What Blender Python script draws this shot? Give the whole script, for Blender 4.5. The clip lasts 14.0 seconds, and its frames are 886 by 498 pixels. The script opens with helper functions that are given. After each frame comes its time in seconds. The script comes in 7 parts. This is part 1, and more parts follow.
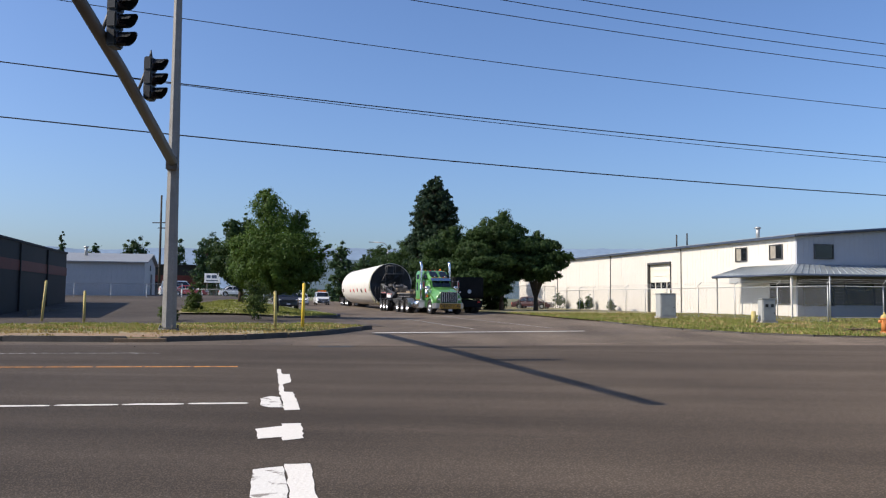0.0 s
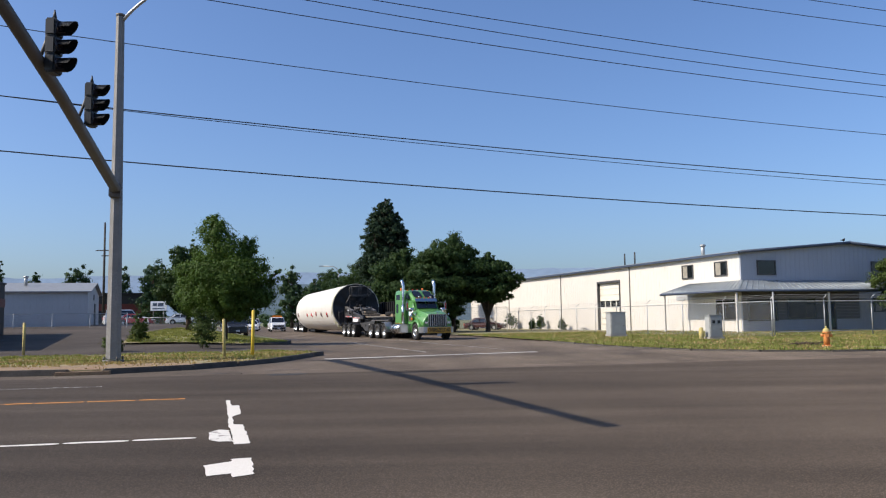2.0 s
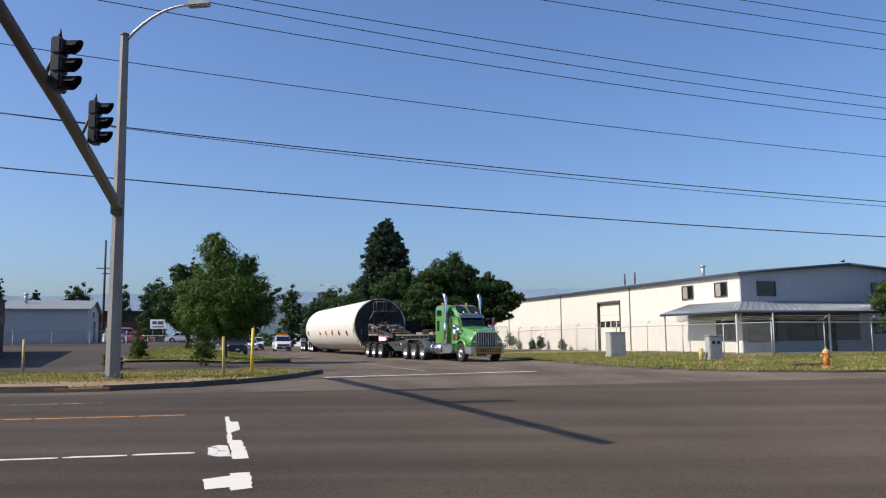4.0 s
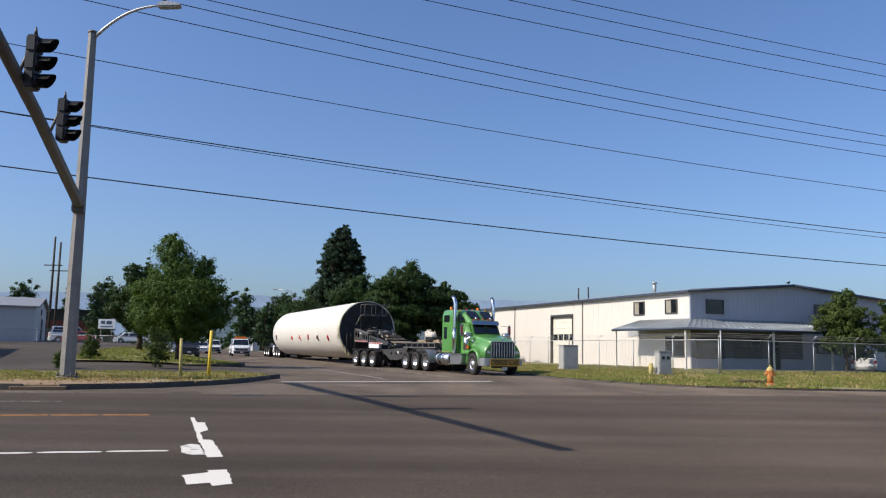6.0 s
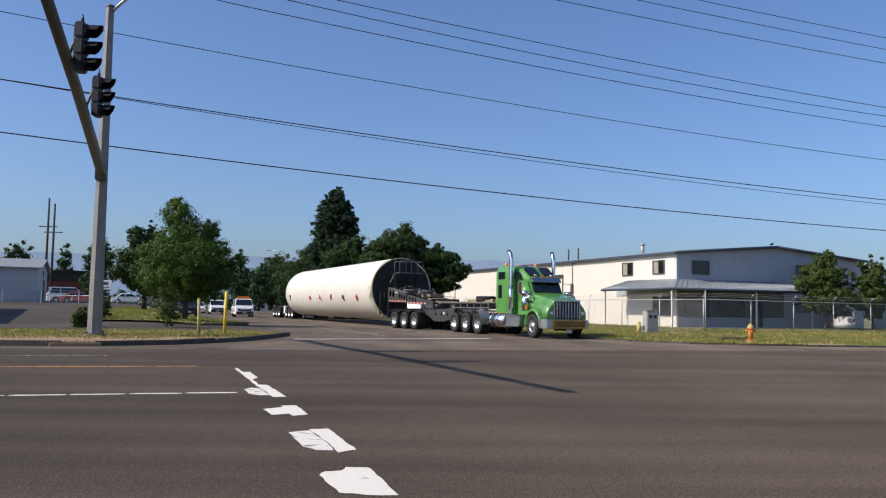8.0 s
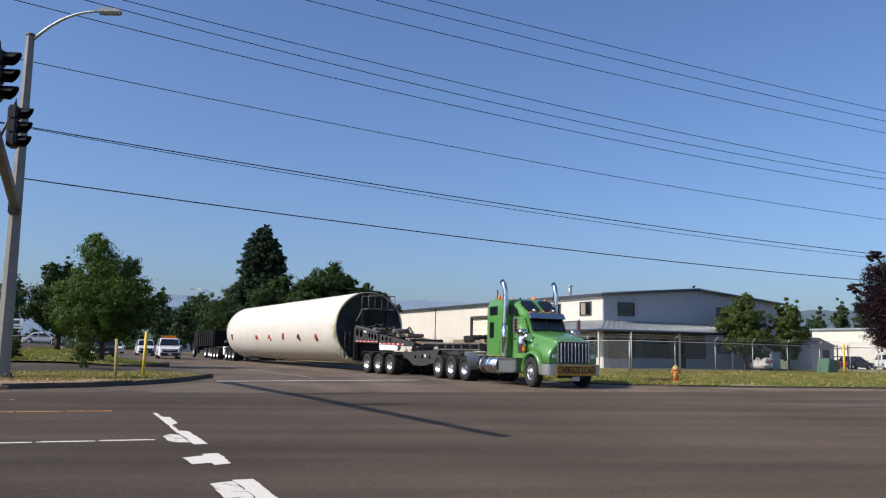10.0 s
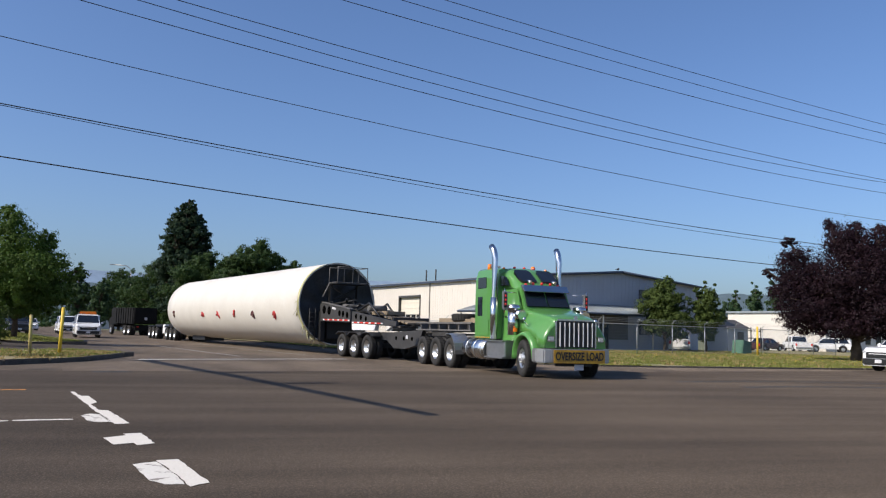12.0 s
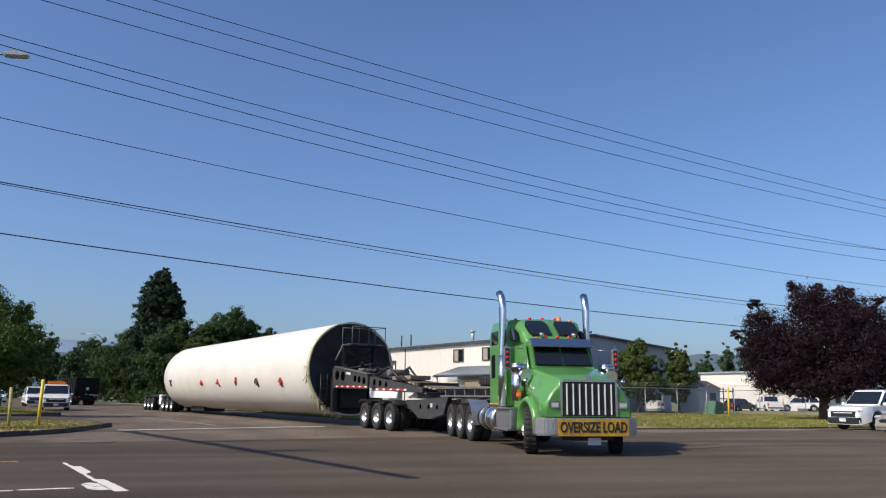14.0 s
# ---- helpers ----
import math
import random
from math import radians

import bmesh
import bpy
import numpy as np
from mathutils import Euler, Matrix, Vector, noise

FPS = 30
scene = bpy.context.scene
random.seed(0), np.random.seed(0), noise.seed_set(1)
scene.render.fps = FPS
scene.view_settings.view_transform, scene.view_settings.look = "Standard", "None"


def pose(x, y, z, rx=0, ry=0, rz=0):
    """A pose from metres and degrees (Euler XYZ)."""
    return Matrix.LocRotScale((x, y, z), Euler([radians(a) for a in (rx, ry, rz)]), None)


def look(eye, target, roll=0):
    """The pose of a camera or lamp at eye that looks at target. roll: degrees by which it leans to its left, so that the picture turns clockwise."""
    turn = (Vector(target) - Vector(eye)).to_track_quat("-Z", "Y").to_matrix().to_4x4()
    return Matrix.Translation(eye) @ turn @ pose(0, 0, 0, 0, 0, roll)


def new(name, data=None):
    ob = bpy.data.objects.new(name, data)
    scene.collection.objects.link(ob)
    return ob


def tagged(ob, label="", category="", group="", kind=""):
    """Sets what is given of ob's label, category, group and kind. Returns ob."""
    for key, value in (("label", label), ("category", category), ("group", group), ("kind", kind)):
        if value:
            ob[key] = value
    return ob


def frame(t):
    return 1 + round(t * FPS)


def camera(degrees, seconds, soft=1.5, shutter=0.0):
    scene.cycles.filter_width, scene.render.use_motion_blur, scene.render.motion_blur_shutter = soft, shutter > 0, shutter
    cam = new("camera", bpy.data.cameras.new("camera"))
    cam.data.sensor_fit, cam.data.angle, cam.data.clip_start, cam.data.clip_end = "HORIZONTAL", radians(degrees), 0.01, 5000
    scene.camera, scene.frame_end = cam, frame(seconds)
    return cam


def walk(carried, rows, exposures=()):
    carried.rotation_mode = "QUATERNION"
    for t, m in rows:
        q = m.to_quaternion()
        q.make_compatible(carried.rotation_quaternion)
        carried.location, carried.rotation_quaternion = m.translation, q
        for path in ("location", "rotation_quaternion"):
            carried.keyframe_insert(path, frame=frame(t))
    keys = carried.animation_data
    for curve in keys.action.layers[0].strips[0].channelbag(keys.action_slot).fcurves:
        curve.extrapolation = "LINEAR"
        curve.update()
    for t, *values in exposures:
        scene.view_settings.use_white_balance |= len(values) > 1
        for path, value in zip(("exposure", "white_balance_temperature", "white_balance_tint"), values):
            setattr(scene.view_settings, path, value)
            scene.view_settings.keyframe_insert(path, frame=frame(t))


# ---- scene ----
cam = camera(57.4, 14.0, soft=1.2)
PATH = [
    (0, (-0.129, 0.014, 1.274), (-0.28, 2.005, 1.393), 0.5),
    (0.5, (-0.107, 0.044, 1.265), (-0.213, 2.037, 1.401), -0.1),
    (1, (-0.112, 0.049, 1.251), (-0.199, 2.044, 1.36), -1.0),
    (1.5, (-0.122, -0.013, 1.277), (-0.177, 1.983, 1.406), -1.5),
    (2, (-0.133, 0.075, 1.322), (-0.163, 2.068, 1.495), -0.8),
    (2.5, (-0.129, 0.078, 1.302), (-0.171, 2.07, 1.464), -0.3),
    (3, (-0.116, 0.04, 1.288), (-0.142, 2.031, 1.48), -0.8),
    (5.5, (-0.136, -0.117, 1.274), (-0.141, 1.87, 1.505), 1.0),
    (6, (-0.342, -0.434, 1.265), (-0.262, 1.55, 1.509), 1.1),
    (6.5, (-0.436, -0.998, 1.247), (-0.298, 0.978, 1.523), 1.8),
    (7, (-0.631, -1.428, 1.243), (-0.379, 0.543, 1.47), 2.0),
    (7.5, (-0.851, -1.78, 1.244), (-0.776, 0.208, 1.445), 0.3),
    (8, (-0.933, -2.135, 1.227), (-0.822, -0.144, 1.374), 1.0),
    (10.5, (-0.991, -1.855, 1.25), (-0.689, 0.105, 1.51), 0.9),
    (11, (-1.011, -1.827, 1.243), (-0.692, 0.135, 1.468), 1.1),
    (11.5, (-1.008, -1.777, 1.242), (-0.628, 0.176, 1.446), 1.5),
    (12, (-1.014, -1.832, 1.241), (-0.557, 0.105, 1.444), 1.5),
    (12.5, (-1.015, -2.025, 1.228), (-0.564, -0.09, 1.46), 1.6),
    (13, (-1.023, -2.271, 1.245), (-0.525, -0.348, 1.476), 2.7),
    (13.5, (-1.193, -2.517, 1.251), (-0.676, -0.604, 1.526), 1.3),
    (14, (-1.306, -2.764, 1.264), (-0.795, -0.864, 1.624), 0.6),
]

# ---- camera ----
walk(cam, [(t, look(e, g, r)) for t, e, g, r in PATH], exposures=[(0, 0.2), (7, 0.08), (14, 0.0)])

# ---- world, sun ----
SUN_TO = Vector((-7.55, -2.07, 6.36)).normalized()
world = bpy.data.worlds.new("world")
scene.world = world
world.use_nodes = True
wn = world.node_tree
wn.nodes.clear()
sky = wn.nodes.new("ShaderNodeTexSky")
sky.sky_type = 'NISHITA'
sky.sun_disc = False
sky.sun_elevation = math.asin(SUN_TO.z)
sky.sun_rotation = math.atan2(SUN_TO.x, SUN_TO.y) % (2 * math.pi)
sky.air_density, sky.dust_density, sky.ozone_density = 1.0, 1.9, 2.8
bg = wn.nodes.new("ShaderNodeBackground")
bg.inputs["Strength"].default_value = 0.12
wo = wn.nodes.new("ShaderNodeOutputWorld")
tint = wn.nodes.new("ShaderNodeMixRGB")
tint.blend_type = 'MULTIPLY'
tint.inputs[0].default_value = 1.0
tint.inputs[2].default_value = (0.83, 0.97, 1.23, 1)
wn.links.new(sky.outputs[0], tint.inputs[1])
wn.links.new(tint.outputs[0], bg.inputs[0])
wn.links.new(bg.outputs[0], wo.inputs[0])
sun = new("sun", bpy.data.lights.new("sun", 'SUN'))
sun.data.energy, sun.data.angle, sun.data.color = 5.0, radians(0.55), (1.0, 0.9, 0.77)
sun.matrix_world = look(SUN_TO * 60, (0, 0, 0))


# ---- materials ----
def mat(name, color, rough=0.6, metal=0.0, vary=0.15, scale=3.0, fine=40.0, bump=0.1, second=None, mix=0.5, spec=0.5, island=0.0, coat=0.0):
    m = bpy.data.materials.new(name)
    m.use_nodes = True
    nt = m.node_tree
    b = nt.nodes["Principled BSDF"]
    b.inputs["Roughness"].default_value, b.inputs["Metallic"].default_value = rough, metal
    b.inputs["Specular IOR Level"].default_value = spec
    b.inputs["Coat Weight"].default_value = coat
    co = nt.nodes.new("ShaderNodeTexCoord")
    big, small = nt.nodes.new("ShaderNodeTexNoise"), nt.nodes.new("ShaderNodeTexNoise")
    big.inputs["Scale"].default_value, small.inputs["Scale"].default_value = scale, fine
    big.inputs["Detail"].default_value, small.inputs["Detail"].default_value = 6, 4
    for n in (big, small):
        nt.links.new(co.outputs["Object"], n.inputs["Vector"])
    ramp = nt.nodes.new("ShaderNodeValToRGB")
    c2 = second or tuple(c * (1 - vary) for c in color)
    ramp.color_ramp.elements[0].color, ramp.color_ramp.elements[1].color = (*c2, 1), (*color, 1)
    ramp.color_ramp.elements[0].position, ramp.color_ramp.elements[1].position = mix - 0.18, mix + 0.15
    nt.links.new(big.outputs["Fac"], ramp.inputs[0])
    grain = nt.nodes.new("ShaderNodeMixRGB")
    grain.blend_type = 'OVERLAY'
    grain.inputs[0].default_value = min(1.0, vary * 2.0)
    nt.links.new(ramp.outputs[0], grain.inputs[1])
    nt.links.new(small.outputs["Fac"], grain.inputs[2])
    last = grain.outputs[0]
    if island:
        geo = nt.nodes.new("ShaderNodeNewGeometry")
        hsv = nt.nodes.new("ShaderNodeHueSaturation")
        mr = nt.nodes.new("ShaderNodeMapRange")
        mr.inputs["To Min"].default_value, mr.inputs["To Max"].default_value = 1 - island, 1 + island
        nt.links.new(geo.outputs["Random Per Island"], mr.inputs["Value"])
        nt.links.new(mr.outputs[0], hsv.inputs["Value"])
        nt.links.new(last, hsv.inputs["Color"])
        last = hsv.outputs[0]
    nt.links.new(last, b.inputs["Base Color"])
    if bump:
        bp = nt.nodes.new("ShaderNodeBump")
        bp.inputs["Strength"].default_value, bp.inputs["Distance"].default_value = bump, 0.02
        nt.links.new(small.outputs["Fac"], bp.inputs["Height"])
        nt.links.new(bp.outputs[0], b.inputs["Normal"])
    return m


def leaf_mat(name, color, second, island=0.2):
    m = mat(name, color, rough=0.55, vary=0.25, scale=0.7, fine=9.0, bump=0, second=second, island=island, spec=0.12)
    nt = m.node_tree
    b = nt.nodes["Principled BSDF"]
    tr = nt.nodes.new("ShaderNodeBsdfTranslucent")
    tr.inputs["Color"].default_value = (color[0] * 1.3, color[1] * 1.3, color[2] * 0.8, 1)
    mx = nt.nodes.new("ShaderNodeMixShader")
    mx.inputs[0].default_value = 0.22
    nt.links.new(b.outputs[0], mx.inputs[1])
    nt.links.new(tr.outputs[0], mx.inputs[2])
    nt.links.new(mx.outputs[0], nt.nodes["Material Output"].inputs[0])
    return m


def road_mat(name, base, worn, streak_axis_scale, stones=0.35):
    """Asphalt: fine stones, worn streaks along the traffic, blotchy patches."""
    m = mat(name, base, rough=0.85, vary=0.12, scale=0.25, fine=55.0, bump=0.5, second=worn, mix=0.5, spec=0.12)
    nt = m.node_tree
    b = nt.nodes["Principled BSDF"]
    b.inputs["Diffuse Roughness"].default_value = 0.5
    src = b.inputs["Base Color"].links[0].from_socket
    co = nt.nodes.new("ShaderNodeTexCoord")
    mp = nt.nodes.new("ShaderNodeMapping")
    mp.inputs["Scale"].default_value = streak_axis_scale
    mp.inputs["Rotation"].default_value = (0, 0, radians(-13))
    nz = nt.nodes.new("ShaderNodeTexNoise")
    nz.inputs["Scale"].default_value, nz.inputs["Detail"].default_value = 1.0, 5
    nt.links.new(co.outputs["Object"], mp.inputs[0])
    nt.links.new(mp.outputs[0], nz.inputs["Vector"])
    mr = nt.nodes.new("ShaderNodeMapRange")
    mr.inputs["From Min"].default_value, mr.inputs["From Max"].default_value = 0.3, 0.7
    mr.inputs["To Min"].default_value, mr.inputs["To Max"].default_value = 0.74, 1.26
    nt.links.new(nz.outputs["Fac"], mr.inputs["Value"])
    vor = nt.nodes.new("ShaderNodeTexVoronoi")
    vor.inputs["Scale"].default_value = 52
    nt.links.new(co.outputs["Object"], vor.inputs["Vector"])
    vr = nt.nodes.new("ShaderNodeMapRange")
    vr.inputs["From Min"].default_value, vr.inputs["From Max"].default_value = 0.05, 0.5
    vr.inputs["To Min"].default_value, vr.inputs["To Max"].default_value = 1 + stones, 1 - stones * 0.4
    nt.links.new(vor.outputs["Distance"], vr.inputs["Value"])
    mul = nt.nodes.new("ShaderNodeMath")
    mul.operation = 'MULTIPLY'
    nt.links.new(mr.outputs[0], mul.inputs[0])
    nt.links.new(vr.outputs[0], mul.inputs[1])
    hsv = nt.nodes.new("ShaderNodeHueSaturation")
    nt.links.new(mul.outputs[0], hsv.inputs["Value"])
    nt.links.new(src, hsv.inputs["Color"])
    nt.links.new(hsv.outputs[0], b.inputs["Base Color"])
    return m


def paint_mat(name, color, under, wear=0.5):
    """Road paint, worn through to the asphalt in patches."""
    m = mat(name, color, rough=0.8, vary=0.12, scale=6.5, fine=40.0, bump=0.3, second=under, mix=wear, spec=0.3)
    for n in m.node_tree.nodes:
        if n.type == 'VALTORGB':
            n.color_ramp.elements[0].position, n.color_ramp.elements[1].position = wear - 0.03, wear + 0.03
    return m


def mesh_mat(name, color, cover):
    """Woven wire: mostly see-through."""
    m = bpy.data.materials.new(name)
    m.use_nodes = True
    nt = m.node_tree
    b = nt.nodes["Principled BSDF"]
    b.inputs["Base Color"].default_value, b.inputs["Roughness"].default_value, b.inputs["Metallic"].default_value = (*color, 1), 0.5, 0.6
    tp = nt.nodes.new("ShaderNodeBsdfTransparent")
    mx = nt.nodes.new("ShaderNodeMixShader")
    co = nt.nodes.new("ShaderNodeTexCoord")
    nz = nt.nodes.new("ShaderNodeTexNoise")
    nz.inputs["Scale"].default_value = 0.6
    mr = nt.nodes.new("ShaderNodeMapRange")
    mr.inputs["To Min"].default_value, mr.inputs["To Max"].default_value = cover * 0.6, cover * 1.4
    nt.links.new(co.outputs["Object"], nz.inputs["Vector"])
    nt.links.new(nz.outputs["Fac"], mr.inputs["Value"])
    nt.links.new(mr.outputs[0], mx.inputs[0])
    nt.links.new(tp.outputs[0], mx.inputs[1])
    nt.links.new(b.outputs[0], mx.inputs[2])
    nt.links.new(mx.outputs[0], nt.nodes["Material Output"].inputs[0])
    return m


M_ASPHALT = road_mat("asphalt_dark", (0.108, 0.084, 0.062), (0.08, 0.062, 0.046), (0.05, 0.9, 1), stones=0.7)
M_ASPHALT2 = road_mat("asphalt_old", (0.18, 0.141, 0.106), (0.135, 0.106, 0.08), (0.5, 0.12, 1), stones=0.7)
M_LOT = road_mat("asphalt_lot", (0.115, 0.094, 0.077), (0.09, 0.075, 0.062), (0.2, 0.2, 1))
M_GROUND = mat("dry_ground", (0.17, 0.16, 0.085), rough=0.95, vary=0.3, scale=0.12, fine=6.0, bump=0.3, second=(0.11, 0.13, 0.05))
M_VERGE = mat("verge_soil", (0.27, 0.215, 0.11), rough=0.95, vary=0.3, scale=0.6, fine=14.0, bump=0.5, second=(0.18, 0.18, 0.07))
M_DIRT = mat("bare_dirt", (0.26, 0.16, 0.09), rough=0.95, vary=0.3, scale=1.3, fine=25.0, bump=0.5, second=(0.24, 0.18, 0.1))
M_GRASS = leaf_mat("grass_blades", (0.235, 0.24, 0.07), (0.15, 0.18, 0.048), .18)
M_GRASS_DRY = leaf_mat("grass_dry", (0.38, 0.29, 0.14), (0.27, 0.2, 0.09), .2)
M_FLOWER = mat("yellow_flower", (0.75, 0.55, 0.03), rough=0.6, vary=0.1, bump=0)
M_KERB = mat("kerb_concrete", (0.1, 0.087, 0.073), rough=0.9, vary=0.3, scale=1.5, fine=30, bump=0.4, second=(0.06, 0.052, 0.044))
M_WHITE_PAINT = paint_mat("road_white", (0.68, 0.64, 0.57), (0.4, 0.36, 0.31), 0.3)
M_CHIPPED_PAINT = paint_mat("road_white_chipped", (0.66, 0.63, 0.57), (0.25, 0.22, 0.19), 0.42)
M_WORN_PAINT = paint_mat("road_white_worn", (0.6, 0.58, 0.54), (0.12, 0.105, 0.092), 0.53)
M_YELLOW_PAINT = paint_mat("road_yellow", (0.66, 0.28, 0.06), (0.25, 0.13, 0.06), 0.42)
M_PALE = road_mat("asphalt_pale", (0.27, 0.22, 0.17), (0.19, 0.155, 0.12), (0.5, 0.5, 1), stones=0.8)
M_DARK_PATCH = mat("dark_road_patch", (0.03, 0.028, 0.026), rough=0.7, vary=0.3, scale=3, fine=30)
M_RUBBER_MARK = mat("rubber_mark", (0.045, 0.042, 0.04), rough=0.8, vary=0.3, scale=2, fine=30)
M_GALV = mat("galvanised_steel", (0.42, 0.43, 0.43), rough=0.5, metal=0.55, vary=0.15, scale=4, fine=30, bump=0.05)
M_DARKSTEEL = mat("dark_bronze_steel", (0.12, 0.11, 0.1), rough=0.6, metal=0.3, vary=0.15)
M_BLACKP = mat("black_plastic", (0.015, 0.016, 0.016), rough=0.5, vary=0.2, scale=5)
M_LENS_OFF = mat("dark_lens", (0.03, 0.02, 0.02), rough=0.2, vary=0.1)
# Gable siding: darkened and blued to hold the shade of that side.
M_SIDING_SHADED = mat("shaded_siding", (0.4, 0.41, 0.45), rough=0.6, vary=0.08, scale=0.7, fine=30, bump=0.05)
M_WIRE = mat("wire_black", (0.02, 0.02, 0.022), rough=0.6, vary=0.1, bump=0)
M_POST_Y = mat("post_yellow", (0.72, 0.5, 0.03), rough=0.55, vary=0.2, scale=5, fine=30, second=(0.6, 0.42, 0.05))
M_POST_OLD = mat("post_faded_yellow", (0.5, 0.4, 0.12), rough=0.8, vary=0.3, scale=5, fine=30, second=(0.36, 0.3, 0.14))
M_SIDING = mat("white_metal_siding", (0.66, 0.62, 0.56), rough=0.55, vary=0.05, scale=0.5, fine=12, bump=0.05)
M_TRIM = mat("dark_blue_trim", (0.045, 0.062, 0.1), rough=0.5, vary=0.15)
M_ROOF = mat("grey_metal_roof", (0.34, 0.38, 0.4), rough=0.4, metal=0.35, vary=0.2, scale=1.2, fine=15, second=(0.28, 0.3, 0.31))
M_WINDOW = mat("dark_window_glass", (0.012, 0.015, 0.018), rough=0.06, vary=0.2, bump=0, spec=0.6)
M_FRAME = mat("dark_window_frame", (0.06, 0.06, 0.06), rough=0.5, vary=0.2)
M_BLIND = mat("window_curtain", (0.3, 0.27, 0.22), rough=0.8, vary=0.2)
M_DOORWOOD = mat("garage_door_cream", (0.72, 0.68, 0.58), rough=0.6, vary=0.1)
M_DARKWALL = mat("charcoal_wall", (0.016, 0.015, 0.016), rough=0.7, vary=0.2, scale=0.6, fine=15)
M_REDSTRIPE = mat("red_stripe", (0.13, 0.02, 0.014), rough=0.6, vary=0.2)
M_SHED = mat("shed_siding", (0.43, 0.44, 0.45), rough=0.6, vary=0.08, scale=0.5, fine=12)
M_SHEDROOF = mat("shed_roof", (0.25, 0.26, 0.265), rough=0.5, vary=0.15)
M_BARK = mat("bark", (0.09, 0.065, 0.045), rough=0.95, vary=0.4, scale=4, fine=25, bump=0.8)
M_LEAF_MAPLE = leaf_mat("maple_leaves", (0.068, 0.116, 0.022), (0.042, 0.078, 0.016))
M_LEAF_DARK = leaf_mat("dark_leaves", (0.04, 0.07, 0.02), (0.025, 0.05, 0.016))
M_LEAF_FIR = leaf_mat("fir_needles", (0.028, 0.05, 0.025), (0.018, 0.036, 0.02))
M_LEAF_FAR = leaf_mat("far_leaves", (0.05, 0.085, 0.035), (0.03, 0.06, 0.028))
M_LEAF_PURPLE = leaf_mat("purple_leaves", (0.025, 0.012, 0.017), (0.016, 0.009, 0.013))
M_LEAF_SHRUB = leaf_mat("shrub_leaves", (0.07, 0.1, 0.026), (0.045, 0.068, 0.018))
# Hill colours carry the blue of the haze.
M_HILL = mat("far_hill_haze_tint", (0.2, 0.27, 0.36), rough=1.0, vary=0.1, scale=0.01, fine=0.08, bump=0, spec=0)
M_HILL2 = mat("near_hill_haze_tint", (0.105, 0.145, 0.17), rough=1.0, vary=0.15, scale=0.02, fine=0.12, bump=0, spec=0)
M_BRIGHTBAR = mat("polished_grille_bar", (0.8, 0.8, 0.79), rough=0.4, metal=0.35, vary=0.05, bump=0)
M_GREEN = mat("truck_green_paint", (0.088, 0.255, 0.06), rough=0.28, vary=0.05, scale=2, fine=30, bump=0, coat=0.6)
M_CHROME = mat("chrome", (0.66, 0.66, 0.66), rough=0.2, metal=1.0, vary=0.06, bump=0)
M_ALU = mat("brushed_aluminium", (0.62, 0.63, 0.64), rough=0.32, metal=0.9, vary=0.12, scale=5)
M_BUMPER = mat("steel_bumper", (0.4, 0.4, 0.41), rough=0.3, metal=0.7, vary=0.12, scale=3)
M_TYRE = mat("tyre_rubber", (0.022, 0.021, 0.02), rough=0.85, vary=0.3, scale=5, fine=40, bump=0.3)
M_BLACKSTEEL = mat("black_painted_steel", (0.022, 0.022, 0.023), rough=0.5, metal=0.1, vary=0.25, scale=3, fine=30)
M_BEAM = mat("dark_grey_beam_steel", (0.045, 0.044, 0.044), rough=0.6, vary=0.3, scale=3, fine=30)
M_HOLE = mat("shadowed_opening", (0.003, 0.003, 0.003), rough=1.0, vary=0.1, bump=0, spec=0.0)
M_GREYSTEEL = mat("dusty_grey_steel", (0.13, 0.125, 0.12), rough=0.7, vary=0.3, scale=3)
M_DUMP = mat("sooty_black_steel", (0.01, 0.01, 0.01), rough=0.75, vary=0.3, scale=2, fine=25, spec=0.2)
M_GLASS = mat("cab_glass", (0.01, 0.013, 0.018), rough=0.04, vary=0.1, bump=0, spec=0.8)
M_AMBER = mat("amber_lens", (0.85, 0.22, 0.02), rough=0.25, vary=0.05, bump=0)
M_REDLENS = mat("red_lens", (0.6, 0.03, 0.02), rough=0.3, vary=0.05, bump=0)
M_HEADLAMP = mat("headlamp_glass", (0.7, 0.72, 0.74), rough=0.12, metal=0.4, vary=0.1, bump=0)
M_SIGNY = mat("sign_yellow", (0.56, 0.31, 0.02), rough=0.6, vary=0.3, scale=5, second=(0.36, 0.2, 0.03))
M_SIGNK = mat("sign_black", (0.02, 0.02, 0.02), rough=0.6, vary=0.1)
M_TUBE = mat("tower_white_paint", (0.69, 0.655, 0.59), rough=0.45, vary=0.06, scale=0.5, fine=10, bump=0.02, second=(0.62, 0.585, 0.52))
M_TARP = mat("dark_tarp", (0.03, 0.033, 0.035), rough=0.7, vary=0.35, scale=1.5, fine=10, bump=0.3)
M_TAPE = mat("tan_tape", (0.5, 0.47, 0.24), rough=0.7, vary=0.25, scale=4)
M_REDFLAG = mat("red_strap", (0.5, 0.04, 0.04), rough=0.8, vary=0.2)
M_DARKFLAG = mat("dark_strap", (0.1, 0.03, 0.03), rough=0.8, vary=0.2)
M_WHITECAR = mat("white_car_paint", (0.78, 0.78, 0.78), rough=0.25, vary=0.04, bump=0, coat=0.6)
M_SILVERCAR = mat("champagne_car_paint", (0.42, 0.38, 0.32), rough=0.3, metal=0.4, vary=0.05, bump=0, coat=0.6)
M_DARKCAR = mat("dark_car_paint", (0.03, 0.033, 0.04), rough=0.25, vary=0.05, bump=0, coat=0.6)
M_BLUECAR = mat("blue_car_paint", (0.05, 0.07, 0.11), rough=0.3, vary=0.05, bump=0, coat=0.6)
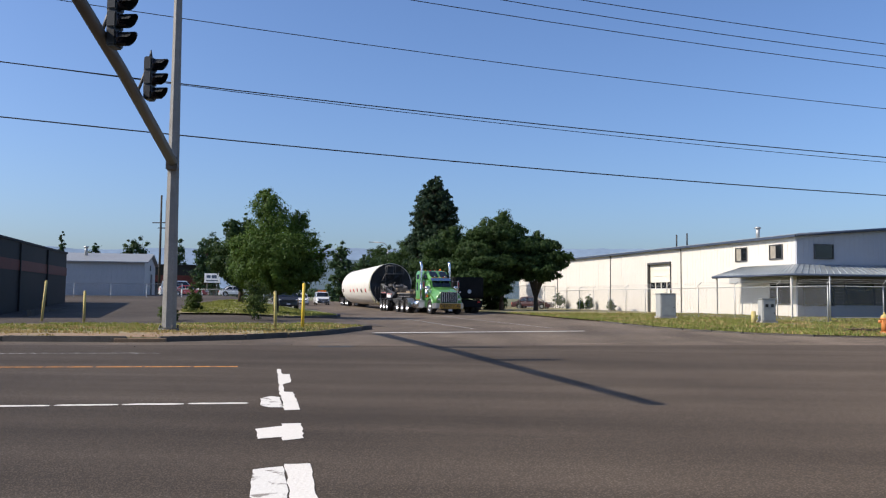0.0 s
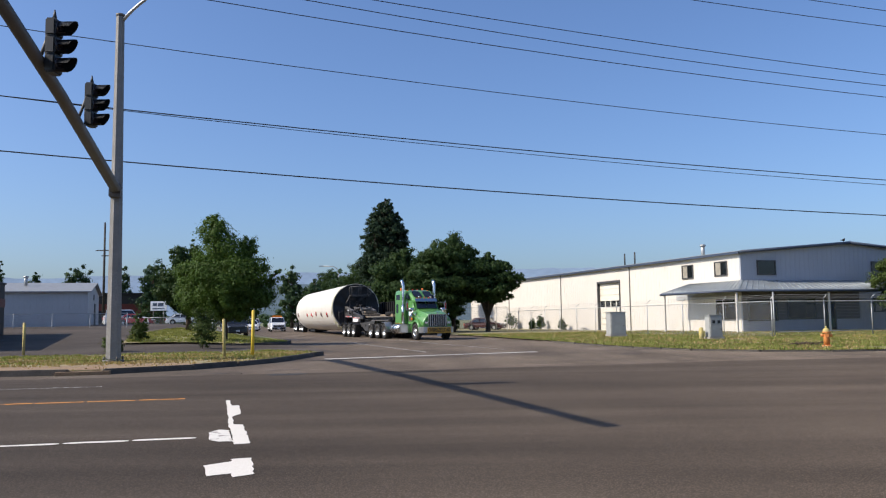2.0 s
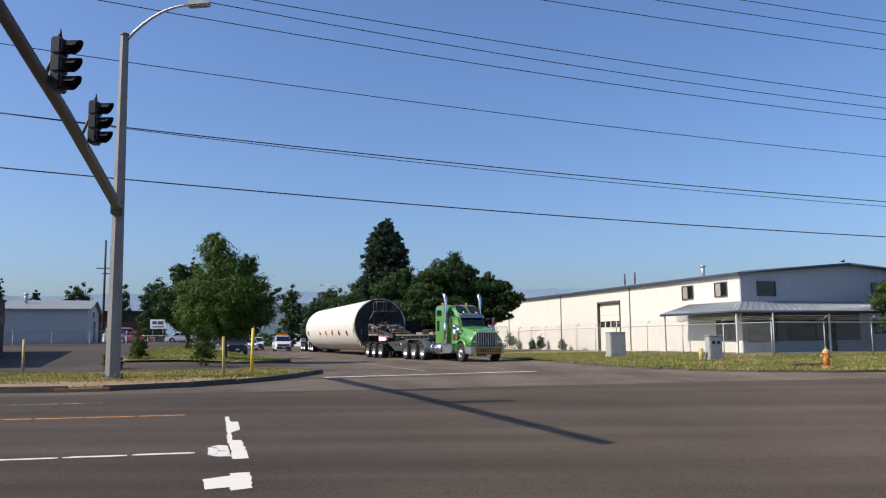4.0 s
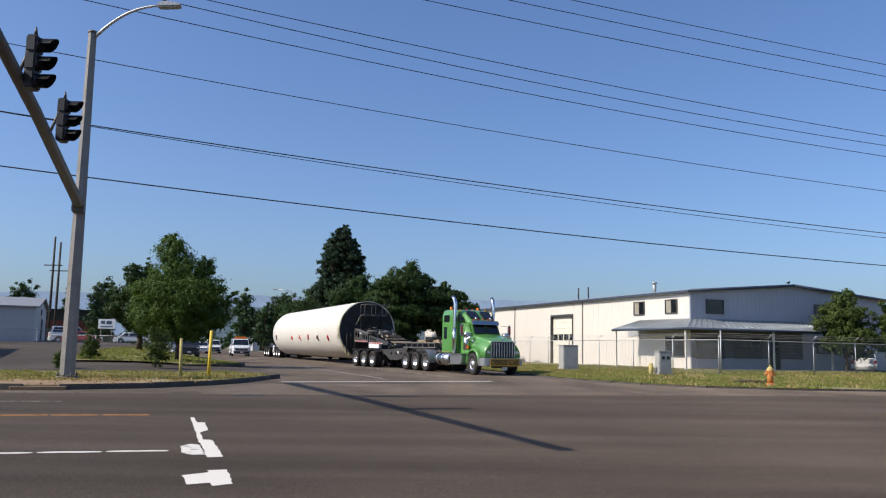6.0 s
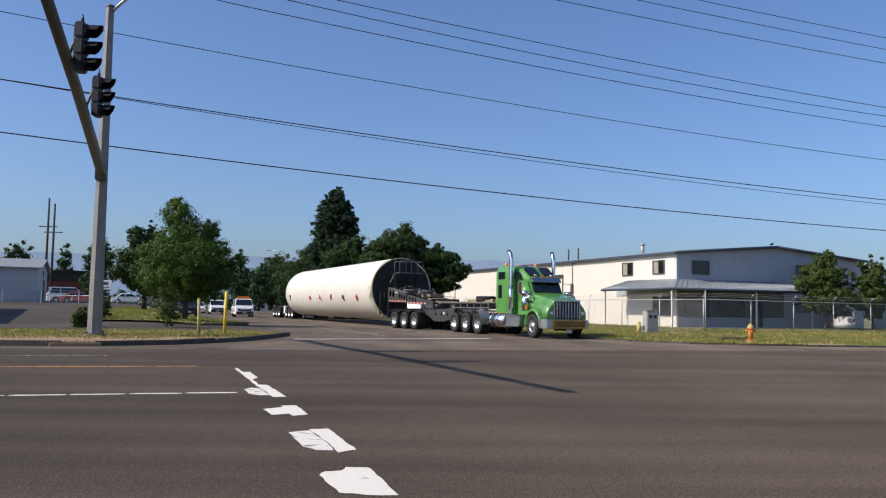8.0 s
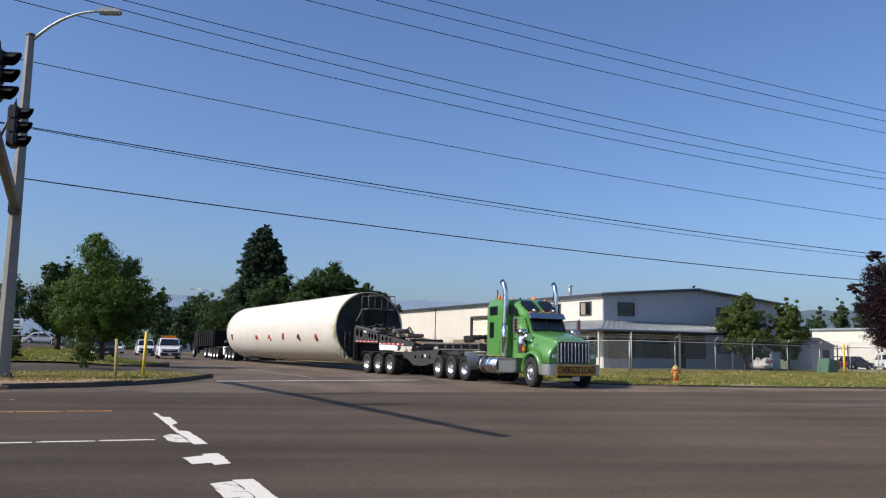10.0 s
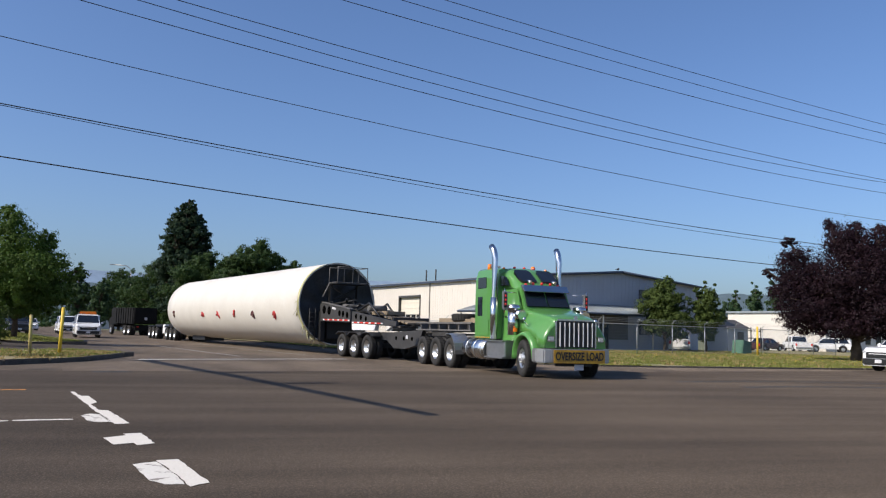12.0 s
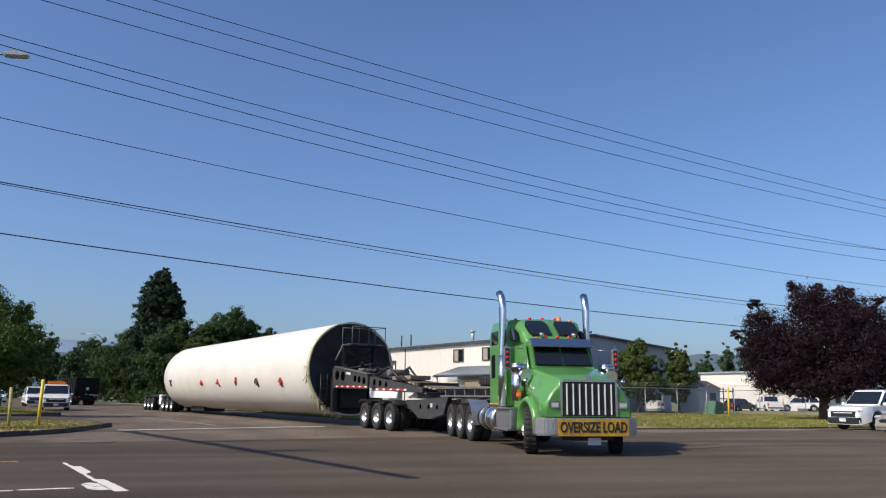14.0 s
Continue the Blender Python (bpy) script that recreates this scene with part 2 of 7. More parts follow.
M_MAROONCAR = mat("maroon_car_paint", (0.05, 0.012, 0.012), rough=0.4, vary=0.05, bump=0, coat=0.3)
M_POLE = mat("weathered_pole_steel", (0.24, 0.23, 0.215), rough=0.65, metal=0.2, vary=0.2, scale=2.5, fine=25, bump=0.08)
M_REDCAR = mat("red_car_paint", (0.3, 0.03, 0.03), rough=0.35, vary=0.05, bump=0, coat=0.4)
M_ORANGE = mat("hydrant_orange", (0.55, 0.2, 0.05), rough=0.55, vary=0.15, scale=6)
M_CABINET = mat("utility_cabinet_grey", (0.34, 0.345, 0.335), rough=0.6, vary=0.12, scale=3)
M_BOARD = mat("shade_deepened_board", (0.13, 0.125, 0.125), rough=0.75, vary=0.15, scale=1.5, fine=20)
M_CONCRETE = mat("concrete", (0.35, 0.33, 0.3), rough=0.9, vary=0.2, scale=3, fine=30)
M_GREENBOX = mat("green_box", (0.04, 0.13, 0.08), rough=0.6, vary=0.15)
M_PLATE = mat("plate_white", (0.6, 0.6, 0.62), rough=0.5, vary=0.1)
M_FABRIC = mesh_mat("chain_link", (0.4, 0.41, 0.41), 0.08)
M_WOOD = mat("weathered_wood", (0.05, 0.042, 0.035), rough=0.9, vary=0.3, scale=3, fine=30, bump=0.4)
M_TIMBER = mat("tan_timber", (0.28, 0.22, 0.15), rough=0.9, vary=0.3, scale=3, fine=30, bump=0.4)
M_BILL_WHITE = mat("sign_white", (0.75, 0.75, 0.75), rough=0.6, vary=0.05)


# ---- mesh tools ----
def V(*a):
    return Vector(a)


def P(u, v, z=0.0):
    """Street grid to world: u along the main road's far side, v away from the camera up the side street."""
    return V(0.946 * u - 0.326 * v, 0.326 * u + 0.946 * v, z)


YAW = math.degrees(math.atan2(0.326, 0.946))


def box(bm, c, s, rz=0.0, ry=0.0, bevel=0.0):
    m = Matrix.Translation(c) @ Euler((0, radians(ry), radians(rz))).to_matrix().to_4x4() @ Matrix.Diagonal((*s, 1))
    r = bmesh.ops.create_cube(bm, size=1, matrix=m)
    if bevel:
        es = list({e for v in r["verts"] for e in v.link_edges})
        bmesh.ops.bevel(bm, geom=es, offset=bevel, segments=2, affect='EDGES', clamp_overlap=True)
    return bm


def cyl(bm, a, b, r, r2=None, seg=12, caps=True):
    a, b = Vector(a), Vector(b)
    d = b - a
    m = Matrix.Translation((a + b) / 2) @ d.to_track_quat('Z', 'Y').to_matrix().to_4x4()
    r = bmesh.ops.create_cone(bm, cap_ends=caps, segments=seg, radius1=r, radius2=r if r2 is None else r2, depth=d.length, matrix=m)
    fs = {f for v in r["verts"] for f in v.link_faces}
    for f in fs:
        f.smooth = len(f.verts) == 4
    return bm


def pipe(bm, pts, r, seg=10):
    """A round bar through points."""
    rings = []
    pts = [Vector(p) for p in pts]
    for i, p in enumerate(pts):
        d = (pts[min(i + 1, len(pts) - 1)] - pts[max(i - 1, 0)]).normalized()
        q = d.to_track_quat('Z', 'Y')
        rr = r[i] if isinstance(r, (list, tuple)) else r
        rings.append([bm.verts.new(p + q @ V(rr * math.cos(a), rr * math.sin(a), 0)) for a in [2 * math.pi * k / seg for k in range(seg)]])
    for i in range(len(rings) - 1):
        for k in range(seg):
            f = bm.faces.new((rings[i][k], rings[i][(k + 1) % seg], rings[i + 1][(k + 1) % seg], rings[i + 1][k]))
            f.smooth = True
    bm.faces.new(list(reversed(rings[0])))
    bm.faces.new(rings[-1])
    return bm


def prism(bm, pts, y0, y1, axis='y', bevel=0.0):
    """A side outline (x, z) pulled from y0 to y1; axis 'z': an outline (x, y) from z0 to z1; 'x': (y, z) from x0 to x1."""
    def at(p, k):
        if axis == 'y':
            return V(p[0], k, p[1])
        if axis == 'z':
            return V(p[0], p[1], k)
        return V(k, p[0], p[1])
    lo, hi = [bm.verts.new(at(p, y0)) for p in pts], [bm.verts.new(at(p, y1)) for p in pts]
    n = len(pts)
    fs = [bm.faces.new(lo), bm.faces.new(list(reversed(hi)))]
    for i in range(n):
        fs.append(bm.faces.new((lo[i], hi[i], hi[(i + 1) % n], lo[(i + 1) % n])))
    bmesh.ops.recalc_face_normals(bm, faces=fs)
    if bevel:
        bmesh.ops.bevel(bm, geom=list({e for f in fs for e in f.edges}), offset=bevel, segments=2, affect='EDGES', clamp_overlap=True)
    return bm


def loft(bm, sections, smooth=True):
    """Skin over closed cross-sections with equal numbers of points."""
    rings = [[bm.verts.new(p) for p in s] for s in sections]
    n = len(rings[0])
    fs = []
    for a, b in zip(rings, rings[1:]):
        for k in range(n):
            f = bm.faces.new((a[k], a[(k + 1) % n], b[(k + 1) % n], b[k]))
            f.smooth = smooth
            fs.append(f)
    fs += [bm.faces.new(rings[0]), bm.faces.new(rings[-1])]
    bmesh.ops.recalc_face_normals(bm, faces=fs)
    return bm


def sphere(bm, c, s, seg=12, rings=8):
    r = bmesh.ops.create_uvsphere(bm, u_segments=seg, v_segments=rings, radius=1, matrix=Matrix.Translation(c) @ Matrix.Diagonal((*s, 1)))
    for v in r["verts"]:
        for f in v.link_faces:
            f.smooth = True
    return bm


def B():
    return bmesh.new()


def meshed(name, bm, material):
    me = bpy.data.meshes.new(name)
    bm.to_mesh(me)
    bm.free()
    for m in (material if isinstance(material, (list, tuple)) else [material]):
        me.materials.append(m)
    return me


def part(name, bm, material, parent, label=""):
    """One mesh object under a thing or a part."""
    ob = new(name, meshed(name, bm, material))
    ob.parent = parent
    return tagged(ob, label)


def thing(name, m, label, category, group="", kind=""):
    ob = new(name)
    ob.empty_display_size = 0.2
    ob.matrix_basis = m
    return tagged(ob, label, category, group, kind)


def solo(name, bm, material, m, label, category, group="", kind=""):
    ob = new(name, meshed(name, bm, material))
    ob.matrix_basis = m
    return tagged(ob, label, category, group, kind)


def at(u, v, z=0.0, turn=0.0):
    p = P(u, v)
    return pose(p.x, p.y, z, 0, 0, YAW + turn)


def sm(a, b, x):
    k = min(1.0, max(0.0, (x - a) / (b - a)))
    return k * k * (3 - 2 * k)


def rise(u, v):
    """The lot beside the side street climbs gently away from the main road."""
    return min(1.25, max(0.0, 0.03 * (v - 35))) * (1 - sm(-1.0, 6.2, u)) if v > 35 else 0.0


# ---- ground, roads ----
def grid_sheet(name, us, vs, zf, material, label, category, inside=None):
    bm = B()
    vv = {}
    for i, u in enumerate(us):
        for j, v in enumerate(vs):
            vv[i, j] = bm.verts.new(P(u, v, zf(u, v)))
    for i in range(len(us) - 1):
        for j in range(len(vs) - 1):
            if inside and not inside((us[i] + us[i + 1]) / 2, (vs[j] + vs[j + 1]) / 2):
                continue
            f = bm.faces.new((vv[i, j], vv[i + 1, j], vv[i + 1, j + 1], vv[i, j + 1]))
            f.smooth = True
    loose = [v for v in bm.verts if not v.link_faces]
    bmesh.ops.delete(bm, geom=loose, context='VERTS')
    return solo(name, bm, material, Matrix(), label, category, kind="structure")


def spread(a, b, step):
    n = max(1, round((b - a) / step))
    return [a + (b - a) * i / n for i in range(n + 1)]


far_us = [-3000, -1500, -700, -350, -180] + spread(-120, 120, 4) + [180, 350, 700, 1500, 3000]
far_vs = [-900, -300, -100] + spread(-40, 200, 4) + [300, 500, 900, 1800, 3500]
grid_sheet("ground", far_us, far_vs, lambda u, v: rise(u, v) - 0.05, M_GROUND, "dry summer grass and earth reaching the hills", "ground")


def flat_poly(name, pts, z, material, label, category, parent=None, thick=0.0):
    bm = B()
    if thick:
        prism(bm, [(P(u, v).x, P(u, v).y) for u, v in pts], z, z + thick, 'z')
    else:
        f = bm.faces.new([bm.verts.new(P(u, v, z)) for u, v in pts])
        if f.normal.z < 0:
            f.normal_flip()
        bm.normal_update()
    if parent:
        return part(name, bm, material, parent, label)
    return solo(name, bm, material, Matrix(), label, category, kind="structure")


# older, lighter asphalt of the side street and of the strip along the main road
grid_sheet("side_street", spread(-140, 170, 5), spread(12, 240, 4), lambda u, v: -0.01 - 0.035 * sm(24, 30, v) * (1 - sm(2, 5, u) * (1 - sm(21, 23, u))),
           M_ASPHALT2, "worn light grey asphalt side street with faded lines", "road",
           inside=lambda u, v: v < 29 or 2.0 < u < 24)
ROAD = flat_poly("road", [(-160, -14), (180, -30), (180, 12.5), (60, 17.6), (18, 19.5), (15.5, 20.0), (5.3, 20.75), (2.5, 21.1), (-6, 22.5), (-160, 36.4)], 0.0, M_ASPHALT,
                 "dark grey asphalt main road with worn wheel tracks", "road")


# ---- kerbs, verges, lot ----
def kerb(name, pts, label, h=0.14, w=0.16, gap=None):
    """A row of kerb stones along a line of grid points."""
    base = thing(name, Matrix(), label, "kerb", kind="structure")
    seg = 0
    for (u0, v0), (u1, v1) in zip(pts, pts[1:]):
        n = max(1, round(math.hypot(u1 - u0, v1 - v0) / 2.2))
        for i in range(n):
            a, b = P(u0 + (u1 - u0) * i / n, v0 + (v1 - v0) * i / n), P(u0 + (u1 - u0) * (i + 1) / n, v0 + (v1 - v0) * (i + 1) / n)
            d = b - a
            bm = B()
            rr = random.Random(seg)
            box(bm, (a + b) / 2 + V(rr.uniform(-.02, .02), rr.uniform(-.02, .02), h / 2 - 0.03 + rr.uniform(-.012, .012)), (d.length - 0.015, w, h + 0.06),
                rz=math.degrees(math.atan2(d.y, d.x)) + rr.uniform(-.6, .6), bevel=0.025)
            part("kerb_stone", bm, M_KERB, base)
            seg += 1
    return base


KERB_L1 = [(-60, 28.6), (-30, 26.0), (-6.0, 24.1), (-2.8, 23.5)]
KERB_L2 = [(-2.0, 23.5), (0.3, 24.4), (1.6, 25.6), (2.9, 27.2), (3.9, 29.1), (4.7, 30.8), (5.25, 31.7)]
kerb("kerb_island", KERB_L1, "weathered grey concrete kerb along the grass")
kerb("kerb_corner", KERB_L2, "weathered grey concrete kerb round the corner island")
KERB_R = [(19.6, 41), (18.4, 33), (18.2, 30.2), (18.7, 26.9), (20.0, 24.6), (21.8, 23.2), (24.2, 22.4), (28.4, 21.4), (33, 20.4), (60, 17.0), (120, 11)]
kerb("kerb_street_corner", KERB_R, "low weathered concrete kerb along the verge", h=0.04, w=0.2)

# verges: soil sheets with a gently uneven top
def verge(name, outline, z, label, material=M_VERGE, step=1.2, follow=True):
    us, vs = [p[0] for p in outline], [p[1] for p in outline]

    def inside(u, v):
        c = False
        for (u0, v0), (u1, v1) in zip(outline, outline[1:] + outline[:1]):
            if (v0 > v) != (v1 > v) and u < (u1 - u0) * (v - v0) / (v1 - v0) + u0:
                c = not c
        return c
    bm = B()
    pts = [P(u, v) for u, v in outline]
    lo = [bm.verts.new((p.x, p.y, z + rise(*q))) for p, q in zip(pts, outline)]
    f = bm.faces.new(lo)
    bm.normal_update()
    if f.normal.z < 0:
        f.normal_flip()
    bmesh.ops.triangulate(bm, faces=[f])
    solo(name, bm, material, Matrix(), label, "verge", kind="structure")
    return inside


ISLAND = [(-60, 28.7), (-30, 26.1), (-6.0, 24.2), (-2.8, 23.6), (-2.0, 23.6), (0.3, 24.5), (1.6, 25.7), (2.8, 27.3), (3.8, 29.2), (4.6, 30.9), (5.1, 31.8), (4.7, 33.6), (4.4, 35.0), (-14, 35.0), (-60, 39)]
in_island = verge("verge_island", ISLAND, 0.1, "dry grass island with a bare earth edge beside the kerb")
lot_us, lot_vs = spread(-70, 6.4, 3), spread(34.5, 110, 2.5)
grid_sheet("parking_lot", lot_us, lot_vs, lambda u, v: rise(u, v) + 0.0, M_LOT, "open grey asphalt parking lot", "pavement",
           inside=lambda u, v: u < 5.2)
BACK = [(-2.6, 44.6), (-1.2, 43.8), (2.5, 43.8), (5.6, 46.2), (6.3, 50), (5.9, 58), (4.6, 68), (2.2, 70), (-0.6, 62), (-2.8, 52)]
us, vs = spread(-8, 7, 0.75), spread(43, 69, 1.0)


def in_back(u, v):
    c = False
    for (u0, v0), (u1, v1) in zip(BACK, BACK[1:] + BACK[:1]):
        if (v0 > v) != (v1 > v) and u < (u1 - u0) * (v - v0) / (v1 - v0) + u0:
            c = not c
    return c


grid_sheet("verge_tree_island", us, vs, lambda u, v: rise(u, v) + 0.09, M_VERGE, "grass island round the street tree", "verge", inside=in_back)
kerb("kerb_tree_island", [(-2.9, 52), (-2.7, 44.8), (-1.2, 43.7), (2.6, 43.7), (5.7, 46.1), (6.4, 50)], "low weathered kerb of the tree island", h=0.2, w=0.16)
RIGHT = [(19.7, 41), (18.5, 33), (18.35, 30.2), (18.85, 27), (20.1, 24.8), (21.9, 23.4), (24.3, 22.6), (28.5, 21.6), (33, 20.6), (60, 17.2), (120, 11.2), (120, 60), (39, 60), (39, 110), (22, 110), (21.5, 60)]
in_right = verge("verge_right", RIGHT, 0.05, "sunlit grass verge with yellow weeds before the fence")
NEAR = [(3.6, 0.6), (6.5, 0.9), (60, -6), (60, -40), (1, -40), (2.2, -8)]
in_near = verge("verge_near", NEAR, 0.03, "dry verge at the near edge of the road")


# ---- road markings ----
def marking(name, quads, material, label, z=0.006):
    base = thing(name, Matrix(), label, "road marking", kind="structure")
    rr = random.Random(len(quads))
    for q in quads:
        pts = []
        for (u0, v0), (u1, v1) in zip(q, q[1:] + q[:1]):
            n = max(2, int(math.hypot(u1 - u0, v1 - v0) / 0.12))
            n = min(n, 60)
            for i in range(n):
                k = i / n
                j = 0.012 if i else 0.0
                pts.append((u0 + (u1 - u0) * k + rr.uniform(-j, j), v0 + (v1 - v0) * k + rr.uniform(-j, j)))
        bm = B()
        f = bm.faces.new([bm.verts.new(P(u, v, z)) for u, v in pts])
        bm.normal_update()
        if f.normal.z < 0:
            f.normal_flip()
        part("stripe", bm, material, base)
    return base


marking("stop_bar", [[(0.69, 14.45), (0.75, 14.44), (0.73, 13.51), (0.84, 13.49), (0.78, 12.26), (0.65, 11.97), (0.6, 11.07), (0.72, 10.98), (0.67, 9.3), (0.49, 9.29), (0.5, 9.92), (0.56, 11.48)],
                     [(0.14, 8.05), (0.4, 8.18), (0.4, 8.32), (0.6, 8.32), (0.55, 7.45), (0.36, 7.37), (0.36, 7.55), (0.15, 7.5)],
                     [(0.3, 6.28), (0.31, 6.35), (0.5, 6.34), (0.47, 5.77), (0.43, 5.1), (0.25, 5.0), (0.29, 5.6)],
                     [(-0.12, 4.16), (-0.05, 4.27), (0.08, 4.27), (0.14, 4.39), (0.3, 4.32), (0.3, 4.18), (0.22, 3.38), (0.03, 3.44), (-0.13, 3.56)]],
        M_WHITE_PAINT, "thick white broken stop bar, chipped at its edges")
marking("stop_bar_worn", [[(0.27, 10.4), (0.41, 10.6), (0.53, 10.46), (0.5, 9.52), (0.35, 9.55), (0.25, 9.76)], [(0.07, 6.2), (0.29, 6.27), (0.28, 5.6), (0.24, 5.12), (0.1, 5.17), (0.03, 5.38)]],
        M_CHIPPED_PAINT, "chipped patches of white stop bar paint")
lane = []
for i in range(64):
    u1 = 0.12 - i * .73
    c0, c1 = 9.94 - 0.09 * (u1 - .6), 9.94 - 0.09 * (u1 - 1.28)
    lane.append([(u1 - .68, c1 + .03), (u1 - .61, c1 + .06), (u1 - .1, c0 + .06), (u1, c0 + .02), (u1, c0 - .04), (u1 - .08, c0 - .06), (u1 - .6, c1 - .06), (u1 - .69, c1 - .02)])
marking("lane_line", lane, M_WHITE_PAINT, "narrow white lane line in thermoplastic lengths")
yel = []
for i in range(56):
    u1 = 0.05 - i * .82
    yel.append([(u1 - .77, 15.14 - 0.12 * (u1 - .77)), (u1, 15.14 - 0.12 * u1), (u1, 15.02 - 0.12 * u1), (u1 - .77, 15.02 - 0.12 * (u1 - .77))])
marking("centre_line", yel, M_YELLOW_PAINT, "faded orange-yellow centre line in short lengths")
marking("edge_line", [[(-30, 21.6), (-1.6, 18.82), (-1.6, 18.72), (-30, 21.5)]], M_WORN_PAINT, "thin faded white edge line")
marking("stop_line", [[(4.75, 28.4), (13.25, 29.5), (13.25, 29.1), (4.75, 28.0)]], M_WHITE_PAINT, "long white stop line across the side street")
marking("street_lane_line", [[(9.4, 31.5), (9.55, 31.5), (9.75, 47.5), (9.62, 47.5)], [(13.1, 32.2), (13.22, 32.2), (13.6, 52), (13.46, 52)],
                             [(7.0, 45.2), (9.0, 48.2), (9.0, 48.5), (6.9, 45.5)]], M_WORN_PAINT, "faded white lane lines on the side street")
marking("oil_stain", [[(2.0, 20.9), (2.9, 20.9), (3.05, 20.75), (2.8, 20.5), (2.1, 20.5)]], M_DARK_PATCH, "dark round patch on the asphalt", z=0.005)
marking("right_lane_dash", [[(33 + 4 * i, 17.7 - .45 * i), (34.6 + 4 * i, 17.5 - .45 * i), (34.6 + 4 * i, 17.38 - .45 * i), (33 + 4 * i, 17.58 - .45 * i)] for i in range(8)], M_WHITE_PAINT, "white lane dashes on the main road")
skid = []
for r0, w in ((9.0, 0.28), (11.2, 0.22)):
    for i in range(20):
        a, b = radians(20 + 3.6 * i), radians(20 + 3.6 * (i + 1))
        c = (16.8, 3.2)
        skid.append([(c[0] + r0 * math.cos(a), c[1] + r0 * math.sin(a)), (c[0] + (r0 + w) * math.cos(a), c[1] + (r0 + w) * math.sin(a)),
                     (c[0] + (r0 + w) * math.cos(b), c[1] + (r0 + w) * math.sin(b)), (c[0] + r0 * math.cos(b), c[1] + r0 * math.sin(b))])
marking("tyre_marks", skid, M_RUBBER_MARK, "faint curved dark tyre marks on the asphalt", z=0.003)
# pale worn patches and tar along the seam
rr = random.Random(61)
for nm, mt, n, lab in (("pale_patches", M_PALE, 46, "pale gravelly patches in the old asphalt"), ("tar_patches", M_DARK_PATCH, 9, "small dark tar patches in the old asphalt")):
    quads = []
    for i in range(n):
        u, w = rr.uniform(-3, 42), rr.uniform(.3, 1.5)
        seam = 20.75 - (u - 5.3) * .085 if u > 5.3 else 20.75 - (u - 5.3) * .15
        v, d = seam + rr.uniform(.35, 2.2), rr.uniform(.06, .2)
        if u < 2:
            v = seam + rr.uniform(.3, .8)
        quads.append([(u + w * k, v + d * e) for k, e in ((-.5, .1), (-.2, .6), (.15, .45), (.5, .7), (.42, -.1), (.1, -.6), (-.3, -.4))])
    marking(nm, quads, mt, lab, z=-.004)
# broken edge of the older asphalt along the seam
bm = B()
rr = random.Random(5)
for i in range(500):
    u = rr.uniform(-40, 60)
    v = (20.3 - (u - 2.5) * 0.07 if u > 2.5 else 20.3 - (u - 2.5) * 0.16) + rr.gauss(0.5, 0.35)
    s = rr.uniform(0.006, 0.018)
    box(bm, P(u, v, s * 0.3), (s * 1.6, s, s * 0.8), rz=rr.uniform(0, 180))
solo("gravel", bm, M_ASPHALT2, Matrix(), "loose pale gravel along the asphalt seam", "gravel", kind="stuff")


# ---- grass ----
def tufts(name, inside, ubox, vbox, count, hmin, hmax, material, label, seed, zb=0.05, keep=None):
    rr = random.Random(seed)
    verts, faces = [], []
    made = 0
    while made < count:
        u, v = rr.uniform(*ubox), rr.uniform(*vbox)
        made += 1
        if not inside(u, v) or (keep and not keep(u, v, rr)):
            continue
        p = P(u, v, zb + rise(u, v))
        for b in range(5):
            a = rr.uniform(0, 6.28)
            h = rr.uniform(hmin, hmax)
            lean = rr.uniform(0.1, 0.6) * h
            w = rr.uniform(0.012, 0.03)
            q = p + V(rr.uniform(-.12, .12), rr.uniform(-.12, .12), 0)
            d = V(math.cos(a), math.sin(a), 0)
            s = V(-d.y, d.x, 0) * w
            k = len(verts)
            verts += [q - s, q + s, q + d * lean * .4 + s * .7 + V(0, 0, h * .65), q + d * lean * .4 - s * .7 + V(0, 0, h * .65), q + d * lean + V(0, 0, h)]
            faces += [(k, k + 1, k + 2, k + 3), (k + 3, k + 2, k + 4)]
    me = bpy.data.meshes.new(name)
    me.from_pydata(verts, [], faces)
    me.materials.append(material)
    ob = new(name, me)
    return tagged(ob, label, "grass", kind="stuff")


def clump(sc, th):
    return lambda u, v, rr: noise.noise(V(u * sc, v * sc, 3.1)) + rr.uniform(-.25, .25) > th


tufts("grass", in_island, (-22, 5.2), (23.5, 35), 9000, 0.03, 0.09, M_GRASS, "short yellow-green grass on the island", 1, 0.1, lambda u, v, rr: v > 27.2 + 2.2 * noise.noise(V(u * .3, v * .3, 1)) + (0 if u > 2 else .8) and noise.noise(V(u * .5, v * .5, 3.1)) + rr.uniform(-.25, .25) > -.1)
tufts("dry_grass", in_island, (-22, 4.5), (23.5, 33), 9000, 0.03, 0.08, M_GRASS_DRY, "short straw-coloured dry grass by the kerb", 2, 0.1, lambda u, v, rr: (v > 26.4 + noise.noise(V(u * .5, 2, 1)) or u > 1.2 or rr.random() < .12) and clump(0.8, -0.1)(u, v, rr))
tufts("grass", in_back, (-8, 7), (43, 69), 9000, 0.05, 0.14, M_GRASS, "yellow-green grass round the street tree", 3, 0.09, clump(0.4, -0.2))
tufts("grass", in_right, (18.3, 62), (16, 62), 80000, 0.03, 0.1, M_GRASS, "tall yellow-green grass of the roadside verge", 4, 0.05, clump(0.3, -0.25))
tufts("dry_grass", in_right, (18.3, 62), (16, 62), 16000, 0.04, 0.15, M_GRASS_DRY, "straw-coloured grass among the verge", 5, 0.05, clump(0.6, 0.05))
rr = random.Random(8)
bm = B()
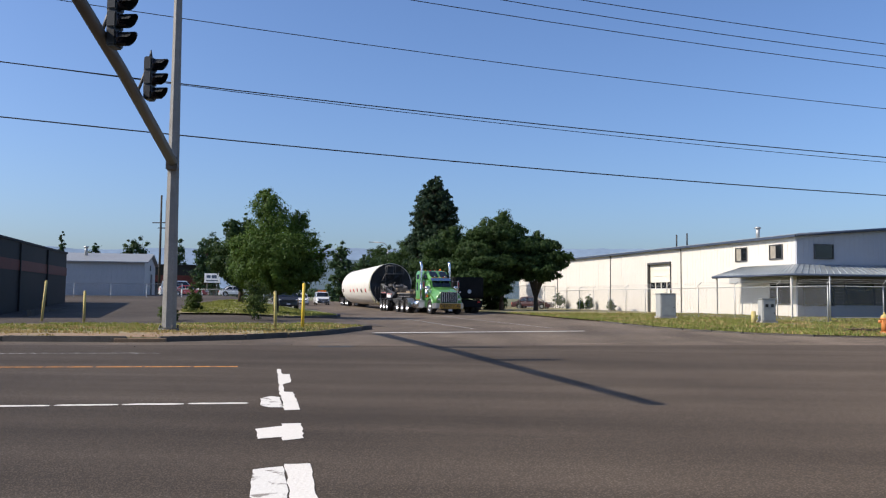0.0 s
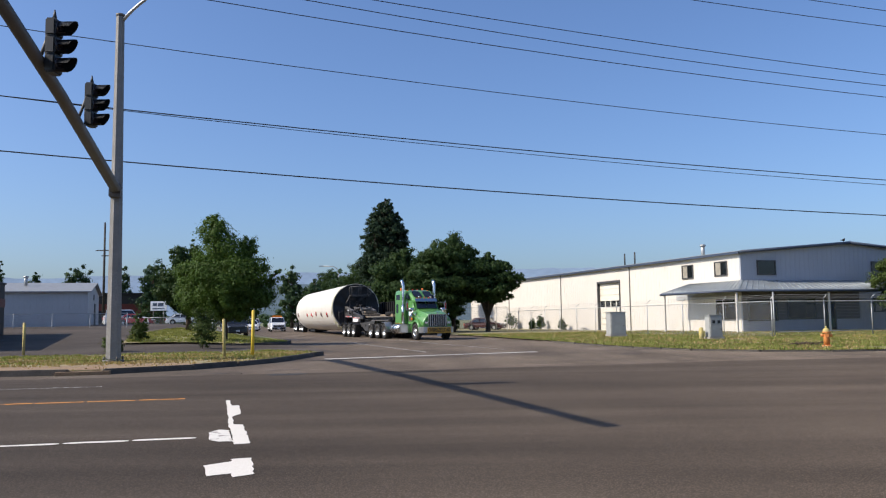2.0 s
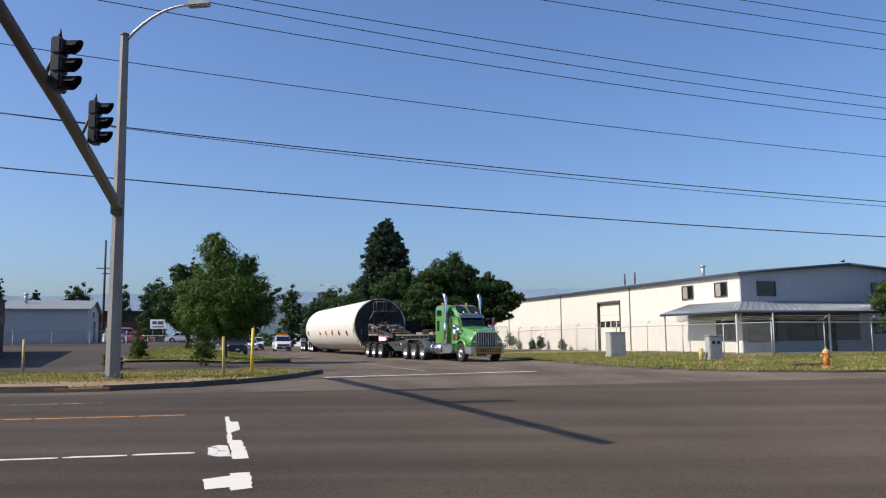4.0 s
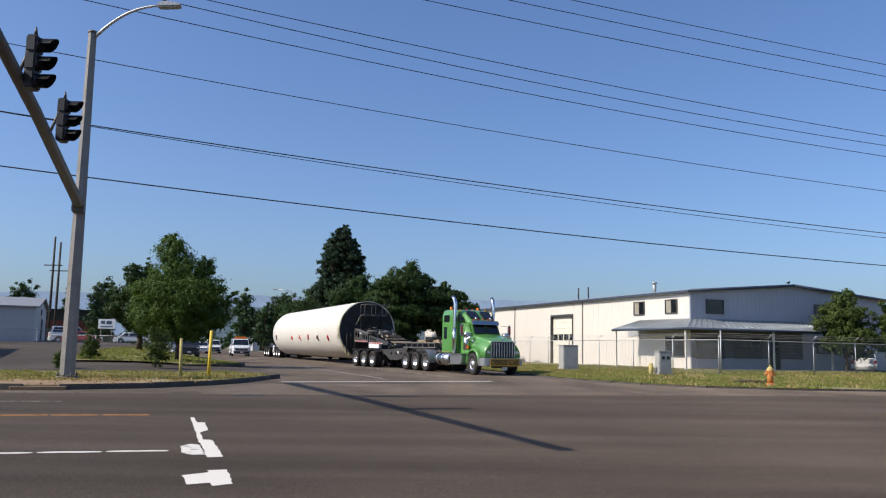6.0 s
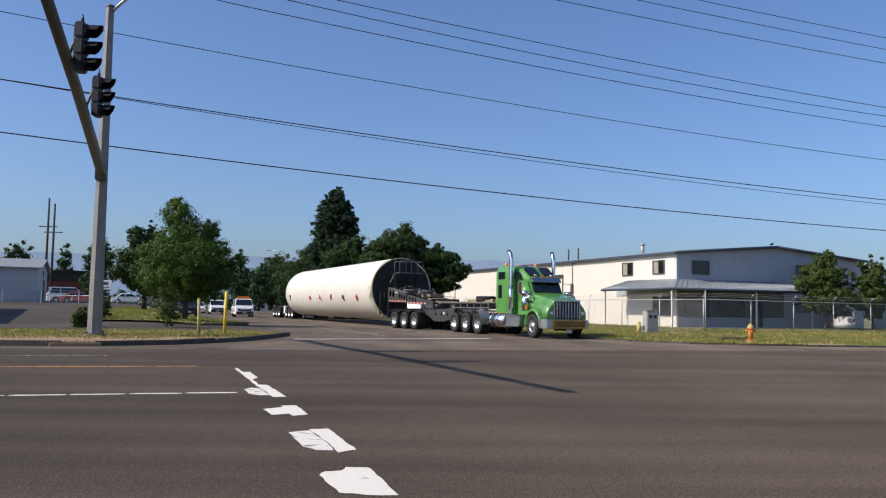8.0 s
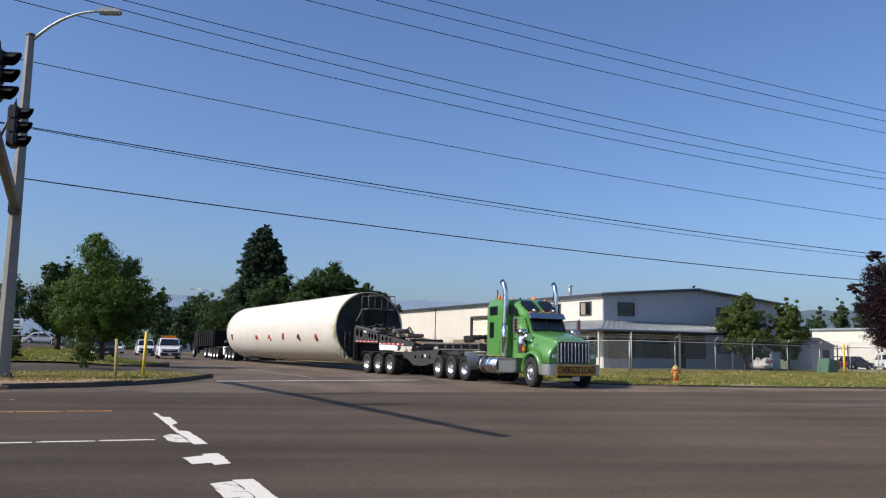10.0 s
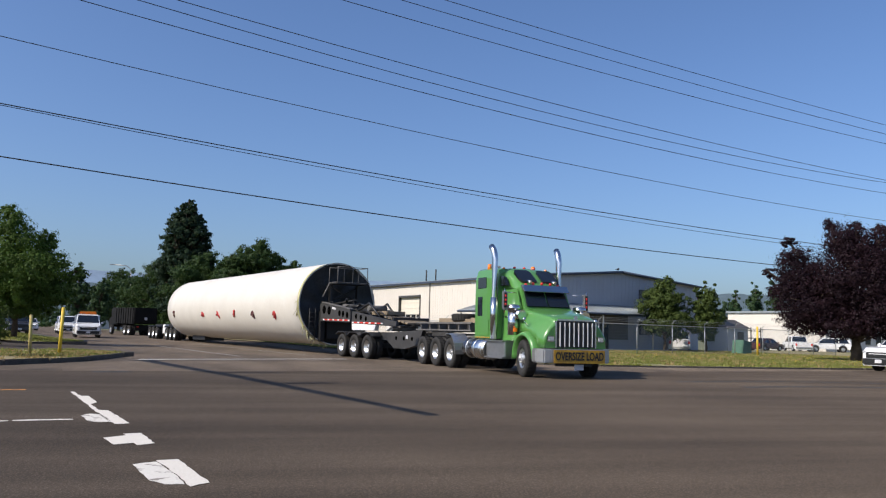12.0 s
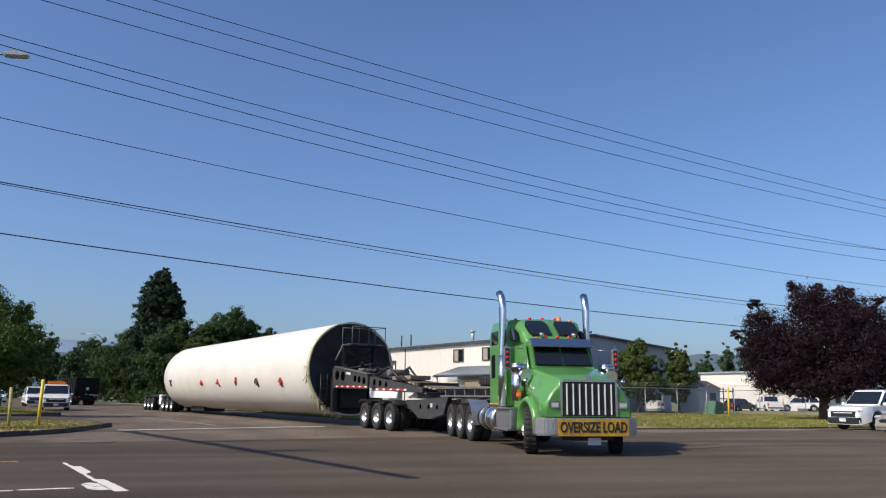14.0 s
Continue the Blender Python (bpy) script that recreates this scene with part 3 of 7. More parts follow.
for i in range(700):
    u, v = rr.uniform(32, 62), rr.uniform(18, 40)
    if in_right(u, v) and noise.noise(V(u * .25, v * .25, 7)) > -0.1:
        p = P(u, v, 0.05 + rr.uniform(0.1, 0.28))
        box(bm, p - V(0, 0, .06), (0.03, 0.03, 0.015), rz=rr.uniform(0, 90))
solo("weed_flowers", bm, M_FLOWER, Matrix(), "small yellow weed flowers over the verge", "weeds", kind="stuff")
rr = random.Random(11)
bm = B()
for (x, y, h) in ((4.62, 4.02, 0.20), (4.68, 4.00, 0.30), (4.53, 4.02, 0.16), (4.77, 4.04, 0.24), (4.46, 4.05, 0.12)):
    p = V(x, y, 0.0)
    pipe(bm, [p, p + V(rr.uniform(-.03, .03), 0, h * .6), p + V(rr.uniform(-.08, .08), rr.uniform(-.05, .05), h)], [0.003, 0.002, 0.0015], seg=5)
    for k in range(7):
        q = p + V(rr.uniform(-.05, .05), rr.uniform(-.05, .05), h * rr.uniform(.7, 1.0))
        sphere(bm, q, (0.005, 0.005, 0.008), 6, 4)
solo("weed_stalks", bm, M_GRASS_DRY, Matrix(), "thin dry weed stalks at the near road edge", "weeds", kind="stuff")
bm = B()
f = bm.faces.new([bm.verts.new(P(u, v, 0.112 + rise(u, v))) for u, v in ((-2.9, 23.75), (-1.9, 23.75), (0.2, 24.6), (1.0, 25.6), (-0.8, 26.6), (-3.6, 26.3), (-9, 26.9), (-14, 27.4), (-14, 26.0), (-8, 25.0), (-5.5, 24.4))])
prism(bm, [(P(u, v).x, P(u, v).y) for u, v in ((-3.1, 23.3), (-1.8, 23.3), (-1.7, 24.0), (-3.2, 24.0))], -.03, .085, 'z')
solo("bare_patch", bm, M_DIRT, Matrix(), "bare reddish earth and dead grass beside the kerb", "soil", kind="structure")


# ---- trees ----
def leaf_cloud(blobs, count, size, seed, spread_=1.0):
    """Many small leaves in rounded tufts over and inside round masses: (centre, radii)."""
    rr = random.Random(seed)
    verts, faces = [], []
    area = [(b[1][0] * b[1][1] * b[1][2]) ** .67 for b in blobs]
    tot = sum(area)
    for (c, r), ar in zip(blobs, area):
        n = int(count * ar / tot)
        tufts_ = max(5, n // 45)
        small = min(r)
        for i in range(tufts_):
            d = V(rr.gauss(0, 1), rr.gauss(0, 1), rr.gauss(0, 1)).normalized()
            k = rr.uniform(0.72, 1.12) if rr.random() < .7 else rr.uniform(0.2, .75)
            cc = V(c[0] + d.x * r[0] * k, c[1] + d.y * r[1] * k, c[2] + d.z * r[2] * k)
            sp = min(small * .36, 7 * size) * rr.uniform(.35, 1.1) * spread_
            for j in range(n // tufts_):
                o = V(rr.gauss(0, 1), rr.gauss(0, 1), rr.gauss(0, .75))
                p = cc + o * sp * .72
                nn = (d * .55 + o * .75 + V(rr.gauss(0, .4), rr.gauss(0, .4), rr.gauss(0.25, .4))).normalized()
                t = nn.orthogonal().normalized()
                t.rotate(Matrix.Rotation(rr.uniform(0, 6.28), 3, nn))
                b = nn.cross(t)
                s = size * rr.uniform(.6, 1.3)
                q = len(verts)
                verts += [p - t * s, p + b * s * .55, p + t * s, p - b * s * .55]
                faces.append((q, q + 1, q + 2, q + 3))
    return verts, faces


def tree(name, m, label, trunk_h, trunk_r, blobs, count, size, leaf, seed, lean=(0, 0), category="tree", group="", limb=1.0):
    t = thing(name, m, label, category, group)
    rr = random.Random(seed)
    bm = B()
    top = V(lean[0], lean[1], trunk_h * 1.35)
    pipe(bm, [(0, 0, -0.25), (0.02, 0.01, trunk_h * .4), (lean[0] * .5, lean[1] * .5, trunk_h * .9), top], [trunk_r * 1.3, trunk_r, trunk_r * .8, trunk_r * .5], 9)
    for c, r in blobs:
        st = V(lean[0] * .5, lean[1] * .5, trunk_h * rr.uniform(.6, 1.1))
        e = V(*c)
        pipe(bm, [st, st.lerp(e, .5) + V(0, 0, r[2] * .1), e], [trunk_r * .5 * limb, trunk_r * .3 * limb, trunk_r * .1], 6)
        for k in range(3):
            d = V(rr.uniform(-1, 1) * r[0], rr.uniform(-1, 1) * r[1], rr.uniform(-.3, 1) * r[2]) * .8
            pipe(bm, [st.lerp(e, .6), e + d * .5, e + d], [trunk_r * .2, trunk_r * .1, trunk_r * .04], 5)
    part("trunk", bm, M_BARK, t)
    vs_, fs_ = leaf_cloud(blobs, count, size, seed)
    me = bpy.data.meshes.new("crown")
    me.from_pydata(vs_, [], fs_)
    me.materials.append(leaf)
    ob = new("crown", me)
    ob.parent = t
    return t


def round_blobs(w, z0, z1, n, seed, d=None, top=0.35):
    """Masses filling a crown of width w between two heights."""
    rr = random.Random(seed)
    out = []
    for i in range(n):
        k = (i + .5) / n
        z = z0 + (z1 - z0) * k
        prof = math.sin(math.pi * min(1, (k * .82 + .16))) ** .7 * (1 - top * k)
        a = i * 2.4 + rr.uniform(-.4, .4)
        rad = w * .5 * prof
        off = rad * rr.uniform(.25, .6)
        out.append(((off * math.cos(a), (d or 1) * off * math.sin(a), z), (rad * .72, rad * .72, max(.5, (z1 - z0) / n * 1.5))))
    return out


def cone_blobs(w, z0, z1, n, seed):
    rr = random.Random(seed)
    out = []
    for i in range(n):
        k = (i + .3) / n
        rad = w * .5 * (1 - k) ** .8 * rr.uniform(.85, 1.1) + .15
        a = i * 2.1
        out.append(((.18 * rad * math.cos(a), .18 * rad * math.sin(a), z0 + (z1 - z0) * k), (rad * .95, rad * .95, (z1 - z0) / n * .9)))
    return out


def tall_oval(w, z0, z1, n, seed):
    rr = random.Random(seed)
    out = []
    for i in range(n):
        k = (i + .5) / n
        rad = w * .5 * math.sin(math.pi * (k * .86 + .08)) ** .6 * rr.uniform(.85, 1.1)
        out.append(((rad * .25 * math.cos(i * 2.2), rad * .25 * math.sin(i * 2.2), z0 + (z1 - z0) * k), (rad * .85, rad * .85, (z1 - z0) / n * 1.1)))
    return out


g0 = rise(2.35, 48)
tree("street_tree", pose(-13.3, 46.1, g0), "leafy green maple street tree on the grass island", 1.6, 0.17,
     [((.1, 0, 2.5), (2.3, 2.2, 1.0)), ((-1.4, 0.3, 2.7), (1.3, 1.4, 1.0)), ((1.5, 0.2, 2.8), (1.3, 1.4, .9)), ((0.3, -.8, 3.6), (2.2, 1.7, 1.1)),
      ((-1.5, 0, 3.9), (1.2, 1.2, .8)), ((-0.2, 0, 5.0), (1.6, 1.4, .95)), ((1.4, 0, 4.1), (1.0, 1.0, .85)), ((-0.5, 0, 6.15), (.95, .9, .75)), ((-.7, 0, 6.95), (.5, .45, .4)), ((1.35, 0.1, 5.5), (.5, .5, .6)),
      ((2.6, 0, 3.5), (.45, .45, .3)), ((3.0, 0, 3.9), (.3, .3, .16)), ((-2.3, .2, 3.4), (.5, .5, .4)), ((-2.5, .2, 4.0), (.3, .3, .2)), ((.5, 0, 1.7), (1.5, 1.3, .5))], 80000, 0.064, M_LEAF_MAPLE, 21)
tree("street_tree", pose(-19.0, 57.0, rise(-4, 62)), "dark-leaved round tree behind the street tree", 1.6, 0.2, round_blobs(5.2, 1.4, 5.9, 9, 4), 30000, 0.095, M_LEAF_DARK, 22)
for i, (px, py, h, w) in enumerate(((-5.2, 82, 8.0, 9.5), (-0.4, 80, 9.3, 8.6), (3.0, 80.5, 7.4, 6.6), (-13.4, 119, 10.0, 11.5), (-23, 148, 10.0, 12), (-2.6, 78.5, 7.4, 7.5))):
    tree("broadleaf_tree", pose(px, py, 0), "dark green broadleaf tree, dense and rounded, beside the street", 1.6, 0.26, round_blobs(w, 3.3 if i in (1, 2) else 1.9, h, 11, 30 + i, top=0.22), 75000, 0.105, M_LEAF_DARK, 40 + i, group="trees along the street")
rr = random.Random(52)
fir = []
for z, rad in ((3.5, 4.3), (4.8, 4.2), (6.1, 4.1), (7.4, 4.0), (8.7, 3.9), (10.0, 3.7), (11.2, 3.5), (12.3, 3.2), (13.3, 2.8), (14.2, 2.4), (15.0, 2.0), (15.7, 1.55), (16.3, 1.1), (16.8, .65)):
    n = 7 if rad > 2 else 5 if rad > 1 else 2
    for k in range(n):
        a = 2 * math.pi * (k + rr.uniform(-.35, .35)) / n + z
        f = rad * rr.uniform(.5, .72)
        fir.append(((f * math.cos(a), f * math.sin(a), z + rr.uniform(-.4, .4)), (rad * .36, rad * .36, .62 + rad * .06)))
    fir.append(((0, 0, z), (rad * .5, rad * .5, .8)))
tree("fir_tree", pose(-9.3, 105.7, 0), "tall dark conifer behind the broadleaf trees", 9.0, 0.32, fir, 95000, 0.15, M_LEAF_FIR, 50, limb=.3)
tree("purple_tree", pose(36.1, 41.9, 0.05, 0, 0, -41), "large purple-leaved plum tree on the verge", 1.7, 0.36,
     [((-3.3, 0, 6.2), (1.2, 1.2, 1.05)), ((-3.7, 0, 4.6), (1.3, 1.4, 1.1)), ((-2.9, .3, 2.8), (1.5, 1.5, 1.15)), ((-2.5, 0, 5.1), (1.4, 1.6, 1.1)), ((-2.2, -.6, 3.6), (2.2, 2, 1.6)), ((-.4, 0, 7.3), (1.3, 1.5, 1.3)), ((.8, 0, 7.1), (1.7, 1.6, 1.3)),
      ((2.6, 0, 6.4), (1.7, 1.6, 1.3)), ((0, -.8, 5.2), (2.6, 2.2, 1.7)), ((2.6, -.6, 4.4), (2.3, 2, 1.6)), ((4.2, 0, 4.8), (1.4, 1.4, 1.4)), ((4.4, 0, 2.9), (1.5, 1.5, 1.1)), ((1.3, -.9, 3.0), (2.0, 1.8, 1.1)), ((-.9, -1.1, 2.3), (1.8, 1.3, .9)), ((1.6, -1.1, 2.3), (1.8, 1.3, .8)), ((0, 1.2, 3.6), (3.4, 1.4, 1.8)),
      ((-1.3, 0, 8.5), (.5, .5, .5)), ((1.6, 0, 8.2), (.6, .6, .4)), ((-4.9, 0, 5.6), (.6, .6, .3)), ((3.6, 0, 7.4), (.4, .4, .4)), ((-3.8, 0, 7.6), (.5, .5, .35)), ((.2, 0, 8.5), (.5, .5, .3))], 160000, 0.068, M_LEAF_PURPLE, 60, limb=.45)
tree("yard_tree", pose(33.2, 60.7, 0.05), "round green tree before the white building", 1.4, 0.14, round_blobs(4.9, 1.5, 6.0, 9, 7, top=.2), 26000, 0.095, M_LEAF_SHRUB, 61)
tree("yard_tree", pose(36.3, 59.45, 0.05), "upright green tree behind the fence", 1.1, 0.12, tall_oval(3.0, 1.2, 5.0, 7, 8) + [((-.9, 0, 5.2), (.25, .25, .6)), ((0, 0, 5.4), (.25, .25, .7)), ((.8, 0, 5.2), (.25, .25, .6))], 20000, 0.09, M_LEAF_SHRUB, 62)
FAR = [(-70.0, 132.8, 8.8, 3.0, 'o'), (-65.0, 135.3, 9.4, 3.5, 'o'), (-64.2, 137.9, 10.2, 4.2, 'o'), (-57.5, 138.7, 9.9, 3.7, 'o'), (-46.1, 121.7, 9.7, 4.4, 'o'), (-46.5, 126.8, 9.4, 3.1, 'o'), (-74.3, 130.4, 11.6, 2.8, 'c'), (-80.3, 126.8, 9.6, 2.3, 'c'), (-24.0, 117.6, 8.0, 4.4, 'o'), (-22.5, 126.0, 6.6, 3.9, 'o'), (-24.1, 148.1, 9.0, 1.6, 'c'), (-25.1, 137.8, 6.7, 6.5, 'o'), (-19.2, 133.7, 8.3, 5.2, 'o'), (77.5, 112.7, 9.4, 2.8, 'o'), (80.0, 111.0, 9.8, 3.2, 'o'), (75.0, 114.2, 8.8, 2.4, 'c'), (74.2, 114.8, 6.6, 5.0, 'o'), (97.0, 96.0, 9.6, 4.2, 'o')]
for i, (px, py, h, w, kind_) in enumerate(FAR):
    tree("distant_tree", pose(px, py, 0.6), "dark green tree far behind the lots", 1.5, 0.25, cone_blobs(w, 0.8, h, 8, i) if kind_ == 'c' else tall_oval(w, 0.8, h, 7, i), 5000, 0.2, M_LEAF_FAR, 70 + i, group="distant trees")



rr = random.Random(77)
belt = []
for i in range(150):
    a = radians(-27 + 24.5 * i / 149)
    d = rr.uniform(185, 230)
    h = (3.2 + 3.6 * sm(-10, -6.5, math.degrees(a)) + 1.2 * noise.noise(V(i * .21, 3, 1))) * d / 200
    belt.append(((d * math.sin(a), d * math.cos(a), h * .5), (rr.uniform(2.2, 3.6), 2.5, h * .52)))
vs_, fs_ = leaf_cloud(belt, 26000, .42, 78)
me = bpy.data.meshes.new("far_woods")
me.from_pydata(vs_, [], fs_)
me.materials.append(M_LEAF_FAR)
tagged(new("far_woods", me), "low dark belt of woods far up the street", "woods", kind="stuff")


def shrub(m, h, w, seed, label):
    return tree("shrub", m, label, h * .35, 0.025, round_blobs(w, h * .25, h, 6, seed, top=0.2), 4200, 0.05, M_LEAF_DARK if "dark" in label else M_LEAF_SHRUB, seed, category="shrub")


# Bushes added as filler to darken the bright ground below the canopy.
for i, (px, py, h, w) in enumerate(((-5.2, 87, 2.4, 5), (-6.6, 93, 2.6, 5), (-8.2, 99.5, 2.8, 6), (-10.6, 107, 3.0, 6), (-13.5, 116, 3.0, 7), (-1.5, 84, 2.2, 4.5))):
    tree("hedge_bush", pose(px, py, 0), "dense dark bush added to deepen the dark under the trees", .5, .06, round_blobs(w, .2, h, 5, 110 + i, top=.1), 6000, .12, M_LEAF_DARK, 110 + i, category="bush", group="bushes under the trees")
shrub(pose(-12.1, 38.2, .12), 1.75, 1.5, 91, "young leafy shrub with several stems on the grass")
shrub(pose(-16.6, 42.0, .15), 1.35, 1.0, 92, "thin young shrub on the grass island")
shrub(pose(-15.2, 35.6, .12), 0.6, 1.0, 93, "low green shrub beside the signal pole")
bm = B()
rr = random.Random(31)
for i in range(60):
    a = rr.uniform(0, 6.28)
    p = P(24.0, 26.8, 0.06) + V(rr.uniform(-.5, .5), rr.uniform(-.25, .25), rr.uniform(0, .1))
    pipe(bm, [p, p + V(math.cos(a), math.sin(a), rr.uniform(0, .25)) * .35], 0.012, 5)
solo("brush_pile", bm, M_BARK, Matrix(), "small pile of dark cut branches on the verge", "branches", kind="stuff")

# far hills behind everything; distance haze is put into their colours
def hills(name, dist, base, amp, a0, a1, material, label, seed):
    bm = B()
    n = 260
    lo, hi, back = [], [], []
    for i in range(n + 1):
        a = radians(a0 + (a1 - a0) * i / n)
        h = base + amp * noise.noise(V(i * .03, seed, 0)) + amp * .3 * noise.noise(V(i * .11, seed, 5)) + amp * .1 * noise.noise(V(i * .9, seed, 9))
        d = V(math.sin(a), math.cos(a), 0)
        lo.append(bm.verts.new(d * dist + V(0, 0, -3)))
        hi.append(bm.verts.new(d * (dist * 1.12) + V(0, 0, max(4, h))))
        back.append(bm.verts.new(d * (dist * 1.5) + V(0, 0, max(2, h * .8))))
    for i in range(n):
        bm.faces.new((lo[i], lo[i + 1], hi[i + 1], hi[i])).smooth = True
        bm.faces.new((hi[i], hi[i + 1], back[i + 1], back[i])).smooth = True
    bmesh.ops.recalc_face_normals(bm, faces=bm.faces[:])
    return solo(name, bm, material, Matrix(), label, "hills", kind="structure")


hills("backdrop_hills", 1500, 100, 26, -75, 85, M_HILL, "wooded hills on the horizon, blue haze mixed into their colour", 1.7)
hills("backdrop_ridge", 900, 50, 13, -14, 85, M_HILL2, "wooded ridge behind the town, its colour tinted with haze", 4.2)
for i, (u, v, h) in enumerate(((38.4, 83, 1.3), (38.5, 85.5, .9), (38.4, 77.5, .9), (38.2, 91, 1.6))):
    shrub(at(u, v, .05), h, h * 1.1, 130 + i, "low dark bush against the white wall")


# ---- signal pole with mast arm ----
def signal_pole():
    t = thing("signal_pole", pose(-11.15, 26.06, 0.12), "tall grey steel traffic signal pole with mast arm and lamp", "signal pole")
    bm = B()
    pipe(bm, [(0, 0, 0.08), (0, 0, 5.6), (0, 0, 11.4)], [0.25, 0.195, 0.14], 8)
    for f in bm.faces:
        f.smooth = False
    part("pole", bm, M_POLE, t)
    bm = B()
    cyl(bm, (0, 0, -0.05), (0, 0, 0.05), 0.36, seg=8)
    for k in range(4):
        a = radians(45 + 90 * k)
        cyl(bm, (.3 * math.cos(a), .3 * math.sin(a), 0.04), (.3 * math.cos(a), .3 * math.sin(a), 0.16), 0.03, seg=6)
    part("base_plate", bm, M_DARKSTEEL, t)
    bm = B()
    cyl(bm, (0, 0, 11.38), (0, 0, 11.46), 0.15, seg=8)
    part("cap", bm, M_DARKSTEEL, t)
    tip = V(5.25, -18.12, 6.31)
    e0 = V(0.05, -.2, 5.55)
    bm = B()
    pipe(bm, [e0, e0.lerp(tip, .5) + V(0, 0, .12), tip], [0.175, 0.135, 0.09], 8)
    part("mast_arm", bm, M_DARKSTEEL, t, "dull brown-grey tapered mast arm")
    bm = B()
    box(bm, (0.03, -.16, 5.5), (0.5, 0.36, 0.46), rz=-76, bevel=.03)
    part("arm_clamp", bm, M_DARKSTEEL, t)
    bm = B()
    pts = []
    for i in range(9):
        k = i / 8
        pts.append((0.1 + 2.2 * k, -.03 - .3 * k, 11.25 + 1.05 * (1 - (1 - k) ** 2.2)))
    pipe(bm, pts, [0.055 - .002 * i for i in range(9)], 8)
    part("lamp_arm", bm, M_GALV, t)
    lm = B()
    prism(lm, [(2.2, 12.22), (2.35, 12.2), (2.95, 12.24), (3.0, 12.3), (2.9, 12.38), (2.5, 12.42), (2.25, 12.38)], -.52, -.2, bevel=.04)
    part("luminaire", lm, M_GALV, t, "grey cobra-head street luminaire")
    for hx, hy, hz in ((2.45, -7.31, 6.37), (3.55, -11.31, 6.39)):
        head = part("signal_head", signal_body(hx, hy, hz), M_BLACKP, t, "black three-section signal head seen from its side")
        for k in range(3):
            z = hz + .35 - .35 * k
            n = 14
            bm = B()
            a_, b_ = [], []
            for i in range(n + 1):
                g = radians(-65 + 310 * i / n - 90 + 0)
                a_.append(bm.verts.new((hx + .10, hy + .155 * math.cos(g + radians(0)), z + .155 * math.sin(g + radians(25)))))
                b_.append(bm.verts.new((hx + .40 - .06 * (1 - math.sin(g + radians(25))), hy + .155 * math.cos(g), z + .155 * math.sin(g + radians(25)))))
            for i in range(n):
                bm.faces.new((a_[i], a_[i + 1], b_[i + 1], b_[i]))
            sol = bmesh.ops.solidify(bm, geom=bm.faces[:], thickness=0.012)
            part("visor", bm, M_BLACKP, head)
            bm = B()
            cyl(bm, (hx + .08, hy, z), (hx + .125, hy, z), .145, seg=16)
            part("lens", bm, M_LENS_OFF, head)
        bm = B()
        k = (-hy - .2) / 17.92
        arm = e0.lerp(tip, max(0, min(1, k))) + V(0, 0, .12 * math.sin(math.pi * k))
        cyl(bm, arm, (hx - .08, hy, hz + .3), .035, seg=8)
        box(bm, (hx - .13, hy, hz + .1), (.05, .06, .75))
        part("bracket", bm, M_DARKSTEEL, t)
    return t


def signal_body(x, y, z):
    bm = B()
    for k in range(3):
        box(bm, (x, y, z + .35 - .35 * k), (.2, .34, .34), bevel=.03)
    cyl(bm, (x, y, z + .52), (x, y, z + .72), .05, .012, seg=8)
    return bm


signal_pole()


def bollard(m, h, r, tilt, material, label):
    t = thing("marker_post", m, label, "post", "yellow marker posts")
    bm = B()
    cyl(bm, (0, 0, -.1), (tilt * h, 0, h), r, seg=12)
    part("post", bm, material, t)
    bm = B()
    sphere(bm, (tilt * h, 0, h), (r, r, r * .5), 12, 6)
    part("cap", bm, material, t)


bollard(pose(-7.44, 29.1, .1), 1.62, .06, 0.02, M_POST_Y, "bright yellow steel marker post in the grass")
bollard(pose(-8.15, 28.1, .1), 1.32, .055, -.03, M_POST_OLD, "faded yellow marker post standing in the grass")
bollard(pose(-18.1, 33.6, .1), 1.3, .055, 0.0, M_POST_OLD, "faded yellow marker post at the lot's edge")
bollard(pose(-20.0, 33.6, .1), 1.72, .055, .09, M_POST_OLD, "leaning faded yellow marker post at the lot's edge")
bollard(pose(34.4, 49.6, .05), 2.1, .07, 0.0, M_POST_Y, "yellow marker post on the weedy verge")
bollard(pose(12.72, 43.0, .05), .6, .12, 0.0, M_POST_OLD, "short faded post beside the utility cabinet")

# ---- overhead wires ----
WIRES = [(6.857, -.0443, .00052, .0155), (8.706, -.0485, .00052, .014), (8.645, -.0568, .00061, .009), (11.066, -.0565, .00064, .0105), (13.135, -.0699, .00086, .0115),
         (13.802, -.0797, .00107, .0115), (14.178, -.0626, .0007, .0115), (15.962, -.0359, .00051, .0115), (16.706, -.0309, .00041, .0115), (17.275, -.0272, .00038, .0115)]
for a, b, c, r in WIRES:
    bm = B()
    pipe(bm, [P(s, 30, a + b * s + c * s * s) for s in [-60 + 4 * i for i in range(46)]], r * 1.5, 5)
    solo("overhead_wire", bm, M_WIRE, Matrix(), "thin black overhead line crossing the sky", "cable", "overhead lines")


# ---- white metal building ----
RIB = {}


def rib(parent, u, v, z0, z1, material, along):
    """One raised rib of metal siding; the ribs of one finish share a mesh."""
    if (material.name, along) not in RIB:
        RIB[material.name, along] = meshed("rib", box(B(), V(0, 0, .5), ((.13, .03, 1) if along == 'u' else (.03, .13, 1))), material)
    o = new("rib", RIB[material.name, along])
    o.parent = parent
    o.matrix_basis = at(u, v, z0) @ Matrix.Diagonal((1, 1, z1 - z0, 1))


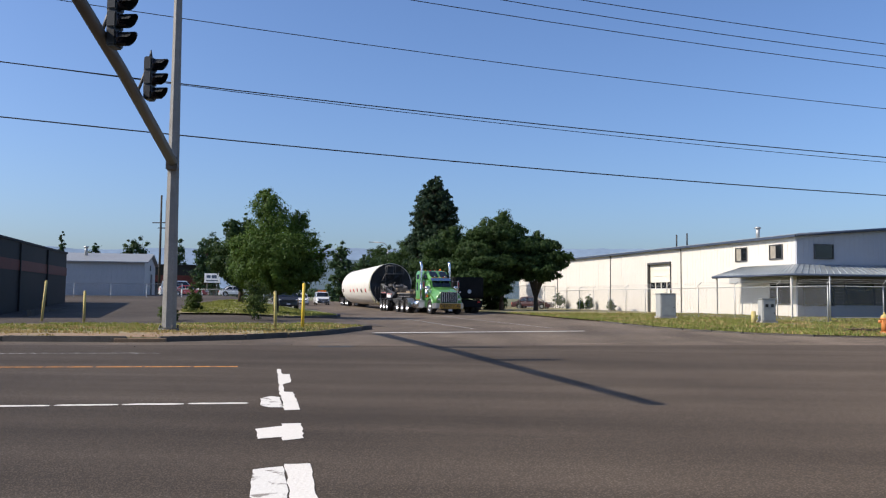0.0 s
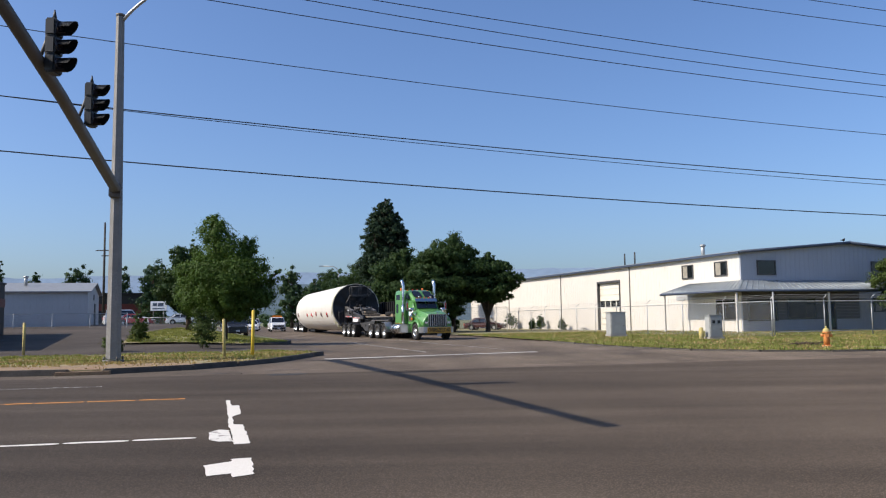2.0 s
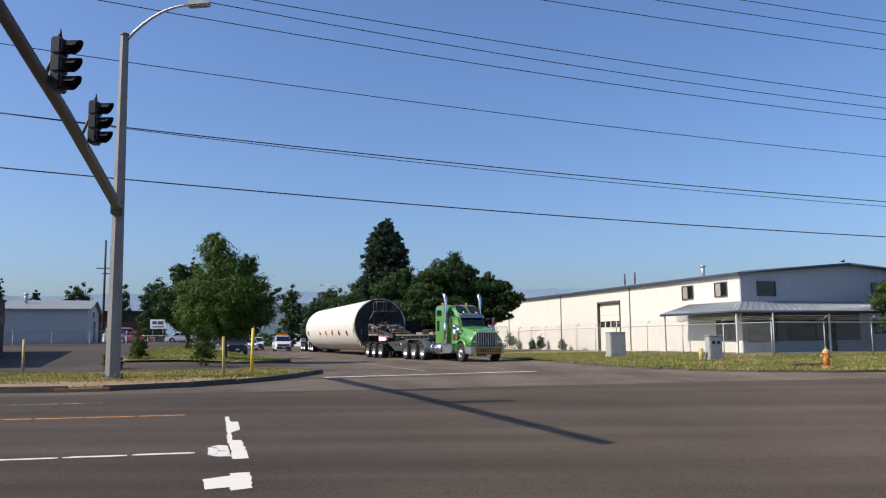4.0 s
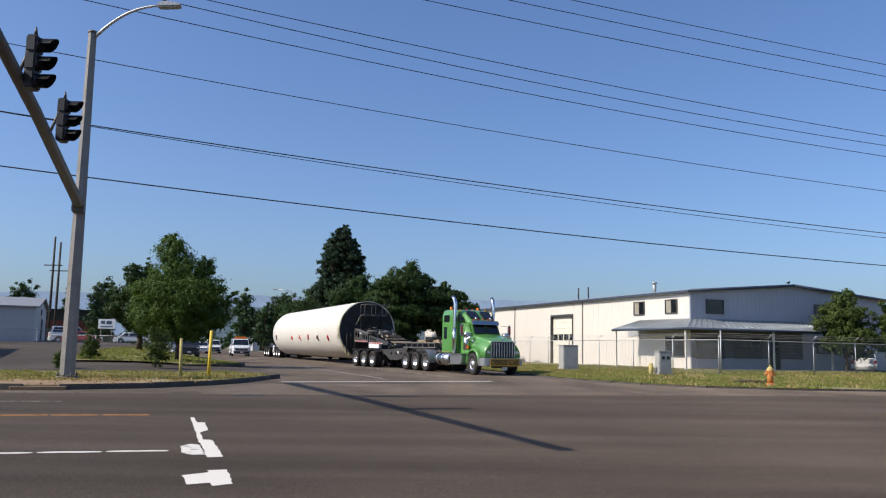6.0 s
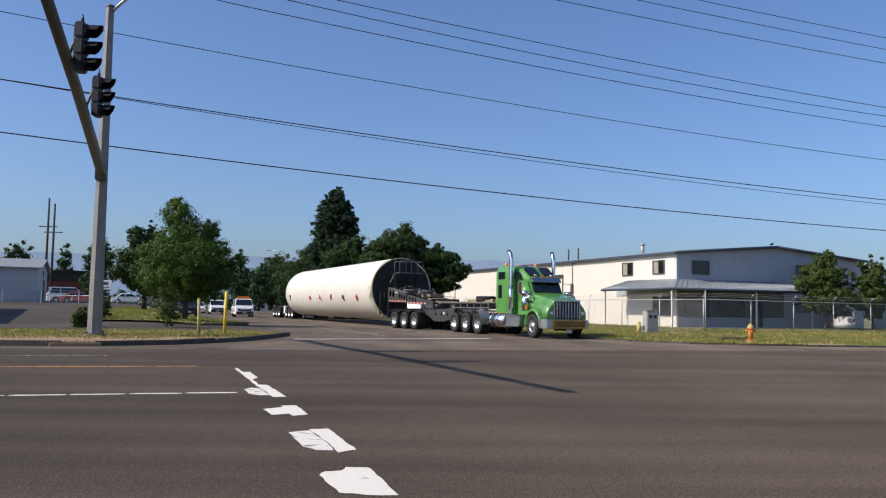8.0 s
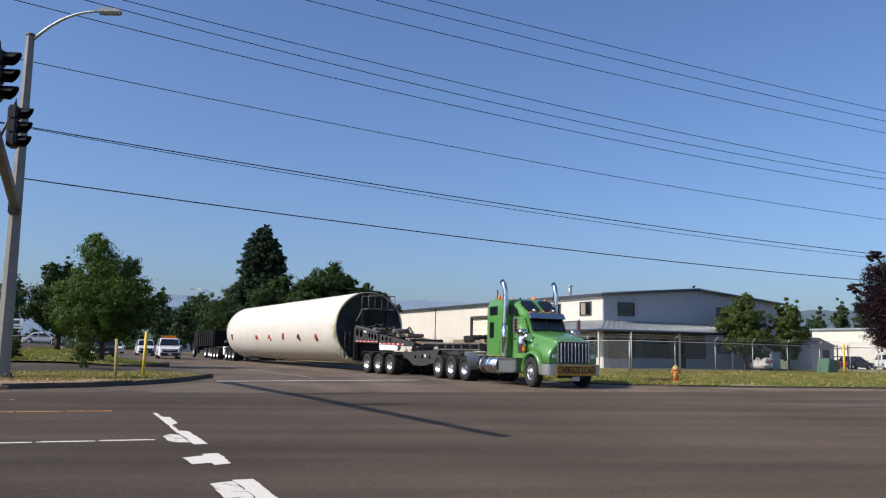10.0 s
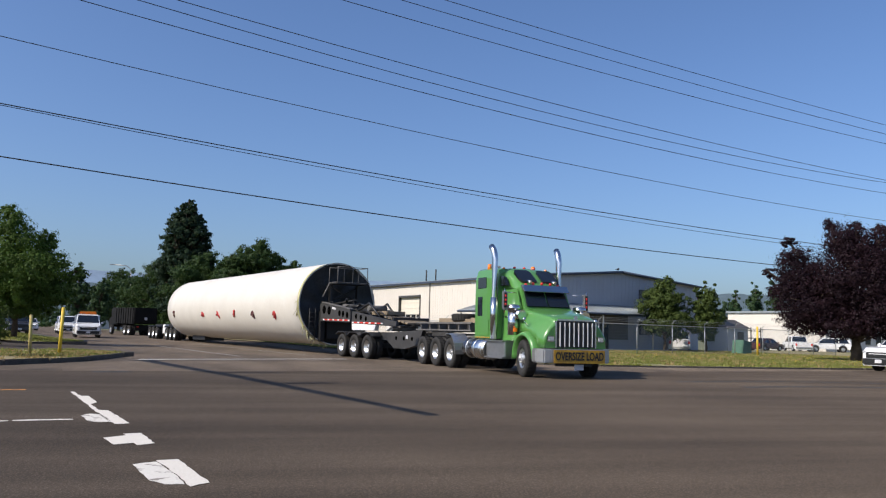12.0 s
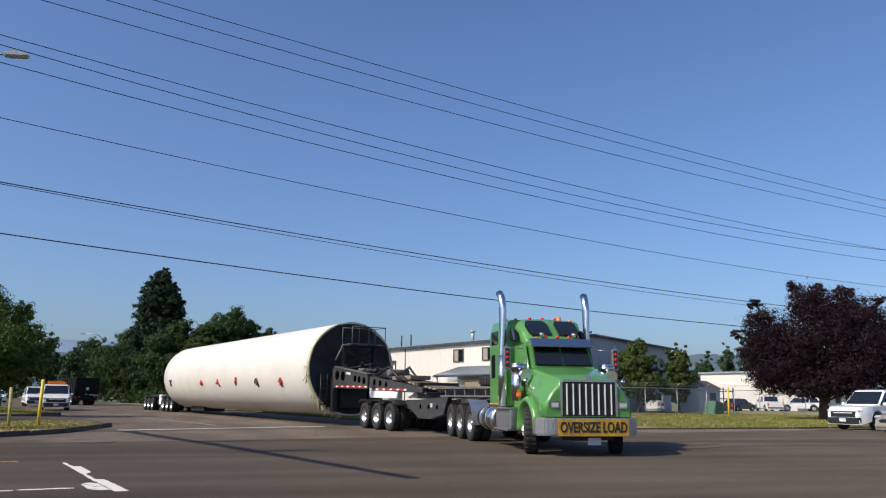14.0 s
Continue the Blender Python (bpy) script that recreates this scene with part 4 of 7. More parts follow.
def window(parent, c, w, h, axis, split=0, curtain=False, kind_="window"):
    """A framed window on a wall. axis 'u': on a wall facing the road; 'v': on the wall along the side street."""
    o = new(kind_, meshed(kind_, box(B(), V(0, 0, 0), ((w, .06, h) if axis == 'u' else (.06, w, h))), M_WINDOW))
    o.parent = parent
    o.matrix_basis = at(*c)
    bm = B()
    for s in (-1, 1):
        a = V(s * w / 2, 0, 0) if axis == 'u' else V(0, s * w / 2, 0)
        box(bm, a, ((.08, .14, h + .08) if axis == 'u' else (.14, .08, h + .08)))
        box(bm, V(0, 0, s * h / 2), ((w, .14, .08) if axis == 'u' else (.14, w, .08)))
    for k in range(split):
        f = (k + 1) / (split + 1) - .5
        box(bm, V(f * w, 0, 0) if axis == 'u' else V(0, f * w, 0), ((.05, .1, h) if axis == 'u' else (.1, .05, h)))
    part("frame", bm, M_FRAME, o)
    if curtain:
        bm = B()
        box(bm, V(0, -.036, 0) + (V(-w * .22, 0, 0)) if axis == 'u' else V(-.036, w * .22, 0), ((w * .42, .008, h * .9) if axis == 'u' else (.008, w * .42, h * .9)))
        part("curtain", bm, M_BLIND, o, "pale curtain behind the pane")
    return o


def workshop():
    U0, U1, V0, V1, E, R = 39.33, 59.3, 49.95, 108.0, 5.95, 6.75
    UM = (U0 + U1) / 2
    t = thing("workshop_building", Matrix(), "long white corrugated metal building with two-storey office end", "building")

    def top(u, v):
        return E + (R - E) * (1 - abs(u - UM) / (UM - U0))
    # long wall towards the side street, with the loading door's opening
    d0, d1, dz = 67.2, 71.4, 4.75
    for a, b, z0, z1 in ((V0, d0, 0, E), (d1, V1, 0, E), (d0, d1, dz, E)):
        bm = B()
        p = P(U0 + .1, (a + b) / 2)
        box(bm, V(p.x, p.y, (z0 + z1) / 2), (.2, b - a, z1 - z0), rz=YAW)
        w_ = part("wall", bm, M_SIDING, t)
        n = int((b - a) / .42)
        for i in range(n):
            rib(w_, U0 + .003, a + (i + .5) * (b - a) / n, z0, z1 - .1, M_SIDING, 'v')
    # gable wall towards the main road, its siding coloured darker for shade
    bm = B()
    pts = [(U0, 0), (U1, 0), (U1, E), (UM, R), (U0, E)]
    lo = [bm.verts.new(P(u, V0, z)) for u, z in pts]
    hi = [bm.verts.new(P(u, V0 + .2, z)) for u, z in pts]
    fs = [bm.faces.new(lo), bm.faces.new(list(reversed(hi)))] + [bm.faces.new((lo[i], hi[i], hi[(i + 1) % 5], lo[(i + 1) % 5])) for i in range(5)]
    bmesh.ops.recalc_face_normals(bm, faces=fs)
    w_ = part("gable_wall", bm, M_SIDING_SHADED, t, "metal gable with its shade mixed into a blue-grey colour")
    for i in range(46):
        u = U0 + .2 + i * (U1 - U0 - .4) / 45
        rib(w_, u, V0 + .003, 0, top(u, 0) - .06, M_SIDING_SHADED, 'u')
    bm = B()
    p = P(U1 - .1, (V0 + V1) / 2)
    box(bm, V(p.x, p.y, E / 2), (.2, V1 - V0, E), rz=YAW)
    p = P(UM, V1)
    box(bm, V(p.x, p.y, E / 2), (U1 - U0, .2, E), rz=YAW)
    part("back_wall", bm, M_SIDING, t)
    for s in (-1, 1):
        bm = B()
        ue = U0 - .25 if s < 0 else U1 + .25
        a, b, c, d = P(ue, V0 - .3, E), P(UM, V0 - .3, R + .03), P(UM, V1 + .3, R + .03), P(ue, V1 + .3, E)
        up = V(0, 0, .12)
        lo = [bm.verts.new(q) for q in (a, b, c, d)]
        hi = [bm.verts.new(q + up) for q in (a, b, c, d)]
        fs = [bm.faces.new(lo), bm.faces.new(hi)] + [bm.faces.new((lo[i], hi[i], hi[(i + 1) % 4], lo[(i + 1) % 4])) for i in range(4)]
        bmesh.ops.recalc_face_normals(bm, faces=fs)
        part("roof", bm, M_ROOF, t)
        bm = B()
        pipe(bm, [P(ue, V0 - .33, E + .02), P(UM, V0 - .33, R + .05)], .11, 4)
        part("gable_trim", bm, M_TRIM, t)
    bm = B()
    p = P(U0 - .3, (V0 + V1) / 2)
    box(bm, V(p.x, p.y, E - .02), (.16, V1 - V0 + .6, .17), rz=YAW)
    part("gutter", bm, M_TRIM, t)
    for v in (65.4, 79.5, 94):
        bm = B()
        pipe(bm, [P(U0 - .06, v, E - .1), P(U0 - .06, v, .1)], .045, 6)
        part("downpipe", bm, M_GREYSTEEL, t)
    # loading door, set back
    p = P(U0 + .22, (d0 + d1) / 2)
    leaf = [box(B(), V(p.x, p.y, .3 + k * .57), (.06, d1 - d0, .55), rz=YAW, bevel=.01) for k in range(8) if k != 4]
    door = part("roll_up_door", leaf[0], M_DOORWOOD, t, "cream sectional loading door with a row of small panes")
    for bm in leaf[1:]:
        part("door_panel", bm, M_DOORWOOD, door)
    bm = B()
    box(bm, V(p.x, p.y, .3 + 4 * .57), (.05, d1 - d0, .55), rz=YAW)
    part("glazed_panel", bm, M_WINDOW, door)
    for k in range(5):
        bm = B()
        q = P(U0 + .2, d0 + (d1 - d0) * k / 4)
        box(bm, V(q.x, q.y, .3 + 4 * .57), (.08, .12 if k else .3, .55), rz=YAW)
        part("glazing_bar", bm, M_DOORWOOD, door)
    bm = B()
    q = P(U0 + .05, (d0 + d1) / 2)
    box(bm, V(q.x, q.y, dz - .08), (.3, d1 - d0, .2), rz=YAW)
    for vv in (d0, d1):
        q = P(U0 + .05, vv)
        box(bm, V(q.x, q.y, dz / 2), (.3, .1, dz), rz=YAW)
    part("door_frame", bm, M_FRAME, t)
    # windows: upper floor and ground floor
    for vc, w in ((56.45, 1.45), (52.2, 1.45)):
        window(t, (U0 - .02, vc, 4.87), w, 1.05, 'v', 1, True)
    window(t, (41.6, V0 - .02, 4.83), 1.6, 1.02, 'u')
    window(t, (52.4, V0 - .02, 4.83), 1.6, 1.05, 'u')
    window(t, (U0 - .02, 51.8, 1.75), 2.2, 1.5, 'v', 1)
    window(t, (41.1, V0 - .02, 1.68), 2.6, 1.55, 'u')
    window(t, (44.65, V0 - .02, 1.76), 2.6, 1.55, 'u')
    window(t, (52.4, V0 - .02, 1.98), 1.5, 1.05, 'u', 1, True)
    window(t, (55.6, V0 - .02, 1.98), 1.5, 1.05, 'u', 1, True)
    dr = window(t, (47.35, V0 - .02, 1.2), .95, 2.3, 'u', 0, False, "office_door")
    # porch roof round the office corner
    A0, AH, AL = 2.4, 3.78, 3.02
    bm = B()
    th = V(0, 0, .1)

    def slab(q):
        lo = [bm.verts.new(x) for x in q]
        hi = [bm.verts.new(x + th) for x in q]
        n = len(q)
        fs = [bm.faces.new(lo), bm.faces.new(hi)] + [bm.faces.new((lo[i], hi[i], hi[(i + 1) % n], lo[(i + 1) % n])) for i in range(n)]
        bmesh.ops.recalc_face_normals(bm, faces=fs)
    slab([P(U0, V0, AH), P(50.2, V0, AH), P(51.2, V0 - A0, AL), P(U0 - A0, V0 - A0, AL)])
    pr = part("porch_roof_front", bm, M_ROOF, t, "grey ribbed metal porch roof")
    for i in range(26):
        k = (i + .5) / 26
        a, b = P(U0 + (50.2 - U0) * k, V0, AH + .12), P(U0 - A0 + (51.2 - U0 + A0) * k, V0 - A0, AL + .12)
        part("seam", pipe(B(), [a, b], .03, 4), M_ROOF, pr)
    bm = B()
    slab([P(U0, V0, AH), P(U0, 56.4, AH), P(U0 - A0, 56.9, AL), P(U0 - A0, V0 - A0, AL)])
    pr = part("porch_roof_side", bm, M_ROOF, t, "grey ribbed metal porch roof")
    for i in range(20):
        k = (i + .5) / 20
        a, b = P(U0, V0 + (56.4 - V0) * k, AH + .12), P(U0 - A0, V0 - A0 + (56.9 - V0 + A0) * k, AL + .12)
        part("seam", pipe(B(), [a, b], .03, 4), M_ROOF, pr)
    bm = B()
    pipe(bm, [P(51.2, V0 - A0, AL), P(U0 - A0, V0 - A0, AL), P(U0 - A0, 56.9, AL)], .09, 4)
    part("porch_fascia", bm, M_TRIM, t)
    for u, v in ((U0 - A0 + .2, V0 - A0 + .2), (U0 - A0 + .2, 56.6), (45.2, V0 - A0 + .2), (51, V0 - A0 + .2)):
        bm = B()
        p = P(u, v)
        box(bm, V(p.x, p.y, AL / 2), (.12, .12, AL), rz=YAW, bevel=.01)
        part("porch_post", bm, M_SIDING, t)
    # dark boards on the wall below the porch; their grey also deepens its shade
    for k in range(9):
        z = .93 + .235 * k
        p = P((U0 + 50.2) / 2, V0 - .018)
        part("wall_board", box(B(), V(p.x, p.y, z + .115), (50.2 - U0, .03, .225), rz=YAW), M_BOARD, t, "dark grey wall board, its colour deepened for the porch's shade" if not k else "")
    # fascia cladding below the porch on the street side
    bm = B()
    for k in range(5):
        p = P(U0 - .06, 54.2)
        box(bm, V(p.x, p.y, 2.66 + .12 * k), (.05, 7.8, .09), rz=YAW)
    part("porch_cladding", bm, M_SHED, t)
    bm = B()
    p = P(U0 + 2.2, 57.4, 6.1)
    cyl(bm, p, p + V(0, 0, 1.15), .16, seg=12)
    cyl(bm, p + V(0, 0, 1.0), p + V(0, 0, 1.1), .26, seg=12)
    part("roof_vent", bm, M_GALV, t)
    for v in (66.4, 68.2):
        bm = B()
        p = P(U0 + 1.2, v, 6.0)
        cyl(bm, p, p + V(0, 0, 1.35), .07, seg=8)
        part("vent_pipe", bm, M_BLACKSTEEL, t)
    return t


workshop()


def bird(m):
    t = thing("bird", m, "small dark bird perched on the roof ridge", "bird")
    part("body", sphere(B(), (0, 0, .13), (.15, .07, .09)), M_SIGNK, t)
    part("head", sphere(B(), (.12, 0, .23), (.055, .05, .05)), M_SIGNK, t)
    part("tail", box(B(), V(-.2, 0, .1), (.18, .05, .025), ry=15), M_SIGNK, t)
    part("legs", cyl(B(), (0, 0, -.02), (0, 0, .06), .012, seg=5), M_SIGNK, t)


bird(at(48.8, 49.75, 6.88))


# ---- chain-link fence ----
def fence(name, runs, h, label, arms=True):
    t = thing(name, Matrix(), label, "fence")
    for (u0, v0), (u1, v1), n in runs:
        a, b = P(u0, v0), P(u1, v1)
        d = (b - a).normalized()
        nrm = V(-d.y, d.x, 0)
        for i in range(n + 1):
            p = a.lerp(b, i / n)
            bm = B()
            cyl(bm, p, p + V(0, 0, h + (.5 if name == "front_fence" and not i else 0)), .032 if 0 < i < n else .038, seg=8)
            if arms and not (name == "front_fence" and not i):
                pipe(bm, [p + V(0, 0, h), p + V(0, 0, h + .1) + nrm * .05, p + V(0, 0, h + .36) - nrm * .26], .02, 6)
            part("post", bm, M_GALV, t)
        bm = B()
        pipe(bm, [a + V(0, 0, h - .03), b + V(0, 0, h - .03)], .026, 6)
        part("top_rail", bm, M_GALV, t)
        if name == "front_fence":
            part("bottom_rail", pipe(B(), [a + V(0, 0, .35), a.lerp(b, .35) + V(0, 0, .35)], .024, 6), M_GALV, t)
        if arms:
            for k in range(3):
                bm = B()
                pipe(bm, [a + V(0, 0, h + .14 + .1 * k) - nrm * (.05 + .1 * k), b + V(0, 0, h + .14 + .1 * k) - nrm * (.05 + .1 * k)], .006, 4)
                part("barbed_wire", bm, M_GALV, t)
        bm = B()
        box(bm, (a + b) / 2 + V(0, 0, h / 2), ((b - a).length, .006, h - .08), rz=math.degrees(math.atan2(d.y, d.x)))
        part("chain_link", bm, M_FABRIC, t, "woven wire mesh")
    return t


fence("yard_fence", [((31.5, 37.6), (31.5, 54.5), 4), ((31.5, 54.5), (34.0, 82), 7)], 2.1, "chain-link fence with barbed wire arms beside the yard")
fence("front_fence", [((31.56, 37.5), (66, 40.5), 9)], 2.1, "chain-link fence before the white building")
fence("lot_fence", [((-26, 70.5), (-4, 70.5), 8)], 2.2, "chain-link fence before the pale shed", arms=False)
fence("rear_lot_fence", [((-8, 100), (6, 96), 6)], 2.0, "chain-link fence at the back of the lot", arms=False)
fence("gate", [((28.2, 82), (31.5, 82), 2), ((31.5, 82), (34.0, 82), 2)], 2.6, "chain-link gate across the yard entrance", arms=False)


# ---- street furniture on the verge ----
def hydrant(m):
    t = thing("fire_hydrant", m, "orange-yellow fire hydrant on the grass verge", "hydrant")
    bm = B()
    cyl(bm, (0, 0, -.05), (0, 0, .06), .17, seg=14)
    cyl(bm, (0, 0, .06), (0, 0, .55), .115, .105, seg=14)
    cyl(bm, (0, 0, .5), (0, 0, .56), .15, seg=14)
    part("barrel", bm, M_ORANGE, t)
    bm = B()
    sphere(bm, (0, 0, .56), (.13, .13, .14))
    cyl(bm, (0, 0, .68), (0, 0, .76), .035, seg=6)
    part("bonnet", bm, M_POST_OLD, t, "faded yellow bonnet")
    for a, r in ((0, .075), (90, .06), (270, .06)):
        bm = B()
        d = V(math.cos(radians(a - 110)), math.sin(radians(a - 110)), 0)
        cyl(bm, d * .08 + V(0, 0, .42), d * .2 + V(0, 0, .42), r, seg=10)
        part("outlet_cap", bm, M_ORANGE, t)


hydrant(pose(13.8, 30.95, .1))


def utility_cabinet(m, w, d, h, label, slots=False):
    t = thing("utility_cabinet", m, label, "cabinet")
    bm = B()
    box(bm, (0, 0, .1), (w + .12, d + .12, .24), bevel=.02)
    part("plinth", bm, M_CONCRETE, t)
    bm = B()
    box(bm, (0, 0, h / 2 + .2), (w, d, h), bevel=.03)
    part("body", bm, M_CABINET, t)
    bm = B()
    box(bm, (0, -d / 2 - .012, h / 2 + .2), (w * .9, .03, h * .9), bevel=.01)
    dd = part("door", bm, M_CABINET, t)
    bm = B()
    cyl(bm, (w * .34, -d / 2 - .03, h * .55), (w * .34, -d / 2 - .07, h * .55), .03, seg=8)
    part("handle", bm, M_BLACKP, dd)
    bm = B()
    box(bm, (0, 0, h + .23), (w + .06, d + .06, .06), bevel=.02)
    part("lid", bm, M_CABINET, t)
    if slots:
        for k in (-.2, .2):
            bm = B()
            box(bm, (k * w, -d / 2 - .02, h * .9), (w * .22, .03, .16))
            part("meter", bm, M_BLACKP, t)


utility_cabinet(pose(9.95, 51.6, .0, 0, 0, 10), 1.0, .85, 1.38, "tall grey steel utility cabinet on a concrete plinth")
utility_cabinet(pose(13.42, 43.1, .0, 0, 0, 12), .74, .5, 1.1, "grey meter cabinet on the verge", True)
bm = B()
prism(bm, [(-.75, 0), (.75, 0), (.7, 1.05), (-.45, 1.2)], -.5, .5, bevel=.05)
solo("utility_box", bm, M_GREENBOX, pose(38.6, 57.9, .0, 0, 0, 25), "green steel utility box behind the fence", "utility box")


# ---- left lot: charcoal building, pale shed ----
def charcoal_building():
    t = thing("charcoal_building", Matrix(), "low charcoal-grey building with a dull red stripe", "building")
    U0, U1, V0, V1 = -45, -10.8, 41.0, 59.0
    bm = B()
    p = P((U0 + U1) / 2, (V0 + V1) / 2)
    box(bm, V(p.x, p.y, 2.0), (U1 - U0, V1 - V0, 3.9), rz=YAW)
    part("wall", bm, M_DARKWALL, t)
    bm = B()
    q = P(U1 + .015, (V0 + V1) / 2)
    box(bm, V(q.x, q.y, 2.75), (.03, V1 - V0 + .02, .55), rz=YAW)
    q = P((U0 + U1) / 2, V0 - .015)
    box(bm, V(q.x, q.y, 2.75), (U1 - U0, .03, .55), rz=YAW)
    part("stripe", bm, M_REDSTRIPE, t, "dull red painted stripe")
    bm = B()
    box(bm, V(p.x, p.y, 4.0), (U1 - U0 + .15, V1 - V0 + .15, .12), rz=YAW)
    part("roof_edge", bm, M_DARKWALL, t)
    for v in (46.5, 53):
        bm = B()
        q = P(U1 + .05, v)
        box(bm, V(q.x, q.y, 2.0), (.08, .12, 3.8), rz=YAW)
        part("pilaster", bm, M_DARKWALL, t)
    kerb("kerb_planter", [(-9.3, 42), (-9.2, 50), (-9.6, 54)], "low kerb of the planter beside the charcoal building", h=.5)


charcoal_building()


def shed():
    t = thing("metal_shed", Matrix(), "pale grey metal shed with a shallow pitched roof", "shed")
    U0, U1, V0, V1, z0, E, R = -24, -7.3, 74.0, 84.0, 1.0, 4.0, 4.85
    VM = (V0 + V1) / 2
    bm = B()
    pts = [(V0, z0), (V1, z0), (V1, E), (VM, R), (V0, E)]
    lo = [bm.verts.new(P(U0, v, z)) for v, z in pts]
    hi = [bm.verts.new(P(U1, v, z)) for v, z in pts]
    fs = [bm.faces.new(lo), bm.faces.new(list(reversed(hi)))] + [bm.faces.new((lo[i], hi[i], hi[(i + 1) % 5], lo[(i + 1) % 5])) for i in range(5)]
    bmesh.ops.recalc_face_normals(bm, faces=fs)
    w_ = part("wall", bm, M_SHED, t)
    for i in range(40):
        rib(w_, U0 + .2 + i * (U1 - U0 - .4) / 39, V0 - .01, z0, E - .05, M_SHED, 'u')
    for s in (0, 1):
        bm = B()
        v = (V0 - .3, V1 + .3)[s]
        q = [P(U0 - .3, v, E - .02), P(U1 + .3, v, E - .02), P(U1 + .3, VM, R + .06), P(U0 - .3, VM, R + .06)]
        lo = [bm.verts.new(x) for x in q]
        hi = [bm.verts.new(x + V(0, 0, .1)) for x in q]
        fs = [bm.faces.new(lo), bm.faces.new(hi)] + [bm.faces.new((lo[i], hi[i], hi[(i + 1) % 4], lo[(i + 1) % 4])) for i in range(4)]
        bmesh.ops.recalc_face_normals(bm, faces=fs)
        part("roof", bm, M_SHEDROOF, t)
    bm = B()
    p = P(-12.5, VM - 2, 4.7)
    cyl(bm, p, p + V(0, 0, .75), .14, seg=10)
    cyl(bm, p + V(0, 0, .65), p + V(0, 0, .8), .2, seg=10)
    part("roof_vent", bm, M_GALV, t)
    bm = B()
    q = P(U1 + .03, VM)
    box(bm, V(q.x, q.y, 3.7), (.06, .5, .5), rz=YAW)
    part("gable_vent", bm, M_FRAME, t)
    bm = B()
    q = P(U1 + .03, VM + 1)
    box(bm, V(q.x, q.y, 2.1), (.08, 1.0, 2.1), rz=YAW)
    part("door", bm, M_FRAME, t)


shed()


def plain_building(name, c, size, label, wall, roof, stripe=None):
    t = thing(name, at(*c), label, "building")
    w, d, h = size
    bm = B()
    box(bm, (0, 0, h / 2), (w, d, h))
    part("wall", bm, wall, t)
    bm = B()
    box(bm, (0, 0, h + .1), (w + .5, d + .5, .25), bevel=.03)
    part("roof", bm, roof, t)
    if stripe:
        bm = B()
        box(bm, (0, -d / 2 - .02, h * .55), (w, .04, h * .3))
        part("stripe", bm, stripe, t)
    for k in range(5):
        bm = B()
        box(bm, ((k - 2) * w / 5.5, -d / 2 - .03, h * .35), (w / 12, .06, h * .28), bevel=.01)
        part("window", bm, M_WINDOW, t)
    return t


plain_building("far_workshop", (-9.5, 142, 0.9), (13, 12, 5.0), "charcoal workshop with a red band far across the lot", M_DARKWALL, M_DARKWALL, M_REDSTRIPE)
plain_building("far_white_building", (95.5, 63, 0), (13, 14, 4.7), "low white metal building behind the far fence", M_SIDING, M_ROOF)
plain_building("far_white_building", (30, 180, 0), (10, 12, 5.5), "pale building far up the street", M_SHED, M_ROOF)


def yard_shed(m):
    t = thing("garden_shed", m, "small pale shed with a dark hipped roof behind the fence", "shed")
    bm = B()
    box(bm, (0, 0, 1.15), (3.0, 2.6, 2.3))
    part("wall", bm, M_SHED, t)
    bm = B()
    lo = [bm.verts.new(V(x, y, 2.3)) for x, y in ((-1.7, -1.5), (1.7, -1.5), (1.7, 1.5), (-1.7, 1.5))]
    hi = [bm.verts.new(V(x, y, 3.1)) for x, y in ((-.7, -.4), (.7, -.4), (.7, .4), (-.7, .4))]
    fs = [bm.faces.new(lo), bm.faces.new(hi)] + [bm.faces.new((lo[i], lo[(i + 1) % 4], hi[(i + 1) % 4], hi[i])) for i in range(4)]
    bmesh.ops.recalc_face_normals(bm, faces=fs)
    part("roof", bm, M_DARKSTEEL, t)
    bm = B()
    box(bm, (.4, -1.31, 1.0), (.9, .04, 1.9), bevel=.01)
    part("door", bm, M_FRAME, t)


yard_shed(pose(44.1, 68.6, 0, 0, 0, 19))


def billboard(m):
    t = thing("yard_sign", m, "white sign board with dark lettering across the lot", "sign")
    for x in (-.7, .7):
        bm = B()
        cyl(bm, (x, 0, 0), (x, 0, 2.4), .06, seg=8)
        part("post", bm, M_DARKSTEEL, t)
    bm = B()
    box(bm, (0, 0, 2.8), (2.2, .12, 1.3), bevel=.02)
    part("board", bm, M_BILL_WHITE, t)
    for k, (x, z, w, h) in enumerate(((-.5, 3.02, .55, .4), (.3, 3.0, .7, .45), (0, 2.45, 1.6, .14))):
        bm = B()
        box(bm, (x, -.07, z), (w, .02, h))
        part("bar", bm, M_BLUECAR, t)


billboard(pose(-41.4, 112, .9, 0, 0, 5))


def utility_poles(m):
    for dx, h in ((0, 15.4), (.85, 14.6)):
        t = thing("utility_pole", m @ pose(dx, 0, 0), "tall dark wooden utility pole with a crossarm", "utility pole", "utility poles")
        bm = B()
        cyl(bm, (0, 0, 0), (0, 0, h), .2, .13, seg=10)
        part("pole", bm, M_WOOD, t)
        bm = B()
        box(bm, (0, 0, h - 4.2), (2.6, .12, .14))
        part("crossarm", bm, M_WOOD, t)


utility_poles(pose(-52.2, 119, 1.0))


